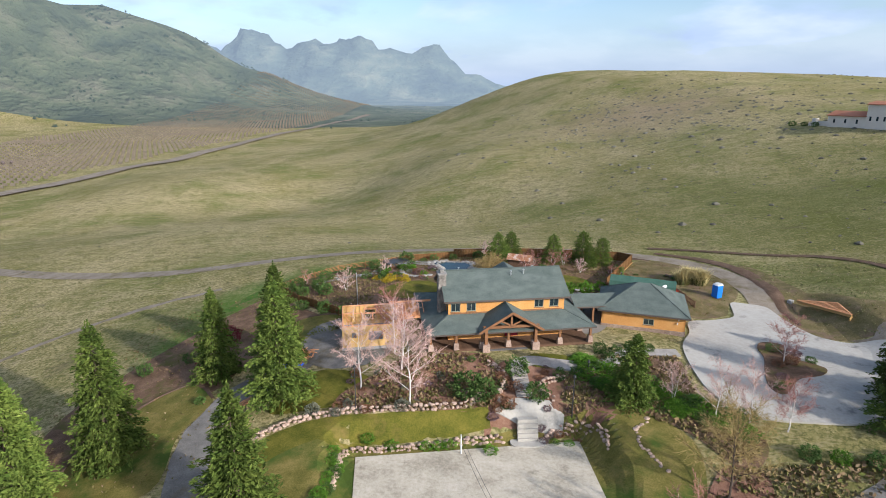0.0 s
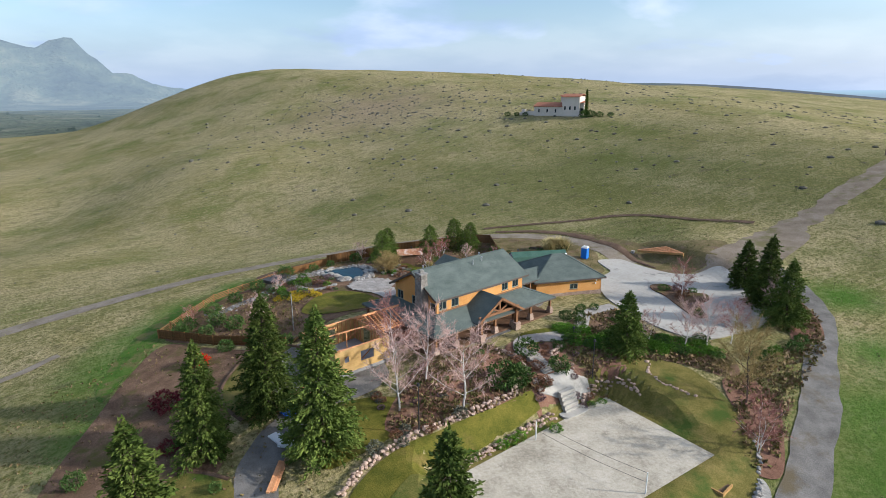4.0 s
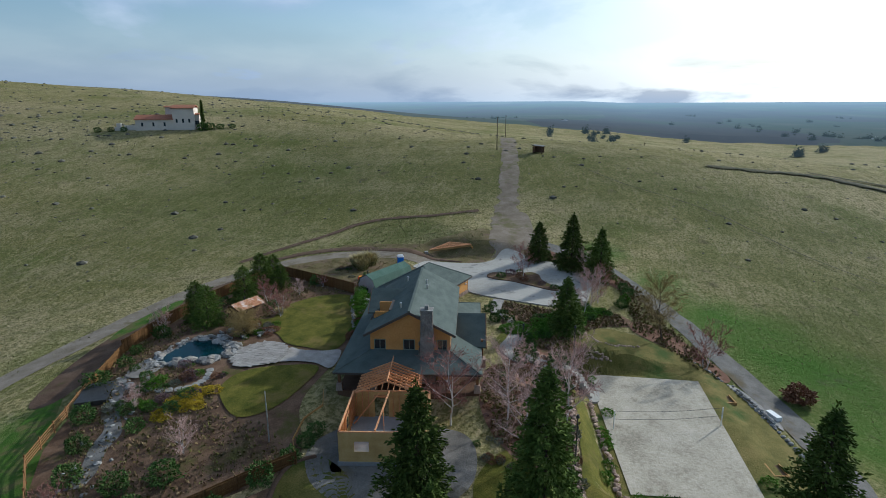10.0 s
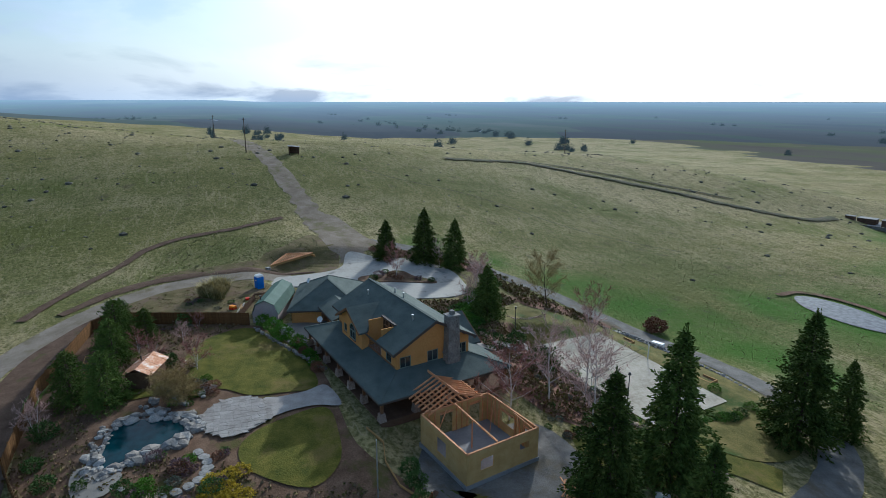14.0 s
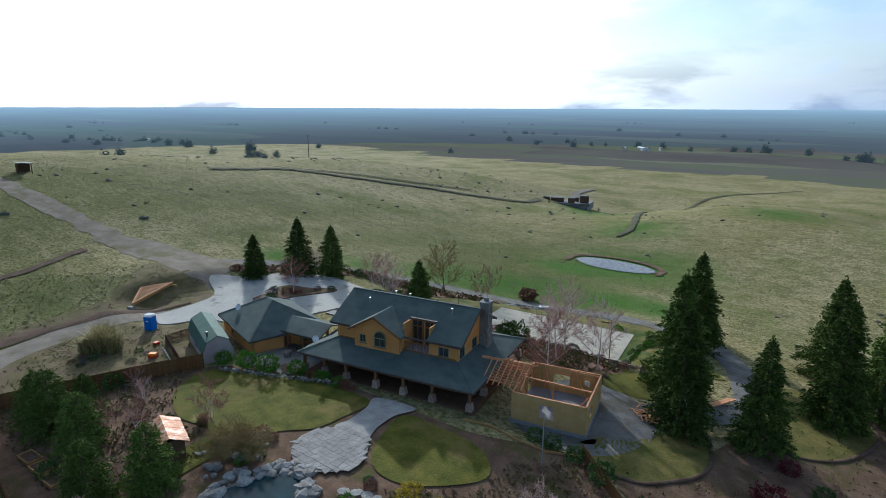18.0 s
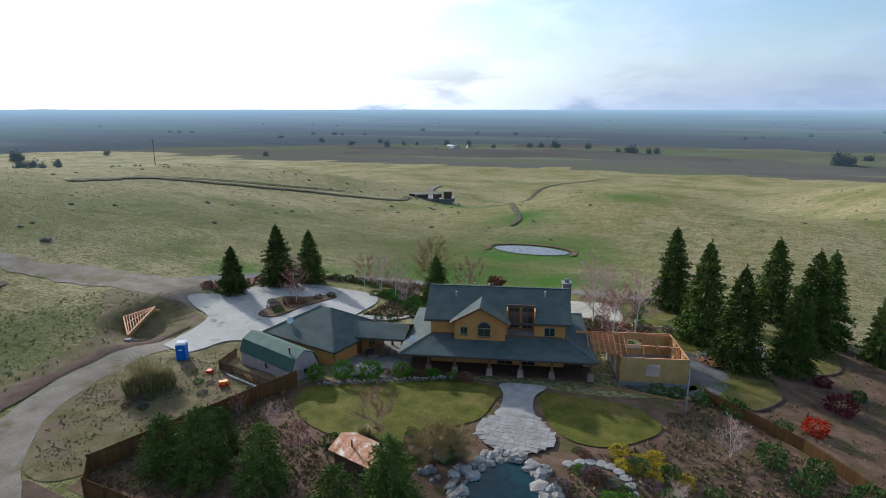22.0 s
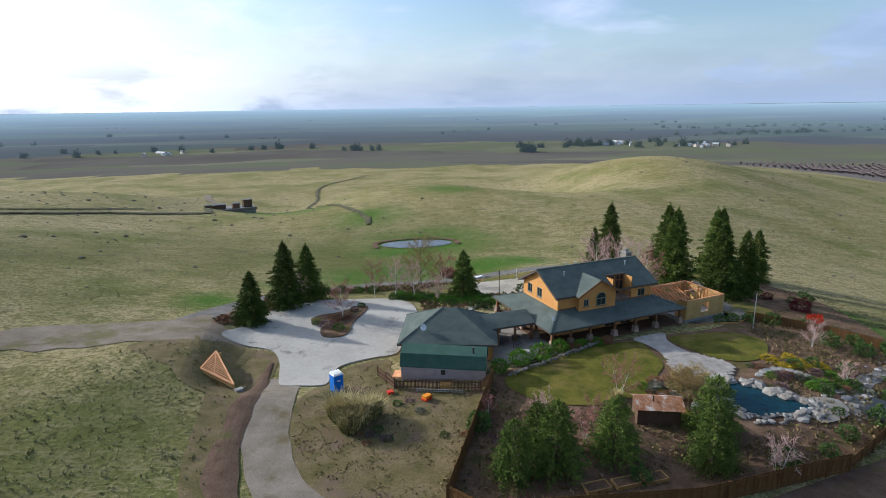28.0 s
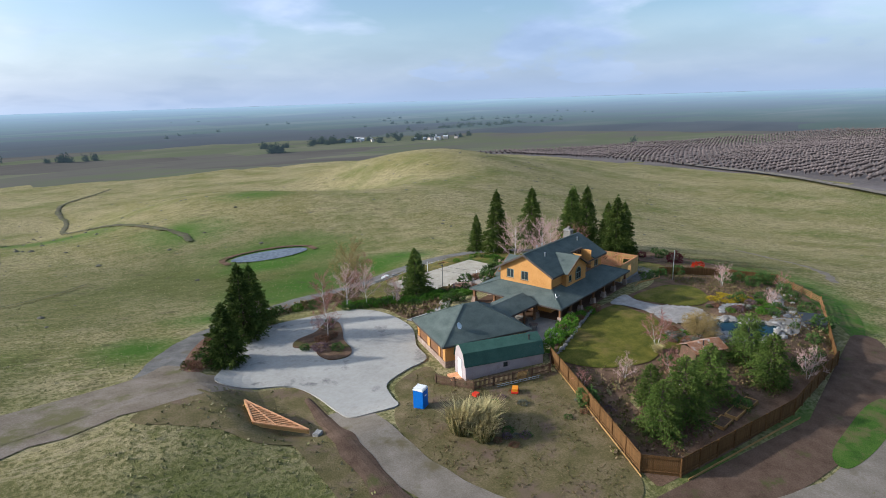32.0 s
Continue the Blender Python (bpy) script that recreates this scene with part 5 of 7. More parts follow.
# new wing under construction
wing = thing("house_wing", "unfinished wing with sheathed stud walls and open roof framing", "building frame", pose(-12.45, 72.15, -1.75, 0, 0, 12))
WX, WY, WZ = 3.75, 3.85, 3.45
part("foundation", one_box(-WX - 0.1, WX + 0.1, -WY - 0.1, WY + 0.1, -0.8, 0.5), M["slab"], wing)
for m, length, holes in ((side(-WX, -WY, 0), 2 * WX, [(1.2, 1.8, 1.8, 2.5), (3.4, 5.2, 1.4, 2.6)]), (side(WX, -WY, 90), 2 * WY, [(1.0, 2.2, 0.5, 2.7), (4.2, 5.6, 0.5, 2.7)]),
                         (side(WX, WY, 180), 2 * WX, [(2.9, 4.3, 1.3, 2.7)]), (side(-WX, WY, 270), 2 * WY, [(1.4, 2.7, 1.5, 2.5), (5.6, 6.6, 1.9, 2.5)])):
    wl = part("sheathing", wall_panel(length, 0.5, WZ - 0.1, 0.02, holes), M["osb"], wing, m=m)
    for k in range(int(length / 0.61) + 1):
        x = min(0.08 + k * 0.61, length - 0.08)
        if not any(a - 0.04 < x < b + 0.04 for a, b, *_ in holes):
            part("stud", one_box(x - 0.025, x + 0.025, 0.025, 0.14, 0.55, WZ - 0.1), M["lumber"], wl)
    part("top_plate", one_box(0, length, 0.0, 0.16, WZ - 0.095, WZ), M["lumber"], wl)
    for a, b, c, d in holes:
        part("header", one_box(a - 0.05, b + 0.05, 0.025, 0.13, d, d + 0.2), M["lumber"], wl)
bm = bmesh.new()
beam(bm, (-WX + 0.2, 0.6, WZ + 0.03), (WX - 0.2, 0.2, WZ + 0.03), 0.14, 0.12)
part("cross_beam", bm, M["lumber"], wing)
for a, b in (((-2.8, -2.2, 0.6), (-1.0, -3.7, 3.2)), ((2.2, 3.6, 0.6), (3.4, 1.2, 3.3)), ((-3.6, 1.0, 3.3), (-1.6, 0.8, 0.6)), ((0.4, 0.4, 0.55), (0.4, 0.4, 3.4)), ((2.4, -3.6, 3.2), (1.0, -2.0, 0.6)), ((-3.6, -3.4, 3.3), (-0.5, -3.6, 3.35))):
    part("brace", one_beam(a, b, 0.05, 0.12), M["lumber"], wing)
for k in range(10):
    y = -2.6 + k * 0.6
    part("rafter", one_beam((WX - 0.2 + 0.35 * abs(y) * 0, y, 3.55), (WX + 3.6, y, 3.75), 0.06, 0.2), M["lumber"], wing)
part("ridge_beam", one_beam((WX - 1.0, 0.3, 4.9), (WX + 4.6, 0.3, 4.9), 0.08, 0.26), M["lumber"], wing)
for k in range(8):
    x = WX - 0.8 + k * 0.6
    for s in (-1, 1):
        part("rafter", one_beam((x, 0.3, 4.85), (x, 0.3 + s * 3.2, 3.55), 0.06, 0.18), M["lumber"], wing)


# ---- plants ----
def leaf_mesh(points, sizes, material, rng, blades=3, flat=0.0, axes=None, slim=0.32):
    """Many small four-cornered sprays, a few round each point; axes gives the way they grow."""
    n = len(points)
    pts = np.repeat(np.asarray(points, float), blades, axis=0)
    sz = np.repeat(np.asarray(sizes, float), blades)
    a = rng.normal(size=(n * blades, 3))
    a[:, 2] *= 1 - flat
    if axes is not None:
        a = a * 0.45 + np.repeat(np.asarray(axes, float), blades, axis=0)
    a /= np.linalg.norm(a, axis=1)[:, None] + 1e-9
    b = np.cross(a, rng.normal(size=(n * blades, 3)))
    b /= np.linalg.norm(b, axis=1)[:, None] + 1e-9
    off = rng.normal(size=(n * blades, 3)) * 0.3 * sz[:, None]
    p0 = pts + off - a * sz[:, None] * 0.5
    p1 = pts + off + b * sz[:, None] * slim
    p2 = pts + off + a * sz[:, None] * 0.6
    p3 = pts + off - b * sz[:, None] * slim
    verts = np.stack([p0, p1, p2, p3], 1).reshape(-1, 3)
    idx = np.arange(n * blades * 4).reshape(-1, 4)
    me = bpy.data.meshes.new("leaves")
    me.from_pydata(verts.tolist(), [], idx.tolist())
    me.materials.append(material)
    return me


def conifer_meshes(seed, h, spread, dense, material, bare=0.03, blunt=0.72, spray=0.33):
    """Whorls of boughs, upswept at the top and level below, each hung with short sprays."""
    rng = np.random.default_rng(seed)
    pts, sizes, axes = [], [], []
    bm = bmesh.new()
    tube(bm, (0, 0, -0.4), (0, 0, h * 0.5), 0.02 * h, 0.012 * h, 7)
    tube(bm, (0, 0, h * 0.5), (0, 0, h * 0.97), 0.012 * h, 0.003 * h, 6)
    k = int(31 * h * dense)
    lump = rng.uniform(0.78, 1.18, 16)
    for i in range(k):
        f = bare + (1 - bare) * ((i + rng.random()) / k) ** 1.05
        z = f * h * 0.96
        az = i * 2.399 + rng.normal() * 0.3
        side = lump[int(az * 1.27 + f * 5) % 16]
        reach = spread * (1 - f) ** blunt * rng.uniform(0.66, 1.12) * side * (0.75 + 0.25 * min(f / 0.1, 1)) + 0.16
        up = 0.10 + 0.5 * f * f + rng.normal() * 0.12
        d = np.array([math.cos(az), math.sin(az), up])
        if i % 4 == 0:
            tube(bm, (0, 0, z), tuple(np.array([0, 0, z]) + d * reach * 0.8), 0.03, 0.008, 4)
        m = max(3, int(reach * 5.5))
        for j in range(m):
            t = 0.3 + 0.7 * ((j + rng.random()) / m) ** 0.8
            q = np.array([0, 0, z]) + d * reach * t + np.array([0, 0, -0.28 * reach * t * t])
            wide = rng.normal() * 0.2 * reach * (1.15 - t)
            q += np.array([-math.sin(az), math.cos(az), 0]) * wide + np.array([0, 0, rng.normal() * 0.07])
            pts.append(q)
            axes.append(d * 0.9 + np.array([0, 0, -0.35]))
            sizes.append(spray * rng.uniform(0.8, 1.45) * (1.1 - 0.35 * t))
    for j in range(6):
        pts.append(np.array([0, 0, h * (0.95 + 0.012 * j)]))
        axes.append(np.array([0, 0, 1.0]))
        sizes.append(0.3)
    return mesh_of(bm, M["bark"]), leaf_mesh(pts, sizes, material, rng, 4, 0.2, axes, 0.22)


def plant(name, label, category, trunk, crown, m, group=""):
    ob = thing(name, label, category, m, group)
    if trunk:
        part("trunk", trunk, None, ob)
    part("crown", crown, None, ob)
    return ob


def stand(x, y, turn=0, scale=1.0, sink=0.0):
    return pose(x, y, land(x, y) - sink, 0, 0, turn) @ Matrix.Scale(scale, 4)


TALL = [conifer_meshes(sd, 12.0, sp, 1.0, M["needle"]) for sd, sp in ((11, 3.5), (12, 3.8), (13, 3.3))]
BROAD = [conifer_meshes(sd, 6.0, 2.7, 1.8, M["needle_light"], 0.02, 0.5, 0.2) for sd in (21, 22)]
SMALLC = [conifer_meshes(31, 9.0, 2.9, 1.1, M["needle"])]
CONIFERS = [(-20.3, 57.2, 14.6), (-23.2, 66.0, 13.1), (-30.0, 63.1, 11.7), (-17.6, 38.0, 14.6), (-34.2, 33.4, 14.6), (-35.6, 49.2, 14.9), (-39.8, 42.1, 14.6), (-45.2, 48.2, 11.2), (-17.6, 31.0, 9.0)]
for k, (x, y, h) in enumerate(CONIFERS):
    t, c = TALL[k % 3]
    plant("conifer_tree", "tall dark green conical conifer on the slope beside the house" if h > 13 else "middling dark green conifer with a ragged outline", "conifer", t, c, stand(x, y, 77 * k, h / 12.0) @ Matrix.Diagonal((0.98, 0.98, 1, 1)), "tall conifers round the garden")
for k, (x, y, h) in enumerate([(52.2, 63.4, 7.9), (47.7, 57.0, 10.8), (44.5, 51.9, 9.6), (18.9, 56.9, 8.2)]):
    t, c = (SMALLC + TALL[:2])[k % 3]
    plant("conifer_tree", "dark conical conifer at the edge of the forecourt" if k < 3 else "young conifer in a bark bed below the house", "conifer", t, c, stand(x, y, 50 * k, h / (9.0 if k % 3 == 0 else 12.0)) @ Matrix.Diagonal((1.15, 1.15, 1, 1)), "tall conifers round the garden")
for k, (x, y, h) in enumerate([(6.7, 104.9, 5.4), (9.4, 108.6, 5.4), (17.2, 105.8, 5.2), (22.8, 106.2, 5.9), (26.6, 106.2, 5.0), (23.4, 103.0, 4.0)]):
    t, c = BROAD[k % 2]
    plant("conifer_tree", "broad bushy green conifer inside the garden fence", "conifer", t, c, stand(x, y, 60 * k, h / 5.6), "bushy conifers by the fence")


def bare_tree(seed, h, wide, limbs, twig_len, bark, twig, multi=1, droop=0.0, low=0.22, thick=6.5):
    """Trunk and limbs as tapering tubes; the twigs are a second mesh of thin forked slivers."""
    rng = np.random.default_rng(seed)
    wood = bmesh.new()
    v, f = [], []

    def sliver(p, q, w):
        d = q - p
        n = np.cross(d, rng.normal(size=3))
        n *= w / (np.linalg.norm(n) + 1e-9)
        i = len(v)
        v.extend([p - n, p + n, q + n * 0.35, q - n * 0.35])
        f.append((i, i + 1, i + 2, i + 3))

    def spray(p, d, length):
        """A thin branch with short forked twigs along it."""
        mid = p + d * length * 0.5
        end = mid + (d + np.array([0, 0, -droop]) + rng.normal(size=3) * 0.22) * length * 0.5
        sliver(p, mid, 0.024)
        sliver(mid, end, 0.018)
        for k in range(7):
            t = rng.uniform(0.15, 1.0)
            q = p + (mid - p) * t * 2 if t < 0.5 else mid + (end - mid) * (t - 0.5) * 2
            e = d * 0.55 + rng.normal(size=3) * 0.5 + np.array([0, 0, 0.12 - droop])
            r = q + e * twig_len * rng.uniform(0.5, 1.1)
            sliver(q, r, 0.015)
            s = q + (r - q) * 0.5
            sliver(s, s + (e + rng.normal(size=3) * 0.5) * twig_len * 0.6, 0.012)
    for m in range(multi):
        a0 = 6.283 * m / multi + rng.random()
        lean = np.array([math.cos(a0), math.sin(a0), 0]) * (0.22 if multi > 1 else 0.05)
        pts = [lean * 0.3 + np.array([0, 0, -0.3])]
        for k in range(7):
            pts.append(pts[-1] + (np.array([0, 0, 1.0]) + lean + rng.normal(size=3) * 0.09) * h * 0.125)
        r0 = 0.013 * h / multi ** 0.3
        for k in range(7):
            tube(wood, tuple(pts[k]), tuple(pts[k + 1]), r0 * (1 - k / 7.6), r0 * (1 - (k + 1) / 7.6), 6)
        for k in range(limbs):
            fz = low + (0.97 - low) * (k + rng.random()) / limbs
            at = fz * 7
            i = min(int(at), 6)
            p = pts[i] + (pts[i + 1] - pts[i]) * (at - i)
            az = k * 2.399 + rng.normal() * 0.3
            reach = wide * (1.0 - 0.62 * fz) * rng.uniform(0.75, 1.15)
            d = np.array([math.cos(az), math.sin(az), (0.55 + 0.5 * fz) * (1 - droop)])
            knee = p + d * reach * 0.5
            tip = knee + (d + np.array([0, 0, 0.25 - 0.9 * droop])) * reach * 0.5
            r1 = r0 * 0.42 * (1.1 - fz)
            tube(wood, tuple(p), tuple(knee), r1, r1 * 0.65, 5)
            tube(wood, tuple(knee), tuple(tip), r1 * 0.65, r1 * 0.3, 4)
            n = max(6, int(reach * thick))
            for j in range(n):
                t = 0.2 + 0.8 * (j + rng.random()) / n
                q = p + (knee - p) * t * 2 if t < 0.5 else knee + (tip - knee) * (t - 0.5) * 2
                side = rng.normal(size=3)
                e = d * 0.6 + side * 0.55 + np.array([0, 0, 0.2 - droop])
                spray(q, e / (np.linalg.norm(e) + 1e-9), twig_len * rng.uniform(1.2, 2.4) * (1.15 - 0.4 * t))
    me = bpy.data.meshes.new("twig_crown")
    me.from_pydata([tuple(map(float, q)) for q in v], [], f)
    me.materials.append(M[twig])
    return mesh_of(wood, M[bark]), me


BIRCH = [bare_tree(sd, 9.0, 3.9, 15, 0.5, "white_bark", tw) for sd, tw in ((41, "pink_twig"), (42, "red_twig"), (43, "pink_twig"))]
SMALL_BARE = [bare_tree(sd, 4.5, 2.1, 8, 0.34, "white_bark", tw, 2, 0.0, 0.15) for sd, tw in ((51, "red_twig"), (52, "pink_twig"))]
WILLOW = bare_tree(61, 8.0, 6.4, 17, 0.62, "bark", "brown_twig", 2, 0.3, 0.16, 11)


UPRIGHT = bare_tree(63, 9.4, 4.6, 18, 0.6, "bark", "brown_twig", 1, 0.0, 0.2, 8)


def bare(kind, x, y, scale, turn, label, group=""):
    ob = thing("bare_tree", label, "bare tree", stand(x, y, turn, scale), group)
    part("trunk", kind[0], None, ob)
    part("twig_crown", kind[1], None, ob)


for k, (x, y, s) in enumerate([(-11.5, 59.0, 1.0), (-8.4, 67.0, 0.98), (-5.4, 55.9, 1.1), (-7.0, 61.6, 0.98)]):
    bare(BIRCH[k % 3], x, y, s, 80 * k, "leafless white-barked birch with reddish twigs in front of the house", "white birches")
for k, (x, y, s) in enumerate([(39.4, 65.0, 0.72), (30.0, 53.4, 0.8), (27.0, 54.4, 0.72), (33.4, 52.4, 0.7), (46.0, 54.6, 0.6)]):
    bare(BIRCH[(k + 1) % 3], x, y, s, 65 * k + 20, "leafless pinkish birch beside the forecourt", "white birches")
for k, (x, y, s) in enumerate([(18.6, 38.6, 1.4), (23.6, 57.6, 1.0), (11.6, 96.6, 1.0), (-19.2, 89.2, 0.8), (16.6, 101.4, 0.7), (21.0, 98.6, 0.6), (26.2, 97.0, 0.5), (4.6, 110.6, 0.8), (18.8, 103.4, 0.7), (-14, 99, 0.6), (-27.5, 95, 0.6), (24.6, 88.6, 0.5)]):
    bare(SMALL_BARE[k % 2], x, y, s, 65 * k, "small leafless ornamental tree with pale stems", "small bare trees")
bare(UPRIGHT, 23.6, 43.6, 1.0, 30, "leafless vase-shaped tree with fine brown twigs above the lawn")
bare(WILLOW, 5.4, 98.6, 0.42, 100, "low wide leafless rusty-twigged tree beside the pool")
bare(WILLOW, 3.8, 97.6, 0.36, 10, "low wide leafless rusty-twigged tree beside the pool")


def shrub_mesh(seed, key, r=1.0, tall=0.8, n=640, leaf=0.15):
    """A lumpy rounded bush: sprays over a ball that sits on the ground, a few inside it."""
    rng = np.random.default_rng(seed)
    d = rng.normal(size=(n, 3))
    d /= np.linalg.norm(d, axis=1)[:, None]
    lump = 1 + 0.2 * np.sin(d[:, 0] * 4 + seed) * np.cos(d[:, 1] * 5 + seed * 2) + 0.12 * np.sin(d[:, 2] * 7 + d[:, 0] * 6)
    rad = r * lump * rng.uniform(0.5, 1.0, n) ** 0.4
    p = d * rad[:, None]
    p[:, 2] = np.maximum(p[:, 2] * tall + 0.6 * r, 0.05)
    return leaf_mesh(p, rng.uniform(0.7, 1.3, n) * leaf, M[key], rng, 2, 0.0, d)


SHRUBS = {key: [shrub_mesh(70 + i + 10 * j, key) for i in range(2)] for j, key in enumerate(("leaf", "leaf_bright", "leaf_grey", "leaf_red", "leaf_wine", "leaf_purple", "leaf_yellow", "leaf_rust"))}
WORDS = {"leaf": "rounded dark green shrub", "leaf_bright": "bright green leafy shrub", "leaf_grey": "grey-green winter shrub", "leaf_red": "scarlet-leaved maple bush", "leaf_wine": "dark wine-red maple bush",
         "leaf_purple": "purplish heather-like shrub", "leaf_yellow": "low shrub with yellow flowers", "leaf_rust": "rusty brown winter shrub"}
shrub_count = [0]


def shrub(key, x, y, r, where, lift=0.0, squash=1.0):
    shrub_count[0] += 1
    k = shrub_count[0]
    ob = solo("shrub", SHRUBS[key][k % 2], None, WORDS[key] + " " + where, "shrub", pose(x, y, ground(x, y) + lift - 0.05, 0, 0, 47 * k) @ Matrix.Diagonal((r, r, r * squash, 1)), group="garden shrubs")
    return ob


for x, y, r in [(6.6, 61.4, 1.5), (0.9, 57.6, 1.9), (2.4, 57.2, 1.6), (8.6, 57.4, 1.3), (17.5, 66.6, 0.9), (19.2, 66.0, 0.9), (18.2, 64.6, 0.8), (21.6, 68.2, 0.8), (24, 68, 0.7), (13.8, 61.8, 0.8), (11.6, 61.0, 0.8)]:
    shrub("leaf", x, y, r, "beside the front path")
for x, y, r in [(-17.8, 79.4, 0.9), (-15.4, 79.0, 0.9), (-13.6, 79.0, 0.9), (-20.8, 80.6, 1.2), (-26.4, 88.6, 1.1), (-29.4, 91.2, 1.2), (-28.2, 92.6, 1.3), (-24.4, 96.6, 1.2), (-20.6, 99.4, 1.1), (-16.4, 102.8, 1.2), (-11.0, 106.6, 1.4), (-24.5, 91.8, 1.2), (-22.6, 88.4, 1.3),
                (-14.0, 94.6, 0.8), (-17, 96.2, 0.9), (-9.4, 101.2, 0.8), (-5.6, 107.6, 0.9), (3.2, 109.6, 1.2), (14.4, 99.6, 0.9), (27.6, 98.8, 1.2), (16.4, 108.9, 0.9), (-2.0, 109.2, 0.8), (-7.4, 104.6, 0.6)]:
    shrub("leaf", x, y, r, "inside the garden fence")
for x, y, r in [(-24.8, 82.4, 1.0), (-36, 68, 0.9), (-41, 66, 1.0), (-44, 62, 0.9), (-30, 57.8, 0.6)]:
    shrub("leaf", x, y, r, "on the slope below the fence")
shrub("leaf_red", -28.2, 80.4, 1.15, "on the slope below the fence")
shrub("leaf_wine", -32.6, 73.2, 1.5, "on the slope below the fence")
shrub("leaf_wine", -33, 65.6, 0.9, "under the conifers")
rng = random.Random(9)
# low evergreen cover on the slope above the forecourt edge
for k in range(95):
    t = rng.random()
    x, y = 14.5 + 15.5 * t + rng.uniform(-1.2, 1.2), 63.2 - 10.5 * t + rng.uniform(-2.2, 2.2)
    shrub("leaf_bright" if rng.random() < 0.8 else "leaf", x, y, rng.uniform(0.7, 1.2), "on the bank above the forecourt", squash=0.55)
for k in range(14):
    x, y = -12.3 + rng.uniform(-0.5, 0.4), 39.6 + k * 0.75
    shrub("leaf_bright" if k % 3 else "leaf", x, y, rng.uniform(0.55, 0.85), "edging the sand court", squash=0.7)
for x, y in [(-3.4, 51.9), (-2.2, 52.0), (-1.0, 52.2), (3.3, 51.5), (-7.0, 51.8), (-9.6, 52.2), (-12.6, 36.9), (-11, 37), (-6, 37.4)]:
    shrub("leaf_bright", x, y, 0.75, "above the court wall", squash=0.8)
for x, y, r in [(4.4, 56.4, 1.0), (5.3, 56.0, 0.9), (6.2, 58.8, 1.0), (-10.2, 54.9, 0.7), (5.0, 60.6, 0.9), (-13.4, 55.6, 0.7)]:
    shrub("leaf_rust", x, y, r, "beside the stone steps", squash=0.7)
for x, y, r in [(-12.4, 55.8, 0.6), (-16.0, 54.8, 0.8), (-6.4, 55.2, 0.8), (-13.4, 54.3, 0.6)]:
    shrub("leaf_grey", x, y, r, "beside the terrace wall")
for x, y, r, key in [(40.0, 69.0, 0.9, "leaf"), (41.8, 67.6, 1.0, "leaf_purple"), (43.2, 66.0, 0.7, "leaf"), (38.6, 64.8, 0.8, "leaf_rust"), (37.4, 61.6, 0.7, "leaf_purple"), (40.4, 65.6, 1.0, "leaf_rust"), (36.2, 59.6, 0.7, "leaf")]:
    shrub(key, x, y, r, "in the forecourt island", 0.25, 0.7)
for x, y, r, key in [(56.2, 64.6, 0.8, "leaf_rust"), (54.8, 62, 0.8, "leaf"), (52.2, 56.4, 0.7, "leaf_rust"), (41.6, 47.9, 0.9, "leaf"), (39.0, 47.4, 1.0, "leaf"), (36.0, 48.0, 0.9, "leaf_bright"), (33.4, 48.6, 1.0, "leaf")]:
    shrub(key, x, y, r, "at the forecourt edge")
for k in range(34):
    x, y = rng.uniform(3.2, 13), rng.uniform(52.6, 63)
    if 6.0 < x < 8.6:
        continue
    shrub(rng.choice(("leaf_rust", "leaf_rust", "leaf", "leaf_grey", "leaf_bright", "leaf_purple")), x, y, rng.uniform(0.3, 0.7), "beside the stone steps", squash=0.75)
for k in range(40):
    x, y = rng.uniform(-13, 3), rng.uniform(55.6, 64)
    shrub(rng.choice(("leaf_grey", "leaf_rust", "leaf_purple", "leaf")), x, y, rng.uniform(0.25, 0.55), "in the birch bed", squash=0.7)
# pool garden
for k in range(60):
    x, y = rng.uniform(-15, 4), rng.uniform(93.5, 103)
    if -4.8 < x < 4.6 and 95.2 < y < 105.5 or (x > -3 and y < 95.5):
        continue
    shrub(rng.choice(("leaf_purple", "leaf_purple", "leaf_grey", "leaf", "leaf_rust", "leaf_bright")), x, y, rng.uniform(0.45, 0.95), "in the rock garden by the pool", squash=0.7)
for k in range(22):
    x, y = rng.uniform(-15.4, -9.6), rng.uniform(92.2, 95.6)
    shrub("leaf_yellow", x, y, rng.uniform(0.5, 0.85), "in the rock garden by the pool", squash=0.5)
for k in range(26):
    x, y = rng.uniform(3.4, 9.0), rng.uniform(94.6, 99.4)
    shrub(rng.choice(("leaf", "leaf_rust", "leaf_bright", "leaf_grey")), x, y, rng.uniform(0.4, 0.8), "in the rock garden by the pool", squash=0.7)
for x, y, r in [(16.6, 86.6, 1.3), (19.6, 87.4, 1.2), (22.4, 88.6, 1.0), (13.6, 85.0, 1.0)]:
    shrub("leaf_bright", x, y, r, "on the terrace wall behind the house", 0.4)
for k in range(14):
    shrub(rng.choice(("leaf", "leaf_rust", "leaf_bright")), 6.5 + k * 0.7, 83.6 + k * 0.12 + rng.uniform(-0.3, 0.3), rng.uniform(0.4, 0.8), "along the rear porch")
for k in range(16):
    x, y = 27 + rng.uniform(-1, 12), 94 + rng.uniform(-2, 8)
    shrub(rng.choice(("leaf_grey", "leaf_purple", "leaf_rust", "leaf")), x, y, rng.uniform(0.3, 0.6), "in the weedy yard", squash=0.6)


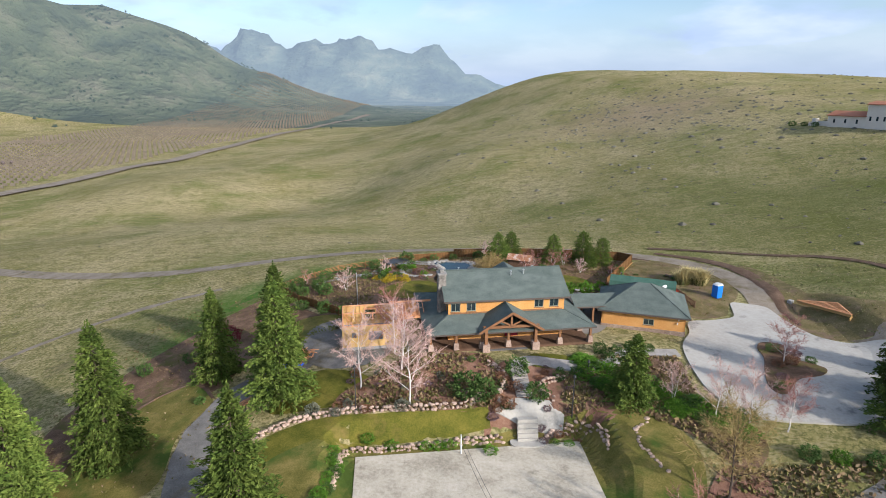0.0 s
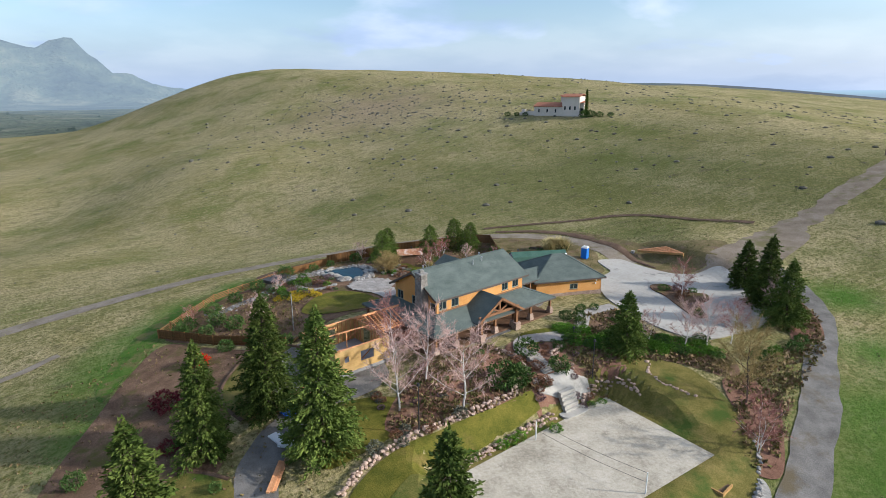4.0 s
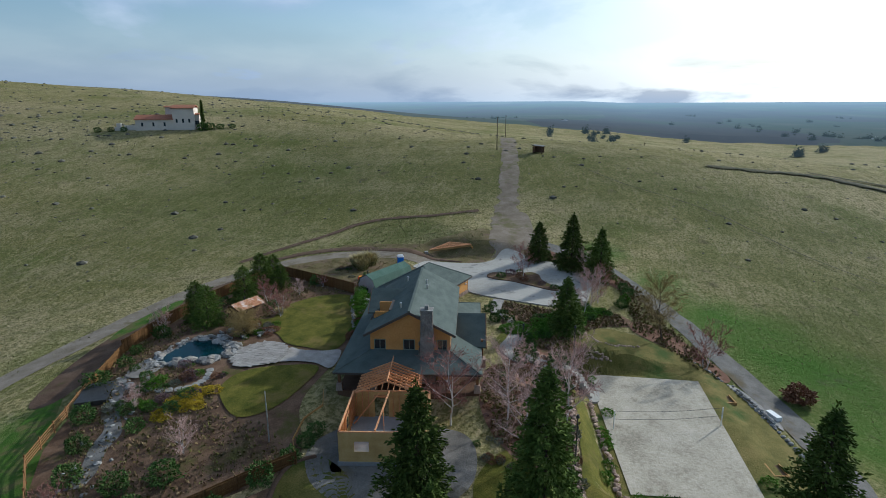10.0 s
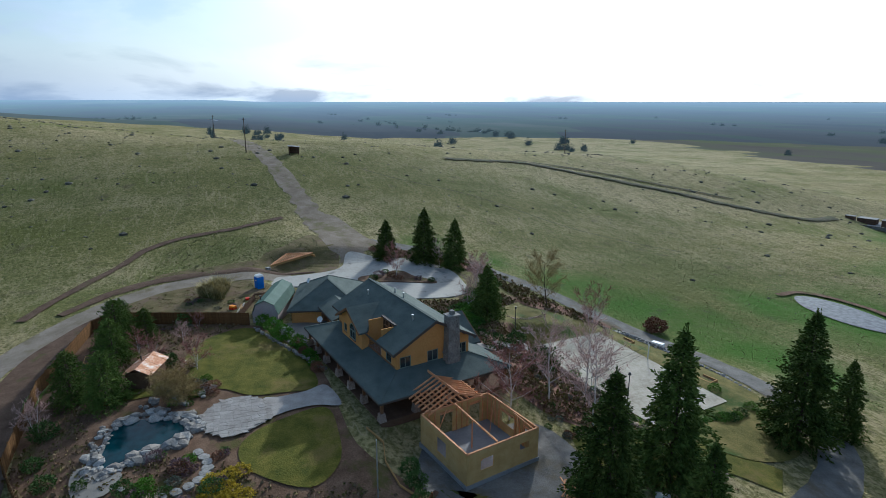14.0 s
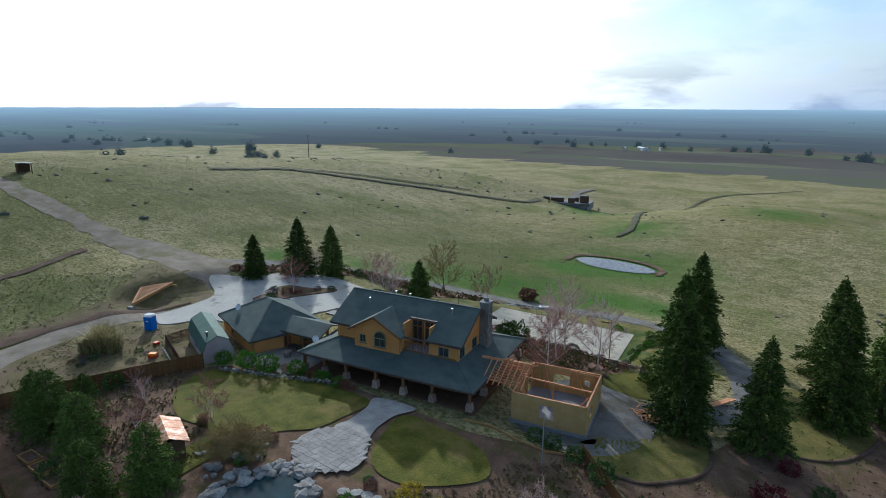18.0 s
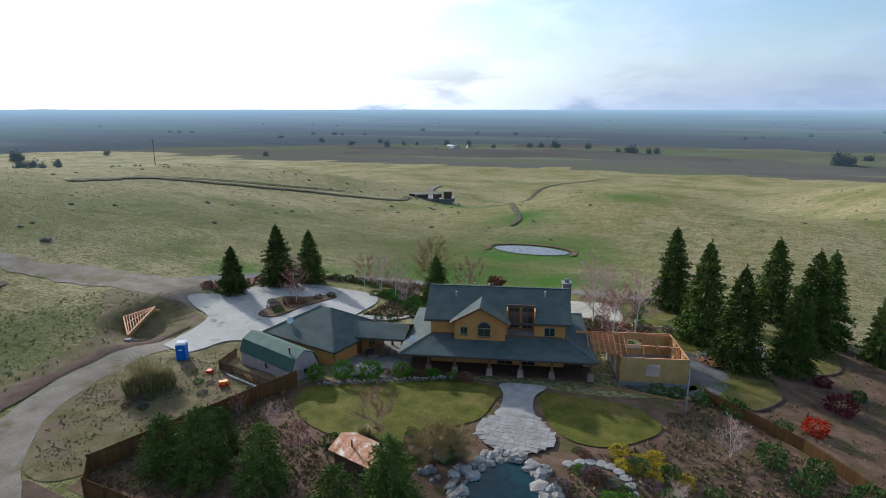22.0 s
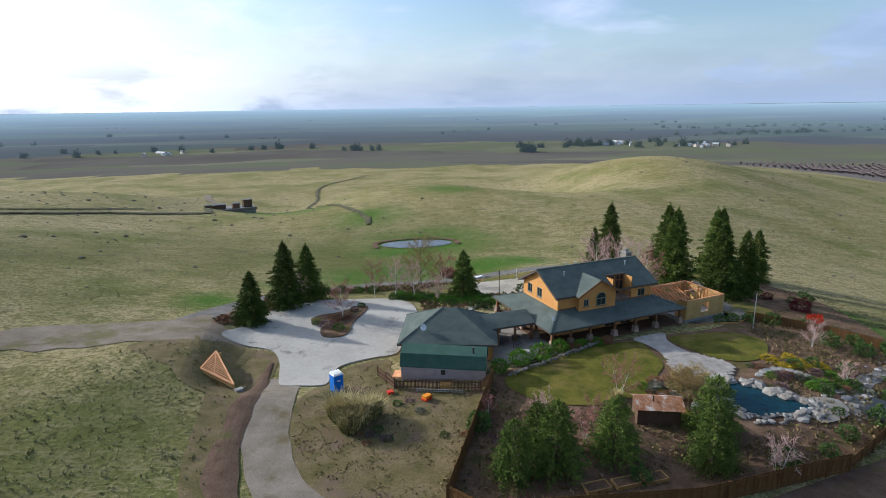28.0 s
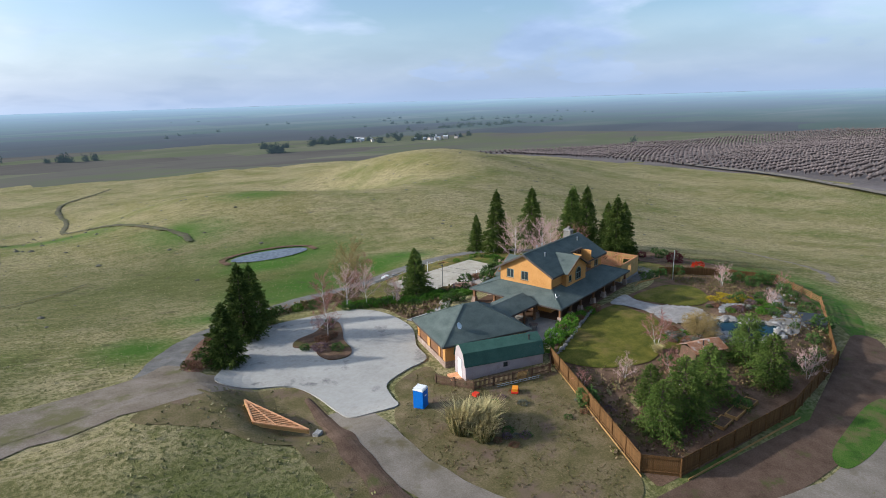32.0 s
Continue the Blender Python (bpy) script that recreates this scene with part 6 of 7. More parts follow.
def blades(seed, n, h, r, material, lean=0.5):
    rng = np.random.default_rng(seed)
    v, f = [], []
    for k in range(n):
        a, a2 = rng.uniform(0, 6.283, 2)
        p = np.array([math.cos(a), math.sin(a), 0]) * rng.uniform(0, r)
        d = np.array([math.cos(a2), math.sin(a2), 0]) * lean * rng.uniform(0.3, 1.2) * h + p * 0.5
        hh = h * rng.uniform(0.6, 1.1)
        w = np.array([-math.sin(a2), math.cos(a2), 0]) * 0.035
        i = len(v)
        m, t = p + d * 0.4 + np.array([0, 0, hh * 0.75]), p + d + np.array([0, 0, hh])
        v += [p - w, p + w, m + w, m - w, t]
        f += [(i, i + 1, i + 2, i + 3), (i + 3, i + 2, i + 4)]
    me = bpy.data.meshes.new("blades")
    me.from_pydata([tuple(map(float, q)) for q in v], [], f)
    me.materials.append(material)
    return me


STRAW, GREEN = blades(3, 620, 2.3, 1.0, M["straw"], 0.55), blades(4, 420, 1.5, 1.0, M["blade"], 0.7)
for k, (x, y, s) in enumerate([(40.4, 94.2, 1.15), (39.0, 95.2, 1.15), (37.6, 94.4, 0.95), (39.8, 96.4, 0.9)]):
    ob = thing("pampas_grass", "tall straw-topped clump of ornamental grass beside the track", "ornamental grass", stand(x, y, 70 * k, s), "pampas clumps")
    part("plumes", STRAW, None, ob, "straw-coloured plumes")
    part("leaves", GREEN, None, ob)
ob = thing("ornamental_grass", "small orange-brown grass tuft under a bare tree", "ornamental grass", stand(12.4, 97.2, 0, 0.45))
part("plumes", STRAW, None, ob)
part("leaves", GREEN, None, ob)


# ---- low growth ----
def inside(loop, x, y):
    c = False
    for a, b in zip(loop, loop[1:] + loop[:1]):
        if (a.y > y) != (b.y > y) and x < (b.x - a.x) * (y - a.y) / (b.y - a.y) + a.x:
            c = not c
    return c


def strew(outline, n, lo, hi, key, seed, name, label, category, clumps=0.5, lift=0.0, blades=3, hole=None):
    """Small plants strewn over an outline, thicker in some places."""
    rng = np.random.default_rng(seed)
    loop = [Vector(p) for p in outline]
    x0, x1 = min(p.x for p in loop), max(p.x for p in loop)
    y0, y1 = min(p.y for p in loop), max(p.y for p in loop)
    pts, sizes = [], []
    while len(pts) < n:
        x, y = rng.uniform(x0, x1), rng.uniform(y0, y1)
        if hole and inside(hole, x, y):
            continue
        if not inside(loop, x, y) or noise.noise((x * 0.35, y * 0.35, seed)) < rng.uniform(-1, 1) * (1 - clumps) - 0.15 * clumps:
            continue
        size = lo + (hi - lo) * rng.random() ** 2
        pts.append((x, y, ground(x, y) + lift + size * 0.25))
        sizes.append(size)
    me = leaf_mesh(pts, sizes, M[key], rng, blades, 0.0, np.tile([0, 0, 0.5], (n, 1)))
    return solo(name, me, None, label, category, kind="stuff")


strew([(24, 90.6), (33, 106.2), (31.5, 109), (-2.7, 111.2), (-14.2, 106.6), (-20.6, 100.8), (-31.5, 91.6), (-18, 78.6), (-14, 84), (-13.6, 89), (-9, 93), (-5.8, 96.5), (-6, 104), (3, 106), (7, 103), (9.5, 98), (16, 98.6), (22.6, 93.6)],
      6500, 0.1, 0.38, "weeds", 5, "garden_weeds", "straggling winter weeds and low cover on the garden soil", "weeds", 0.5, 0.03)
strew([(33.8, 84.6), (36, 80.8), (42, 87), (45, 91), (45.2, 97), (42, 105.6), (37.6, 109.4), (34, 108.4), (28, 97), (25.8, 92.2)], 3600, 0.08, 0.22, "weeds", 6, "yard_weeds", "patchy weeds in the yard beside the storage barn", "weeds", 0.6)
strew([(-14, 57), (-9, 62.8), (-4, 65), (3, 65), (5, 60), (4.2, 55.6), (-3, 54.9), (-9, 55)], 2600, 0.14, 0.5, "weeds", 7, "bed_plants", "low winter plants in the birch bed", "low plants", 0.6, 0.05)
strew([(11.2, 54.2), (12, 60), (15, 64.6), (21, 66.6), (27, 66.5), (26.6, 58), (30.6, 51), (27, 47), (23.5, 52), (18.5, 55.6)], 3200, 0.14, 0.55, "weeds", 8, "bed_plants", "low plants on the bank above the forecourt", "low plants", 0.5, 0.05)
strew([(16, 37.8), (21, 42.5), (25, 47.5), (29, 47), (42, 49), (56, 66), (58, 64.6), (51, 51), (42, 45), (28, 41.2), (18, 36.4)], 2600, 0.14, 0.6, "weeds", 9, "bed_plants", "low plants and dead stalks along the gravel drive", "low plants", 0.5, 0.05)
strew([(49.6, 73.8), (50.2, 84), (52, 106), (66, 104), (74, 96), (66, 78), (56, 71.6)], 1000, 0.12, 0.34, "tussock", 10, "weedy_bank", "weedy tussocks on the scraped ground beside the track", "weeds", 0.3)
strew([(-32, 70), (-22, 78), (-34, 92), (-48, 84), (-50, 60), (-40, 46), (-28, 42), (-22, 52), (-23, 64)], 1800, 0.1, 0.34, "weeds", 11, "slope_growth", "rough grass and weeds on the shaded slope", "weeds", 0.4)
strew([(-120, -40), (-60, -60), (40, -50), (120, -10), (170, 60), (150, 150), (60, 190), (-40, 190), (-110, 130)], 48000, 0.08, 0.26, "tussock", 12, "pasture_tussocks", "fine straw and green tussocks over the pasture", "grass", 0.25, 0.0, 2,
      [Vector(p) for p in ((-52, 92), (-52, 40), (-28, 24), (-10, 20), (14, 26), (34, 34), (56, 48), (64, 66), (90, 68), (140, 76), (140, 86), (66, 82), (60, 100), (44, 120), (0, 122), (-34, 124))])


# ---- rocks and stonework ----
def rock_mesh(seed, material):
    rng = np.random.default_rng(seed)
    bm = bmesh.new()
    bmesh.ops.create_icosphere(bm, subdivisions=1, radius=1.0)
    for v in bm.verts:
        v.co = Vector(v.co) * float(rng.uniform(0.78, 1.12))
        v.co.z *= 0.8
    return mesh_of(bm, material)


ROCKS = {key: [rock_mesh(100 + 7 * j + i, M[key]) for i in range(4)] for j, key in enumerate(("pink_stone", "pale_rock", "stone", "boulder"))}
rng = random.Random(17)


def rock(parent, key, x, y, z, r, name="stone"):
    ob = new(name, ROCKS[key][rng.randrange(4)])
    ob.parent = parent
    ob.matrix_basis = pose(x, y, z, rng.uniform(-20, 20), rng.uniform(-20, 20), rng.uniform(0, 360)) @ Matrix.Diagonal((r * rng.uniform(0.8, 1.3), r * rng.uniform(0.8, 1.2), r * rng.uniform(0.7, 1.0), 1))
    return ob


def stone_wall(line, label, step=0.42, r=0.25, rows=2, key="pink_stone"):
    ob = thing("retaining_wall", label, "stone wall")
    pts = smooth_line(line, 14)
    at = 0.0
    for a, b in zip(pts[:-1], pts[1:]):
        d = (b - a).length
        while at < d:
            p = a.lerp(b, at / d)
            for k in range(rows):
                s = r * rng.uniform(0.75, 1.25)
                x, y = p.x + rng.uniform(-0.18, 0.18), p.y + rng.uniform(-0.14, 0.14) + 0.2 * k
                rock(ob, key, x, y, ground(x, y) + 0.1 + 0.32 * k, s)
            at += step * rng.uniform(0.85, 1.2)
        at -= d
    return ob


stone_wall([(-11.7, 44.6), (-11.6, 50.2), (-8, 51.0), (-4, 51.8), (0, 52.6), (4.6, 53.3)], "pinkish dry-stone wall above the sand court")
stone_wall([(9.2, 53.9), (12.8, 54.9), (14.8, 53.6), (15.2, 50.8)], "pinkish dry-stone wall at the corner of the sand court")
stone_wall([(-21, 51.0), (-17.5, 53.2), (-13.4, 54.4), (-9.4, 54.8), (-5, 55.0), (0.4, 55.6), (2.8, 57.2)], "long pinkish stone wall under the birch bed")
stone_wall([(4.4, 57.2), (4.9, 59), (5.2, 61), (3.4, 62.8)], "stone edging beside the garden steps")
stone_wall([(10.2, 57.0), (9.2, 58.4), (9.7, 60), (12.6, 61)], "stone edging beside the garden steps")
stone_wall([(19.6, 47.2), (18.4, 49.8), (18.3, 52.4), (20, 54.2)], "low stone edging round a planted bed", rows=1)
stone_wall([(6.6, 83.0), (10, 84.6), (13.6, 86.2), (17.6, 88.0), (21.6, 89.6)], "stone wall along the rear terrace", rows=2, key="stone")
stone_wall([(-7, 32.6), (1, 32.3), (7, 33.4), (13, 35.3), (17.6, 37.8), (20.4, 40.6)], "pale rock edging between lawn and gravel drive", step=0.7, r=0.3, rows=1, key="pale_rock")
solo("rubble", patch([(6.5, 32.4), (8.6, 33.6), (12.0, 34.8), (15.6, 36.4), (14.6, 34.6), (10, 32.6)], 0.12), M["pale_rock"], "strip of pale broken rock beside the gravel drive", "rubble", kind="structure")
stone_wall([(7.4, 33.0), (11, 34.0), (15, 35.6)], "loose pale rocks beside the gravel drive", step=0.35, r=0.26, rows=2, key="pale_rock")

# steps and landing from the court up to the house
steps = thing("garden_steps", "pale stone steps and landings climbing from the sand court", "steps")
for outline, z in (([(3.8, 55.2), (4.2, 57.0), (7.0, 57.0), (9.8, 56.8), (11.4, 55.6), (11.0, 54.2), (7.4, 54.4)], 0.2),):
    part("landing", patch(outline, z, skirt=0.6, round_off=False), M["concrete"], steps)
part("landing", patch([(5.8, 52.4), (5.7, 53.8), (8.7, 54.0), (8.9, 52.6)], -4.75, flat=0.0, skirt=0.5), M["concrete"], steps)
for k in range(5):
    part("step", one_box(-1.1, 1.1, 0, 0.5, -0.5, 0.0, m=pose(7.3, 53.3 + 0.26 * k, -4.5 + 0.42 * k, 0, 0, 6)), M["concrete"], steps)
for k in range(9):
    part("step", one_box(-0.9, 0.9, 0, 0.75, -0.6, 0.0, m=pose(7.3 - 0.05 * k, 57.0 + 0.42 * k, -1.95 + 0.17 * k, 0, 0, 8)), M["flagstone"], steps)
solo("path", ribbon([(7.0, 60.8), (6.6, 62.5), (8.4, 63.8), (12, 63.4), (15.6, 63.2), (18.6, 64.6), (22, 67.2), (27.6, 67.6)], 1.7, 0.2, wobble=0.05, skirt=0.2), M["flagstone"], "pale curving flagstone path to the forecourt", "path", kind="structure")
solo("lawn", patch([(8.6, 62.9), (12, 62.6), (15, 62.6), (15.4, 64.2), (11.8, 65.4), (8.6, 65.2)], 0.14), M["lawn"], "small half-round lawn at the front porch", "lawn", kind="structure")

# rear path and flagstone terrace
solo("path", patch([(-2.0, 82.6), (2.6, 83.4), (2.0, 85.6), (1.7, 88.2), (1.8, 90), (-1.9, 90), (-1.4, 87.4), (-1.3, 85)], 0.17), M["flagstone"], "pale flagstone path from the rear porch", "path", kind="structure")
TERR = [(1.4, 89.8), (3.0, 91.9), (2.6, 94.2), (0.4, 95.8), (-2.4, 95.5), (-4.2, 93.4), (-3.6, 91.2), (-1.8, 89.4)]
terrace = solo("terrace", patch(TERR, 0.2), M["paving"], "flagstone terrace between lawn and pool", "terrace", kind="structure")


def flags(parent, outline, z, cell=0.85, seed=3):
    """Irregular flagstones with open joints: a jittered lattice, each stone pulled in from its neighbours."""
    rr = random.Random(seed)
    loop = smooth_loop(outline)

    def inside(p):
        c = False
        for a, b in zip(loop, loop[1:] + loop[:1]):
            if (a.y > p.y) != (b.y > p.y) and p.x < (b.x - a.x) * (p.y - a.y) / (b.y - a.y) + a.x:
                c = not c
        return c
    x0, x1 = min(p.x for p in loop), max(p.x for p in loop)
    y0, y1 = min(p.y for p in loop), max(p.y for p in loop)
    nx, ny = int((x1 - x0) / cell) + 2, int((y1 - y0) / cell) + 2
    g = [[Vector((x0 + (i + rr.uniform(-0.32, 0.32)) * cell, y0 + (j + rr.uniform(-0.32, 0.32)) * cell)) for i in range(nx)] for j in range(ny)]
    for j in range(ny - 1):
        for i in range(nx - 1):
            q = [g[j][i], g[j][i + 1], g[j + 1][i + 1], g[j + 1][i]]
            c = sum(q, Vector((0, 0))) / 4
            if inside(c):
                ps = [c + (p - c) * 0.955 for p in q]
                part("flagstone", one_sheet([(p.x, p.y, z + 0.045 + rr.uniform(0, 0.02)) for p in ps], 0.04), M["flagstone"], parent)


flags(terrace, TERR, -0.1, 0.6)
stones = thing("stepping_stones", "arc of pale round stepping stones through the rock garden", "stepping stones")
for k in range(13):
    a = -0.1 + k * 0.19
    x, y = -6.2 - 4.4 * math.sin(a) * 1.1, 95.6 + 5.6 * (1 - math.cos(a)) - 2.0 * math.sin(a * 1.3)
    bm = bmesh.new()
    n = 9
    sheet(bm, [(0.55 * rng.uniform(0.85, 1.1) * math.cos(6.283 * i / n), 0.45 * rng.uniform(0.85, 1.1) * math.sin(6.283 * i / n), 0.1) for i in range(n)], 0.15)
    part("stepping_stone", bm, M["pale_rock"], stones, m=pose(x, y, ground(x, y) + 0.06, 0, 0, rng.uniform(0, 90)))

# swimming pool among boulders
POOL = [(0.2, 97.4), (-1.4, 96.9), (-2.9, 97.7), (-3.7, 99.4), (-4.7, 101.2), (-5.9, 102.8), (-4.6, 103.7), (-2.2, 103.6), (0.4, 103.5), (1.8, 102.2), (1.5, 100.2), (0.9, 98.7)]
solo("water", patch(POOL, -0.18, flat=0.0), M["pool_water"], "turquoise water of a free-form rock pool", "pool water", kind="structure")
solo("pool_edge", patch([(-1.1 + (p[0] + 1.1) * 1.12, 100.5 + (p[1] - 100.5) * 1.12) for p in POOL], -0.22, flat=0.0), M["paving"], "pale pool shell edge", "pool edge", kind="structure")
pool = thing("pool_boulders", "pale boulders piled round the pool edge", "boulders")
loop = smooth_loop(POOL, 8)
for k, p in enumerate(loop):
    for j in range(3):
        if rng.random() < 0.4:
            continue
        r = rng.uniform(0.16, 0.36) * (2.1 if rng.random() < 0.3 else 1.0) * (1.25 if p.x < -1 and p.y < 103 else 1.0)
        c = Vector((-1.0, 100.6))
        q = p + (p - c).normalized() * (0.1 + j * 0.5 + rng.uniform(-0.25, 0.35))
        rock(pool, "pale_rock" if (k + j) % 3 == 0 else "stone", q.x, q.y, ground(q.x, q.y) + 0.12 + (0.3 if j == 0 and p.x > 2 else 0), r, "boulder")
for k in range(40):
    a = rng.uniform(0, 6.283)
    rock(pool, "pale_rock" if k % 2 else "stone", 5.6 + 3.4 * math.cos(a) * rng.random(), 98.2 + 3.6 * math.sin(a) * rng.random(), -0.15, rng.uniform(0.25, 0.6), "boulder")
solo("pool_deck", patch([(-4.6, 105.6), (-8.4, 105.0), (-9.4, 102.6), (-7.0, 101.6), (-5.4, 103.4)], 0.16), M["paving"], "pale stone deck beside the pool", "pool deck", kind="structure")
solo("stream", ribbon([(-9, 105), (-13, 102.4), (-17, 99), (-21, 97), (-25, 95.4)], 1.7, 0.08, wobble=0.7), M["gravel"], "dry stream bed of pale gravel across the garden", "stream bed", kind="structure")
for k in range(46):
    t = rng.random()
    x, y = -8 - 16 * t + rng.uniform(-2, 2), 104.5 - 9 * t + rng.uniform(-2, 2)
    rock(pool, "pale_rock", x, y, ground(x, y) + 0.06, rng.uniform(0.12, 0.36), "boulder")

# stock pond with its dark bank
solo("water", patch([(25.4, -16.0), (20.4, -12.4), (12.4, -11.6), (6.2, -13.6), (5.0, -16.8), (10, -20), (18, -20.8), (24, -19.2)], -9.75, flat=0.0), M["pond_water"], "still grey water of a stock pond", "pond water", kind="structure")
solo("bank", ribbon([(27.4, -13.6), (26.6, -20), (19, -23.2), (10, -22.4), (3.8, -18.4), (3.4, -13)], 1.6, 0.25, wobble=0.3), M["soil"], "dark muddy bank round the stock pond", "pond bank", kind="structure")

# field boulders and scrub on the hills
me = bpy.data.meshes.new("field_rocks")
verts, faces = [], []
base = [Vector(v.co) for v in ROCKS["boulder"][0].vertices]
tris = [tuple(p.vertices) for p in ROCKS["boulder"][0].polygons]


def scatter(n, cx, cy, sx, sy, lo, hi):
    for k in range(n):
        x, y = rng.gauss(cx, sx), rng.gauss(cy, sy)
        if math.hypot(x - 5, y - 75) < 75:
            continue
        r = lo * (hi / lo) ** (rng.random() ** 2.2)
        a = rng.uniform(0, 6.283)
        c, s = math.cos(a), math.sin(a)
        i = len(verts)
        z = land(x, y)
        verts.extend((x + r * (v.x * c - v.y * s), y + r * (v.x * s + v.y * c), z + r * v.z * 0.7) for v in base)
        faces.extend(tuple(i + j for j in t) for t in tris)


scatter(1500, 105, 335, 45, 60, 0.25, 1.5)
scatter(900, 180, 260, 90, 90, 0.25, 1.3)
scatter(900, 230, 120, 100, 80, 0.25, 1.2)
scatter(500, 60, 240, 90, 90, 0.15, 0.6)
scatter(700, 170, -80, 80, 70, 0.25, 1.1)
scatter(500, 60, -150, 90, 60, 0.2, 0.9)
scatter(500, -150, -150, 60, 70, 0.2, 0.9)
scatter(120, -60, 40, 80, 70, 0.12, 0.4)
scatter(60, -110, 60, 40, 60, 0.2, 0.7)
me.from_pydata(verts, [], faces)
me.materials.append(M["boulder"])
solo("field_rocks", me, None, "scattered dark rocks and tussocks over the grazed hills", "rocks", kind="stuff")


# ---- fences ----
def fence_run(points, label, high=1.8, key="fence", boards=True, budget=0, gap=0.0, width=0.15, rails=2):
    ob = thing("fence", label, "fence")
    rest = bmesh.new()
    made = 0
    for (x0, y0), (x1, y1) in zip(points[:-1], points[1:]):
        a, b = Vector((x0, y0)), Vector((x1, y1))
        d = b - a
        n = max(1, round(d.length / 2.4))
        turn = math.degrees(math.atan2(d.y, d.x))
        for k in range(n + 1):
            p = a.lerp(b, k / n)
            part("post", one_box(-0.06, 0.06, -0.06, 0.06, -0.3, high + 0.05), M[key], ob, m=pose(p.x, p.y, ground(p.x, p.y), 0, 0, turn))
        for k in range(n):
            p, q = a.lerp(b, k / n), a.lerp(b, (k + 1) / n)
            for z in [0.35 + (high - 0.55) * i / (rails - 1) for i in range(rails)]:
                part("rail", one_beam((p.x, p.y, ground(p.x, p.y) + z), (q.x, q.y, ground(q.x, q.y) + z), 0.05, 0.1), M[key], ob)
        if boards:
            m = int(d.length / (width + gap))
            me = None
            for k in range(m):
                p = a.lerp(b, (k + 0.5) / m)
                z = ground(p.x, p.y)
                if made < budget:
                    if me is None:
                        me = mesh_of(one_box(-width / 2 + 0.004, width / 2 - 0.004, 0.035, 0.06, 0.05, high), M[key])
                    part("board", me, None, ob, m=pose(p.x, p.y, z + rng.uniform(-0.02, 0.02), 0, 0, turn))
                    made += 1
                else:
                    box(rest, -width / 2 + 0.004, width / 2 - 0.004, 0.035, 0.06, 0.05, high + rng.uniform(-0.02, 0.02), pose(p.x, p.y, z, 0, 0, turn))
    if len(rest.verts):
        part("boarding", rest, M[key], ob, kind="stuff")
    else:
        rest.free()
    return ob


fence_run([(23.7, 90.4), (32.8, 108.2), (30.6, 110.6), (13.3, 112.6), (-1.8, 111.4)], "tall brown board fence enclosing the back garden", budget=280)
fence_run([(-1.8, 111.4), (-11.4, 107.2)], "brown board fence along the garden slope", 1.3, budget=80)
fence_run([(-11.4, 107.2), (-23.4, 102.2), (-32.0, 92.6)], "open four-rail timber fence down the garden slope", 1.3, "fence_rail", False, rails=4)
fence_run([(-32.0, 92.6), (-26, 85.0), (-18.2, 78.6)], "brown board fence stepping down the garden slope", 1.35, budget=160)
edging = thing("garden_edging", "low weathered timber edging along the rear lawn", "timber edging")
for a, b in zip(((-18.2, 78.6), (-15.4, 80.4), (-12.4, 80.8), (-9.4, 80.2)), ((-15.4, 80.4), (-12.4, 80.8), (-9.4, 80.2), (-7.0, 81.2))):
    part("board", one_beam((*a, ground(*a) + 0.12), (*b, ground(*b) + 0.12), 0.06, 0.26), M["fence_pale"], edging)
fence_run([(36.0, 84.4), (34.6, 89.2), (25.6, 92.0), (23.7, 90.4)], "low dark picket fence beside the storage barn", 1.15, "fence_dark", True, 140, 0.06, 0.09)
base_board = thing("retaining_board", "pale timber kick board under the fence", "timber edging")
for a, b in (((24.0, 90.9), (33.2, 108.6)), ((30.4, 111.2), (13.3, 113.2))):
    n = 12
    for k in range(n):
        p, q = Vector(a).lerp(Vector(b), k / n), Vector(a).lerp(Vector(b), (k + 1) / n)
        part("board", one_beam((p.x, p.y, ground(p.x, p.y) + 0.08), (q.x, q.y, ground(q.x, q.y) + 0.08), 0.05, 0.22), M["fence_pale"], base_board)

# ---- loose things ----
loo = thing("portable_toilet", "blue plastic portable toilet with a white roof", "portable toilet", stand(40.8, 88.1, 25))
part("cabin", one_box(-0.55, 0.55, -0.55, 0.55, 0.0, 2.05), M["loo_blue"], loo)
bm = bmesh.new()
sheet(bm, [(-0.58, -0.58, 2.12), (0.58, -0.58, 2.12), (0.58, 0.58, 2.12), (-0.58, 0.58, 2.12)], 0.1)
for k in range(4):
    box(bm, -0.45 + 0.27 * k, -0.33 + 0.27 * k, -0.5, 0.5, 2.12, 2.3)
part("roof", bm, M["white"], loo, "translucent white roof")
part("door", one_box(-0.45, 0.45, 0.552, 0.59, 0.12, 1.95), M["loo_blue"], loo)
part("sign", one_box(-0.2, 0.2, 0.592, 0.60, 1.35, 1.5), M["white"], loo)
part("skid", one_box(-0.6, 0.6, -0.6, 0.6, -0.1, 0.0), M["metal"], loo)

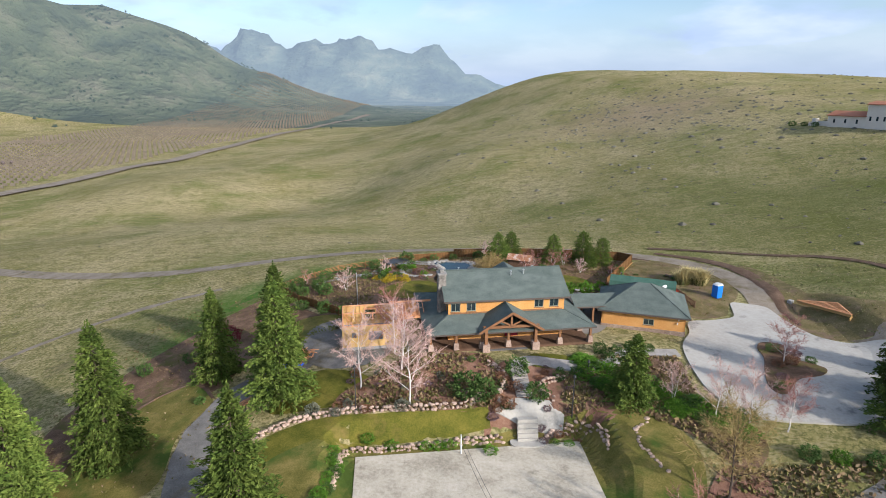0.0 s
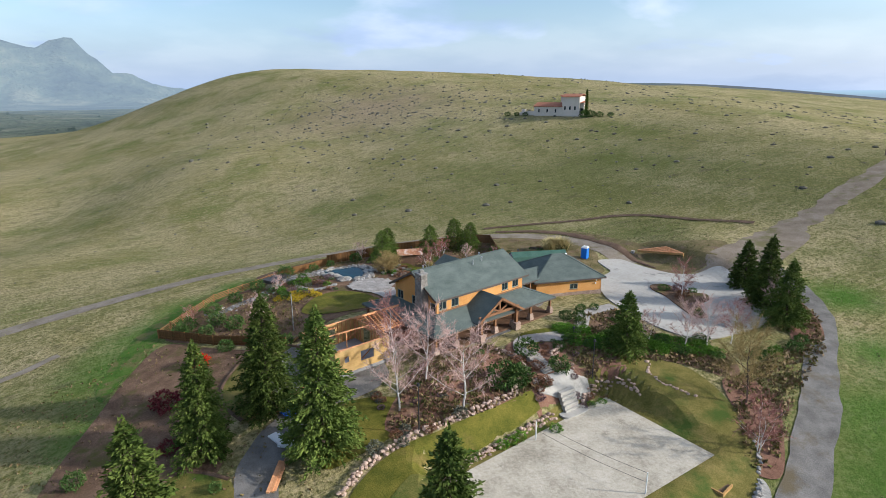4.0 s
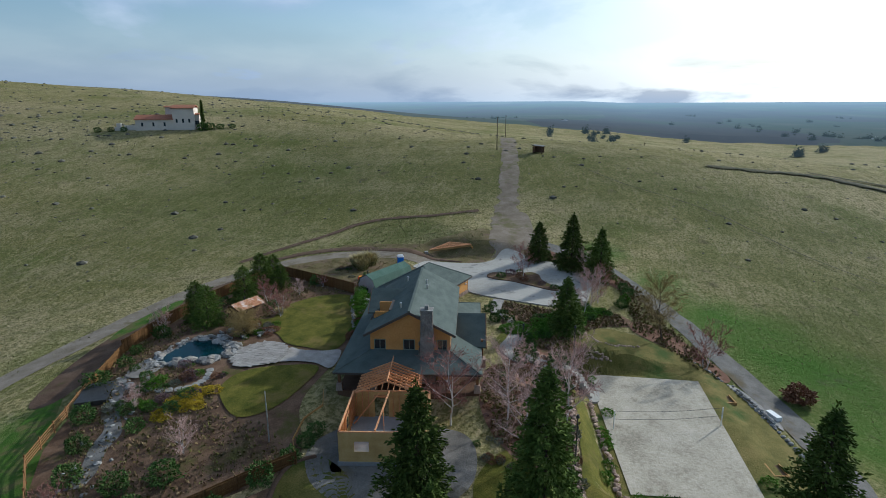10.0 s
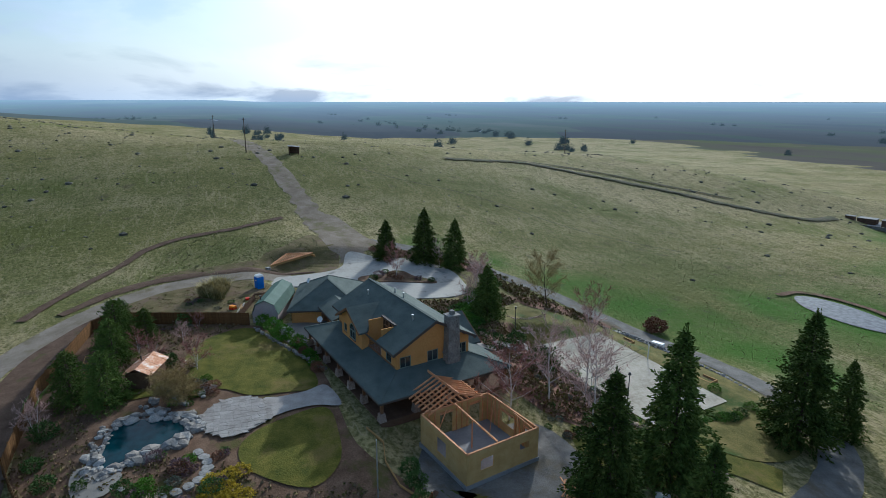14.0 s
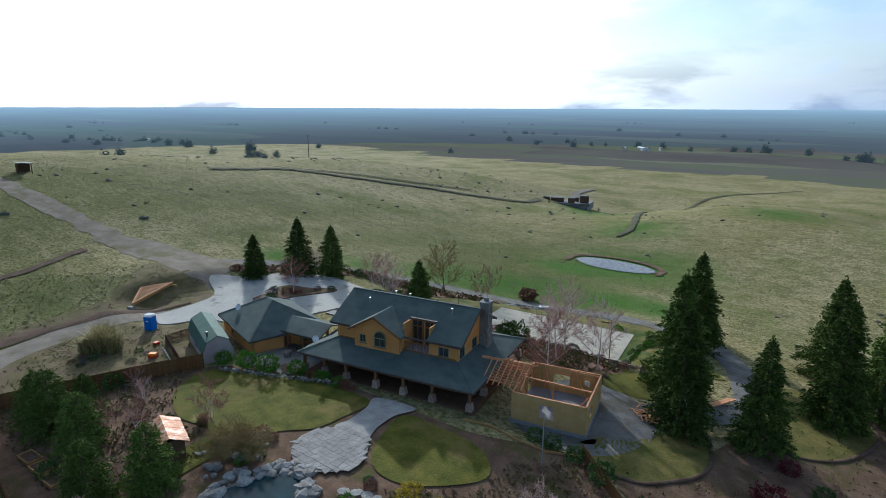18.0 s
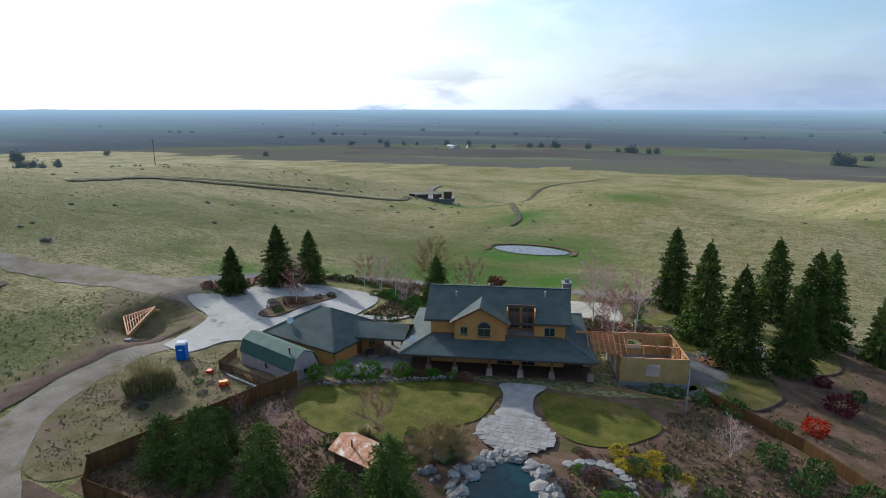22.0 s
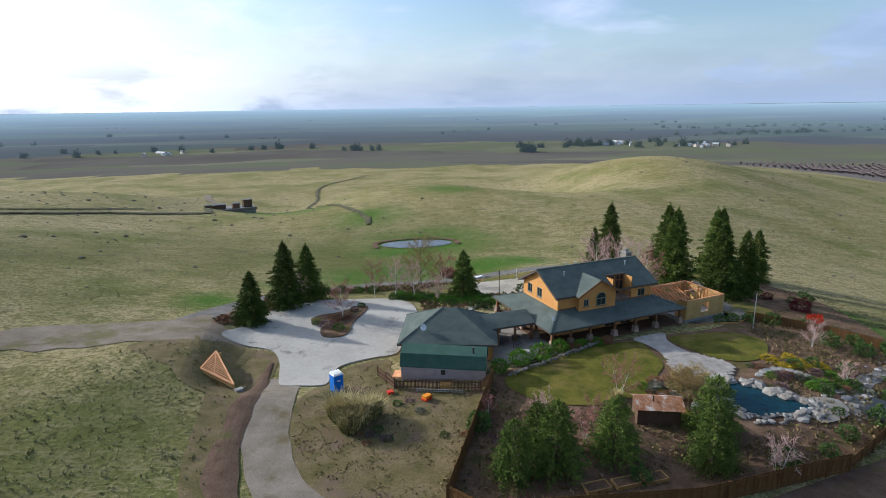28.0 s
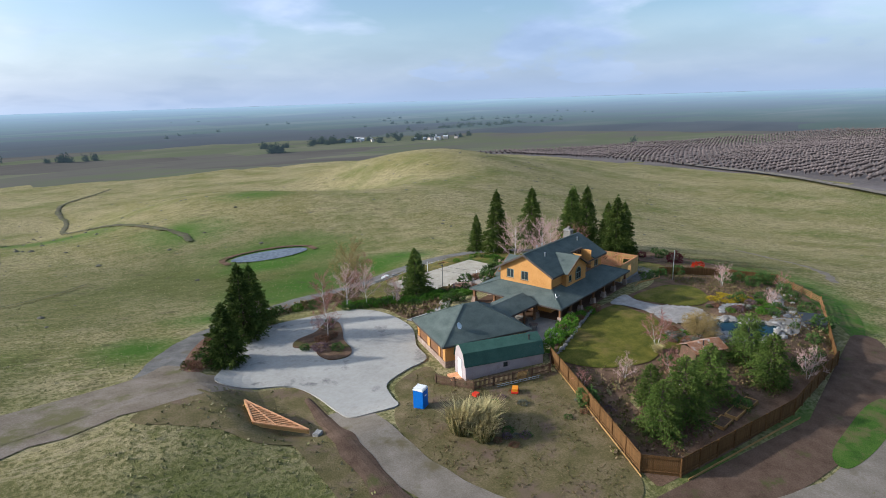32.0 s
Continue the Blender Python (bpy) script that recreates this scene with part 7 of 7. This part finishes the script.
# roof trusses lying flat beside the track
tr = thing("roof_truss_stack", "stack of pale timber roof trusses lying on bare earth", "roof trusses")
A, B, C = Vector((54.95, 77.4, 0.62)), Vector((55.85, 82.1, 0.66)), Vector((51.9, 85.4, -0.22))
for k in range(4):
    up = Vector((0, 0, 0.12 * k))
    wood = M["lumber"] if k == 3 else M["fence_pale"]
    truss = part("truss", one_beam(A + up, B + up, 0.16, 0.11), wood, tr)
    part("chord", one_beam(B + up, C + up, 0.18, 0.11), wood, truss)
    part("chord", one_beam(A + up, C + up, 0.16, 0.11), wood, truss)
    if k == 3:
        part("web", one_beam(A + up, B.lerp(C, 0.42) + up, 0.1, 0.09), wood, truss)
        for j in range(1, 12):
            t = j / 12
            part("web", one_beam(A.lerp(B, t) + up, A.lerp(C, min(t + 0.03, 1)) + up, 0.11, 0.08), wood, truss)
for p in (A, B):
    part("bearer", one_box(-0.6, 0.6, -0.08, 0.08, ground(p.x, p.y) - p.z - 0.1, -0.06, m=pose(p.x, p.y, p.z, 0, 0, 40)), M["fence_pale"], tr)
part("block", one_box(-0.4, 0.4, -0.3, 0.3, -0.1, 0.45, m=pose(51.3, 86.0, ground(51.3, 86.0), 0, 0, 30)), M["pale_rock"], tr, "pale concrete block")

# hen house with a rusty tin roof
coop = thing("shed", "small dark timber shed with a rusty corrugated roof", "shed", stand(10.6, 101.6, -18))
part("wall", one_box(-2.0, 2.0, -1.2, -1.1, -0.2, 1.75), M["fence_dark"], coop)
part("wall", one_box(-2.0, 2.0, 1.1, 1.2, -0.2, 1.75), M["fence_dark"], coop)
part("wall", one_box(-2.0, -1.9, -1.09, 1.09, -0.2, 2.0), M["fence_dark"], coop)
part("wall", one_box(1.9, 2.0, -1.09, 1.09, -0.2, 2.0), M["fence_dark"], coop)
for s in (-1, 1):
    for k in range(6):
        x = -2.3 + k * 0.77
        bm = one_sheet([(x, 0, 2.5), (x + 0.76, 0, 2.5), (x + 0.76, s * 1.6, 1.75), (x, s * 1.6, 1.75)][::s], 0.03)
        part("roof_sheet", bm, M["rust_tin"], coop, m=Matrix.Translation((0, 0, 0.015 * (k % 2))))
bm = bmesh.new()
tube(bm, (0.5, 0.6, 2.2), (0.5, 0.6, 2.8), 0.07, 0.07, 7)
part("stove_pipe", bm, M["metal"], coop)


def lamp_post(x, y, h, label, head=True, key="metal"):
    ob = thing("lamp_post", label, "lamp post", stand(x, y))
    bm = bmesh.new()
    tube(bm, (0, 0, -0.2), (0, 0, h), 0.07, 0.05, 8)
    part("pole", bm, M[key], ob)
    if head:
        bm = bmesh.new()
        tube(bm, (0, 0, h), (0, 0, h + 0.1), 0.06, 0.2, 8)
        tube(bm, (0, 0, h + 0.1), (0, 0, h + 0.35), 0.16, 0.1, 8)
        part("lantern", bm, M["metal"], ob)


lamp_post(-11.3, 54.9, 5.2, "dark metal lamp post beside the terrace wall")
lamp_post(12.2, 55.6, 4.8, "dark metal lamp post beside the garden steps")
lamp_post(-16.1, 82.4, 5.2, "slim grey pole on the rear lawn edge", False, "steel")
lamp_post(15.2, 62.4, 1.3, "short path light beside the flagstone path")
net = thing("volleyball_net", "volleyball posts with a sagging net across the sand", "volleyball net")
for x, y in ((0.2, 51.0), (3.6, 39.6)):
    bm = bmesh.new()
    tube(bm, (x, y, ground(x, y) - 0.2), (x, y, ground(x, y) + 2.4), 0.06, 0.06, 8)
    part("post", bm, M["white"], net)
for z in (-2.75, -3.7):
    bm = bmesh.new()
    n = 8
    pts = [(0.2 + 3.4 * k / n, 51.0 - 11.4 * k / n, z - 0.25 * math.sin(math.pi * k / n)) for k in range(n + 1)]
    for a, b in zip(pts[:-1], pts[1:]):
        tube(bm, a, b, 0.02, 0.02, 4)
    part("cord", bm, M["metal"], net)
for k, (x, y) in enumerate(((11.0, 37.4), (-3.4, 36.0))):
    ob = thing("horseshoe_pit", "pale timber-framed horseshoe pit set in the lawn", "horseshoe pit", stand(x, y, 12), "horseshoe pits")
    for a in ((-1.0, 1.0, -0.75, -0.6), (-1.0, 1.0, 0.6, 0.75), (-1.0, -0.85, -0.6, 0.6)):
        part("board", one_box(*a, -0.1, 0.25), M["fence_pale"], ob)
    part("pit_floor", one_box(-0.84, 0.98, -0.59, 0.59, 0.02, 0.08), M["soil"], ob)
solo("chest", one_box(-0.9, 0.9, -0.35, 0.35, 0, 0.55), M["white"], "white storage chest beside the gravel drive", "storage chest", stand(9.6, 32.6, 25))
ob = solo("dead_bush", shrub_mesh(333, "leaf_rust", 1.0, 0.6, 700, 0.22), None, "low dead brown bush beside the gravel drive", "dead bush", stand(15.4, 28.2, 0, 1.7))

# timber and sheets beside the new wing
pile = thing("lumber_stack", "long pale boards lying on the gravel drive", "lumber")
for k in range(5):
    part("plank", one_box(-3.0, 3.0, -0.14, 0.14, 0, 0.07, m=pose(-24.8 + 0.3 * (k % 3), 57.0, ground(-24.8, 57.0) + 0.12 + 0.08 * (k // 3), 0, 0, 62)), M["lumber"], pile)
pile = thing("scrap_pile", "heap of timber offcuts beside the unfinished wing", "scrap timber")
for k in range(46):
    a = rng.uniform(0, 6.283)
    x, y = -20.6 + rng.gauss(0, 0.8), 66.4 + rng.gauss(0, 0.8)
    part("offcut", one_box(-0.6, 0.6, -0.06, 0.06, 0, 0.05, m=pose(x, y, ground(x, y) + 0.15 + rng.uniform(0, 0.5), rng.uniform(-15, 15), rng.uniform(-20, 20), rng.uniform(0, 180))), M["lumber"], pile)
bm = bmesh.new()
n = 12
g = [[bm.verts.new((x * 0.25, y * 0.2, 0.45 + 0.25 * noise.noise((x * 0.7, y * 0.7, 2)) - 0.03 * abs(x - 6))) for x in range(n)] for y in range(9)]
for j in range(8):
    for i in range(n - 1):
        bm.faces.new((g[j][i], g[j][i + 1], g[j + 1][i + 1], g[j + 1][i]))
solo("tarpaulin", bm, M["tarp"], "crumpled bright blue tarpaulin over building materials", "tarpaulin", stand(-21.9, 63.6, 20))
for k, (x, y, t) in enumerate(((-23.4, 61.2, 20), (-22.6, 59.8, 50))):
    solo("wrapped_pack", one_box(-0.6, 0.6, -1.2, 1.2, 0, 0.18 + 0.1 * k), M["white"], "pale plastic-wrapped pack of building board on the gravel", "building sheets", stand(x, y, t), group="wrapped packs")

# yard clutter beside the barn
ob = thing("garden_tractor_toy", "small orange plastic cart lying in the yard", "cart", stand(31.6, 92.4, 40))
part("tub", one_box(-0.45, 0.45, -0.3, 0.3, 0.25, 0.6), M["orange"], ob)
bm = bmesh.new()
for x in (-0.3, 0.3):
    tube(bm, (x, -0.36, 0.2), (x, 0.36, 0.2), 0.2, 0.2, 10)
part("wheels", bm, M["red_paint"], ob)
solo("tool_box", one_box(-0.3, 0.3, -0.3, 0.3, 0, 0.35), M["red_paint"], "small red tool box by the picket fence", "tool box", stand(35.2, 90.2, 10))
lad = thing("ladder", "grey aluminium ladder lying along the picket fence", "ladder")
m = pose(30.0, 91.4, ground(30, 91.4) + 0.35, 60, 0, -17)
for y in (-0.2, 0.2):
    part("stile", one_box(-2.6, 2.6, y - 0.03, y + 0.03, -0.02, 0.02, m=m), M["steel"], lad)
for k in range(14):
    part("rung", one_box(-2.4 + k * 0.37 - 0.02, -2.4 + k * 0.37 + 0.02, -0.17, 0.17, -0.015, 0.015, m=m), M["steel"], lad)
pallet = thing("pallet", "weathered timber pallet leaning on the fence", "pallet")
for k in range(6):
    part("slat", one_box(-0.6, 0.6, -0.05 + 0.2 * k, 0.07 + 0.2 * k, 0, 0.03, m=pose(29.2, 91.0, ground(29.2, 91.0) + 0.2, 70, 0, -17)), M["fence_pale"], pallet)
cover = solo("covered_tub", one_box(-2.2, 2.2, -1.5, 1.5, 0, 0.5), M["metal"], "dark covered trampoline frame beside the garden fence", "covered frame", stand(-12.6, 105.0, 30))
for k in range(3):
    bed = thing("raised_bed", "timber-edged raised vegetable bed", "raised bed", stand(20.4 - 2.6 * k, 109.0, 4), "raised beds")
    for a in ((-1.1, 1.1, -0.6, -0.52), (-1.1, 1.1, 0.52, 0.6), (-1.1, -1.02, -0.51, 0.51), (1.02, 1.1, -0.51, 0.51)):
        part("board", one_box(*a, -0.1, 0.3), M["fence_pale"], bed)
    part("earth", one_box(-1.01, 1.01, -0.51, 0.51, 0.0, 0.22), M["soil"], bed)
fountain = thing("fountain", "pale two-tier garden fountain on the rear terrace", "fountain", stand(18.2, 86.0))
bm = bmesh.new()
tube(bm, (0, 0, 0), (0, 0, 0.5), 0.25, 0.15, 10)
tube(bm, (0, 0, 0.5), (0, 0, 0.7), 0.3, 0.75, 12)
part("lower_bowl", bm, M["pale_rock"], fountain)
bm = bmesh.new()
tube(bm, (0, 0, 0.7), (0, 0, 1.1), 0.12, 0.1, 8)
tube(bm, (0, 0, 1.1), (0, 0, 1.25), 0.12, 0.42, 12)
part("upper_bowl", bm, M["pale_rock"], fountain)
for k, (x, y) in enumerate(((17.6, 80.2), (19.4, 81.0), (18.2, 82.6))):
    ob = thing("patio_table", "dark metal patio table under the link roof", "table", stand(x, y, 20 * k), "patio tables")
    bm = bmesh.new()
    tube(bm, (0, 0, 0.86), (0, 0, 0.9), 0.6, 0.6, 14)
    part("tabletop", bm, M["metal"], ob)
    for s in (-1, 1):
        for r in (-1, 1):
            part("leg", one_box(s * 0.35 - 0.025, s * 0.35 + 0.025, r * 0.35 - 0.025, r * 0.35 + 0.025, 0.15, 0.86), M["metal"], ob)

# ---- far things ----
villa = thing("villa", "cream stucco villa with terracotta roofs on the hill", "house", stand(145.0, 220.5, -64.5, 1.0, 0.4))
for x0, x1, y0, y1, h, roof in ((-10, 3.98, -4, 4, 3.9, 1.7), (4, 12, -4.5, 4, 8.2, 1.2), (12.02, 13.6, -3, 2, 5.6, 0.6), (-0.5, 2.6, 4.02, 7.0, 8.6, 0.4)):
    w = part("wall", one_box(x0, x1, y0, y1, -1.5, h), M["cream"], villa)
    for k in range(3):
        x = x0 + (x1 - x0) * (k + 0.6) / 3.4
        part("window", one_box(x - 0.35, x + 0.35, y0 - 0.05, y0 - 0.004, h * 0.3, h * 0.3 + 1.5), M["glass"], w)
    ym = (y0 + y1) / 2
    for sd in (-1, 1):
        e = (y1 - y0) / 2 + 0.5
        part("roof", one_sheet([(x0 - 0.4, ym, h + roof), (x1 + 0.3, ym, h + roof), (x1 + 0.3, ym + sd * e, h), (x0 - 0.4, ym + sd * e, h)][::sd], 0.25), M["terracotta"], villa)
part("chimney", one_box(3.0, 3.9, 1.5, 2.5, 4.0, 9.0), M["cream"], villa)
for x0, x1, h in ((-14.5, -10.02, 1.6), (-18, -14.52, 1.0)):
    part("garden_wall", one_box(x0, x1, -3.0, -2.6, -1.5, h), M["cream"], villa)
part("pavilion", one_box(-17.5, -16, -2.0, 0.0, -1.0, 2.4), M["cream"], villa)
CY = conifer_meshes(91, 12.0, 0.9, 1.2, M["needle"], 0.02, 0.45)
plant("cypress_tree", "tall slim dark cypress beside the villa", "cypress", CY[0], CY[1], stand(148.4, 205.6, 0, 0.95))
for x, y, r in ((146.6, 204.6, 2.2), (148.6, 203.0, 2.0), (150.6, 199.6, 1.5), (153.0, 195.6, 1.3), (135.0, 231.5, 1.3), (133.4, 236, 1.2), (131.0, 240.0, 1.4)):
    solo("shrub", SHRUBS["leaf"][0], None, "dark rounded tree beside the villa", "tree", pose(x, y, ground(x, y), 0, 0, x * 9) @ Matrix.Scale(r, 4), group="villa trees")
for k, (x, y, h) in enumerate([(141, 85.4, 10.8), (240, 96, 11.5), (330, 20, 11), (185, -60, 11), (330, -140, 11)]):
    ob = thing("utility_pole", "weathered wooden utility pole on the ridge", "utility pole", stand(x, y, 20), "utility poles")
    bm = bmesh.new()
    tube(bm, (0, 0, -0.5), (0, 0, h), 0.16, 0.11, 7)
    part("pole", bm, M["pole_wood"], ob)
    part("crossarm", one_box(-1.2, 1.2, -0.07, 0.07, h - 0.7, h - 0.55), M["pole_wood"], ob)
shed = thing("field_shed", "dark open timber field shed on the ridge", "shed", stand(137.3, 70.9, -10))
for x in (-1.6, 1.6):
    for y in (-1.4, 1.4):
        part("post", one_box(x - 0.1, x + 0.1, y - 0.1, y + 0.1, -0.3, 2.3), M["fence_dark"], shed)
part("wall", one_box(-1.7, 1.7, 1.51, 1.57, 0.1, 2.2), M["fence_dark"], shed)
part("wall", one_box(1.71, 1.77, -1.5, 1.5, 0.1, 2.2), M["fence_dark"], shed)
part("roof", one_sheet([(-2, -1.8, 2.35), (2, -1.8, 2.35), (2, 1.9, 2.7), (-2, 1.9, 2.7)], 0.12), M["metal"], shed)
well = thing("farmstead", "small far compound with dark sheds on a walled gravel terrace", "farmstead", stand(86, -136, 20))
bm = bmesh.new()
sheet(bm, [(-13, -7, 0.9), (12, -8, 0.9), (14, 5, 0.9), (-11, 7, 0.9)], 3.0)
part("terrace", bm, M["slab"], well, "grey gravel terrace with low walls")
part("parapet", one_box(-11.8, 11.6, 7.05, 7.5, 0.4, 1.6), M["stone"], well)
for x, y, w, d, h in ((-9, 0, 4, 3, 3.4), (-3, 3, 3, 3, 2.6), (4, -1, 6, 4, 2.0), (9, 2, 3, 2, 2.6), (-5, -4, 2, 2, 1.8)):
    shed = part("shed", one_box(x - w / 2, x + w / 2, y - d / 2, y + d / 2, 0.9, 0.9 + h), M["fence_dark"], well)
    part("roof", one_box(x - w / 2 - 0.2, x + w / 2 + 0.2, y - d / 2 - 0.2, y + d / 2 + 0.2, 0.902 + h, 1.05 + h), M["metal"], shed)
solo("track", ribbon([(88, -146), (96, -168), (106, -196), (112, -230)], 4.0, 0.5, wobble=0.4), M["pale_track"], "pale track leading to the far compound", "track", kind="structure")

# far farms and tree belts on the plain
BELT = [leaf_mesh(np.random.default_rng(5 + i).normal(size=(160, 3)) * [2.6, 2.6, 2.6] + [0, 0, 5.0], np.random.default_rng(9 + i).uniform(1.2, 2.4, 160), M["needle"], np.random.default_rng(i), 2) for i in range(2)]
far = []
for cx, cy, n, s in ((-575, -704, 14, 50), (-881, -917, 46, 90), (-437, -787, 10, 40), (-250, -671, 5, 16), (-17, -820, 5, 14), (-448, -793, 12, 50), (1084, -411, 16, 60), (672, -361, 6, 40), (-600, 1900, 10, 40), (-1100, -1200, 30, 160),
                     (-429, 2400, 6, 60), (400, -900, 10, 90), (900, 60, 12, 120), (1400, -300, 14, 160), (1500, 300, 14, 160)):
    for k in range(n):
        far.append((cx + rng.gauss(0, s), cy + rng.gauss(0, s * 0.25)))
for k in range(230):
    x, y = rng.gauss(-900, 330), rng.gauss(1180, 200)
    for j in range(rng.choice((1, 2, 3, 6))):
        far.append((x + rng.gauss(0, 14), y + rng.gauss(0, 14)))
for k in range(60):
    far.append((rng.gauss(-500, 200), rng.gauss(1650, 120)))
# lone trees and hedgerows scattered over the plain
for k in range(46):
    a, r = rng.uniform(-2.75, -0.1), rng.uniform(760, 2600)
    for j in range(rng.choice((1, 1, 2, 5))):
        far.append((r * math.cos(a) + rng.gauss(0, 40), 60 + r * math.sin(a) + rng.gauss(0, 7)))
verts, faces = [], []
for k, (x, y) in enumerate(far):
    z, sc, turn = land(x, y), rng.uniform(0.6, 1.3) * (0.42 if y > 700 else 1.0), rng.uniform(0, 6.283)
    c, q = math.cos(turn), math.sin(turn)
    i = len(verts)
    src = BELT[k % 2]
    verts.extend((x + sc * (v.co.x * c - v.co.y * q), y + sc * (v.co.x * q + v.co.y * c), z + sc * (v.co.z - 1.5)) for v in src.vertices)
    faces.extend(tuple(i + j for j in p.vertices) for p in src.polygons)
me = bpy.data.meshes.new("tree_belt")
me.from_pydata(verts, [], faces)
# the crowns' material emits a little blue to imitate haze
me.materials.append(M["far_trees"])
solo("tree_belt", me, None, "dark far trees along the farms of the valley plain, softened by painted haze", "far trees", kind="stuff")
for k, (cx, cy, n) in enumerate(((-560, -690, 7), (-437, -780, 5), (-448, -785, 4), (1084, -405, 6), (1500, 110, 7), (-610, 1850, 7), (-590, -720, 3), (300, -850, 5))):
    for j in range(n):
        x, y = cx + rng.gauss(0, 26), cy + rng.gauss(0, 14)
        ob = thing("farm_building", "pale low farm building far off on the plain", "farm building", pose(x, y, land(x, y), 0, 0, rng.uniform(0, 180)), "far farms")
        L, W, H = rng.uniform(6, 14), rng.uniform(4, 7), rng.uniform(3, 5)
        part("wall", one_box(-L / 2, L / 2, -W / 2, W / 2, -1, H), M["white" if j % 2 else "cream"], ob)
        for s in (-1, 1):
            part("roof", one_sheet([(-L / 2, 0, H + 1.6), (L / 2, 0, H + 1.6), (L / 2, s * W * 0.6, H), (-L / 2, s * W * 0.6, H)][::s], 0.15), M["white" if j % 3 else "slab"], ob)

# valley road and vine rows north-west of the house
solo("road", ribbon([(-420, 150), (-330, 205), (-255, 280), (-240, 420), (-240, 620), (-230, 900), (-215, 1300)], 13.0, 0.9, wobble=0.1), M["pale_track"], "valley road running past the vineyard", "road", kind="structure")
solo("road", ribbon([(-240, 120), (-290, 40), (-330, -40), (-360, -130), (-420, -220), (-520, -330)], 8.0, 1.4, wobble=0.1), M["pale_track"], "pale farm road along the orchard", "road", kind="structure")
verts, faces = [], []
for k in range(95):
    y = 300 + k * 9.0 * (1 + k * 0.008)
    x1, x0 = -262, -262 - min(60 + (y - 300) * 0.55, 250)
    steps_n = int((x1 - x0) / 5.0)
    for j in range(steps_n):
        x = x0 + j * 5.0
        z = land(x, y)
        i = len(verts)
        s, h = 0.5, 1.5 + 0.5 * rng.random()
        verts += [(x - 1.3, y - s, z), (x + 1.3, y - s, z), (x + 1.3, y + s, z), (x - 1.3, y + s, z), (x - 1.6, y, z + h), (x + 1.6, y, z + h)]
        faces += [(i, i + 1, i + 5, i + 4), (i + 2, i + 3, i + 4, i + 5), (i + 1, i + 2, i + 5), (i + 3, i, i + 4)]
me = bpy.data.meshes.new("vines")
me.from_pydata(verts, [], faces)
me.materials.append(M["vines"])
solo("vineyard", me, None, "rows of dormant brown vines in the valley", "vineyard", kind="stuff")
# dormant orchard on the western plain: rows of small bare crowns
verts, faces = [], []
for i in range(120):
    for j in range(90):
        x, y = -345 - i * 7.0 * (1 + i * 0.004), -330 + j * 8.5 + rng.uniform(-0.6, 0.6)
        if y < -330 + (i * 2.0) - 60 or x < -1500:
            continue
        z = land(x, y)
        k = len(verts)
        r, h = rng.uniform(1.5, 2.3), rng.uniform(3.0, 4.2)
        verts += [(x, y, z), (x - r, y, z + h * 0.6), (x, y - r, z + h * 0.65), (x + r, y, z + h * 0.6), (x, y + r, z + h * 0.65), (x, y, z + h)]
        faces += [(k, k + 2, k + 1), (k, k + 3, k + 2), (k, k + 4, k + 3), (k, k + 1, k + 4), (k + 5, k + 1, k + 2), (k + 5, k + 2, k + 3), (k + 5, k + 3, k + 4), (k + 5, k + 4, k + 1)]
me = bpy.data.meshes.new("orchard")
me.from_pydata(verts, [], faces)
me.materials.append(M["bare_crown"])
solo("orchard", me, None, "wide dormant orchard of grey-brown bare trees", "orchard", kind="stuff")
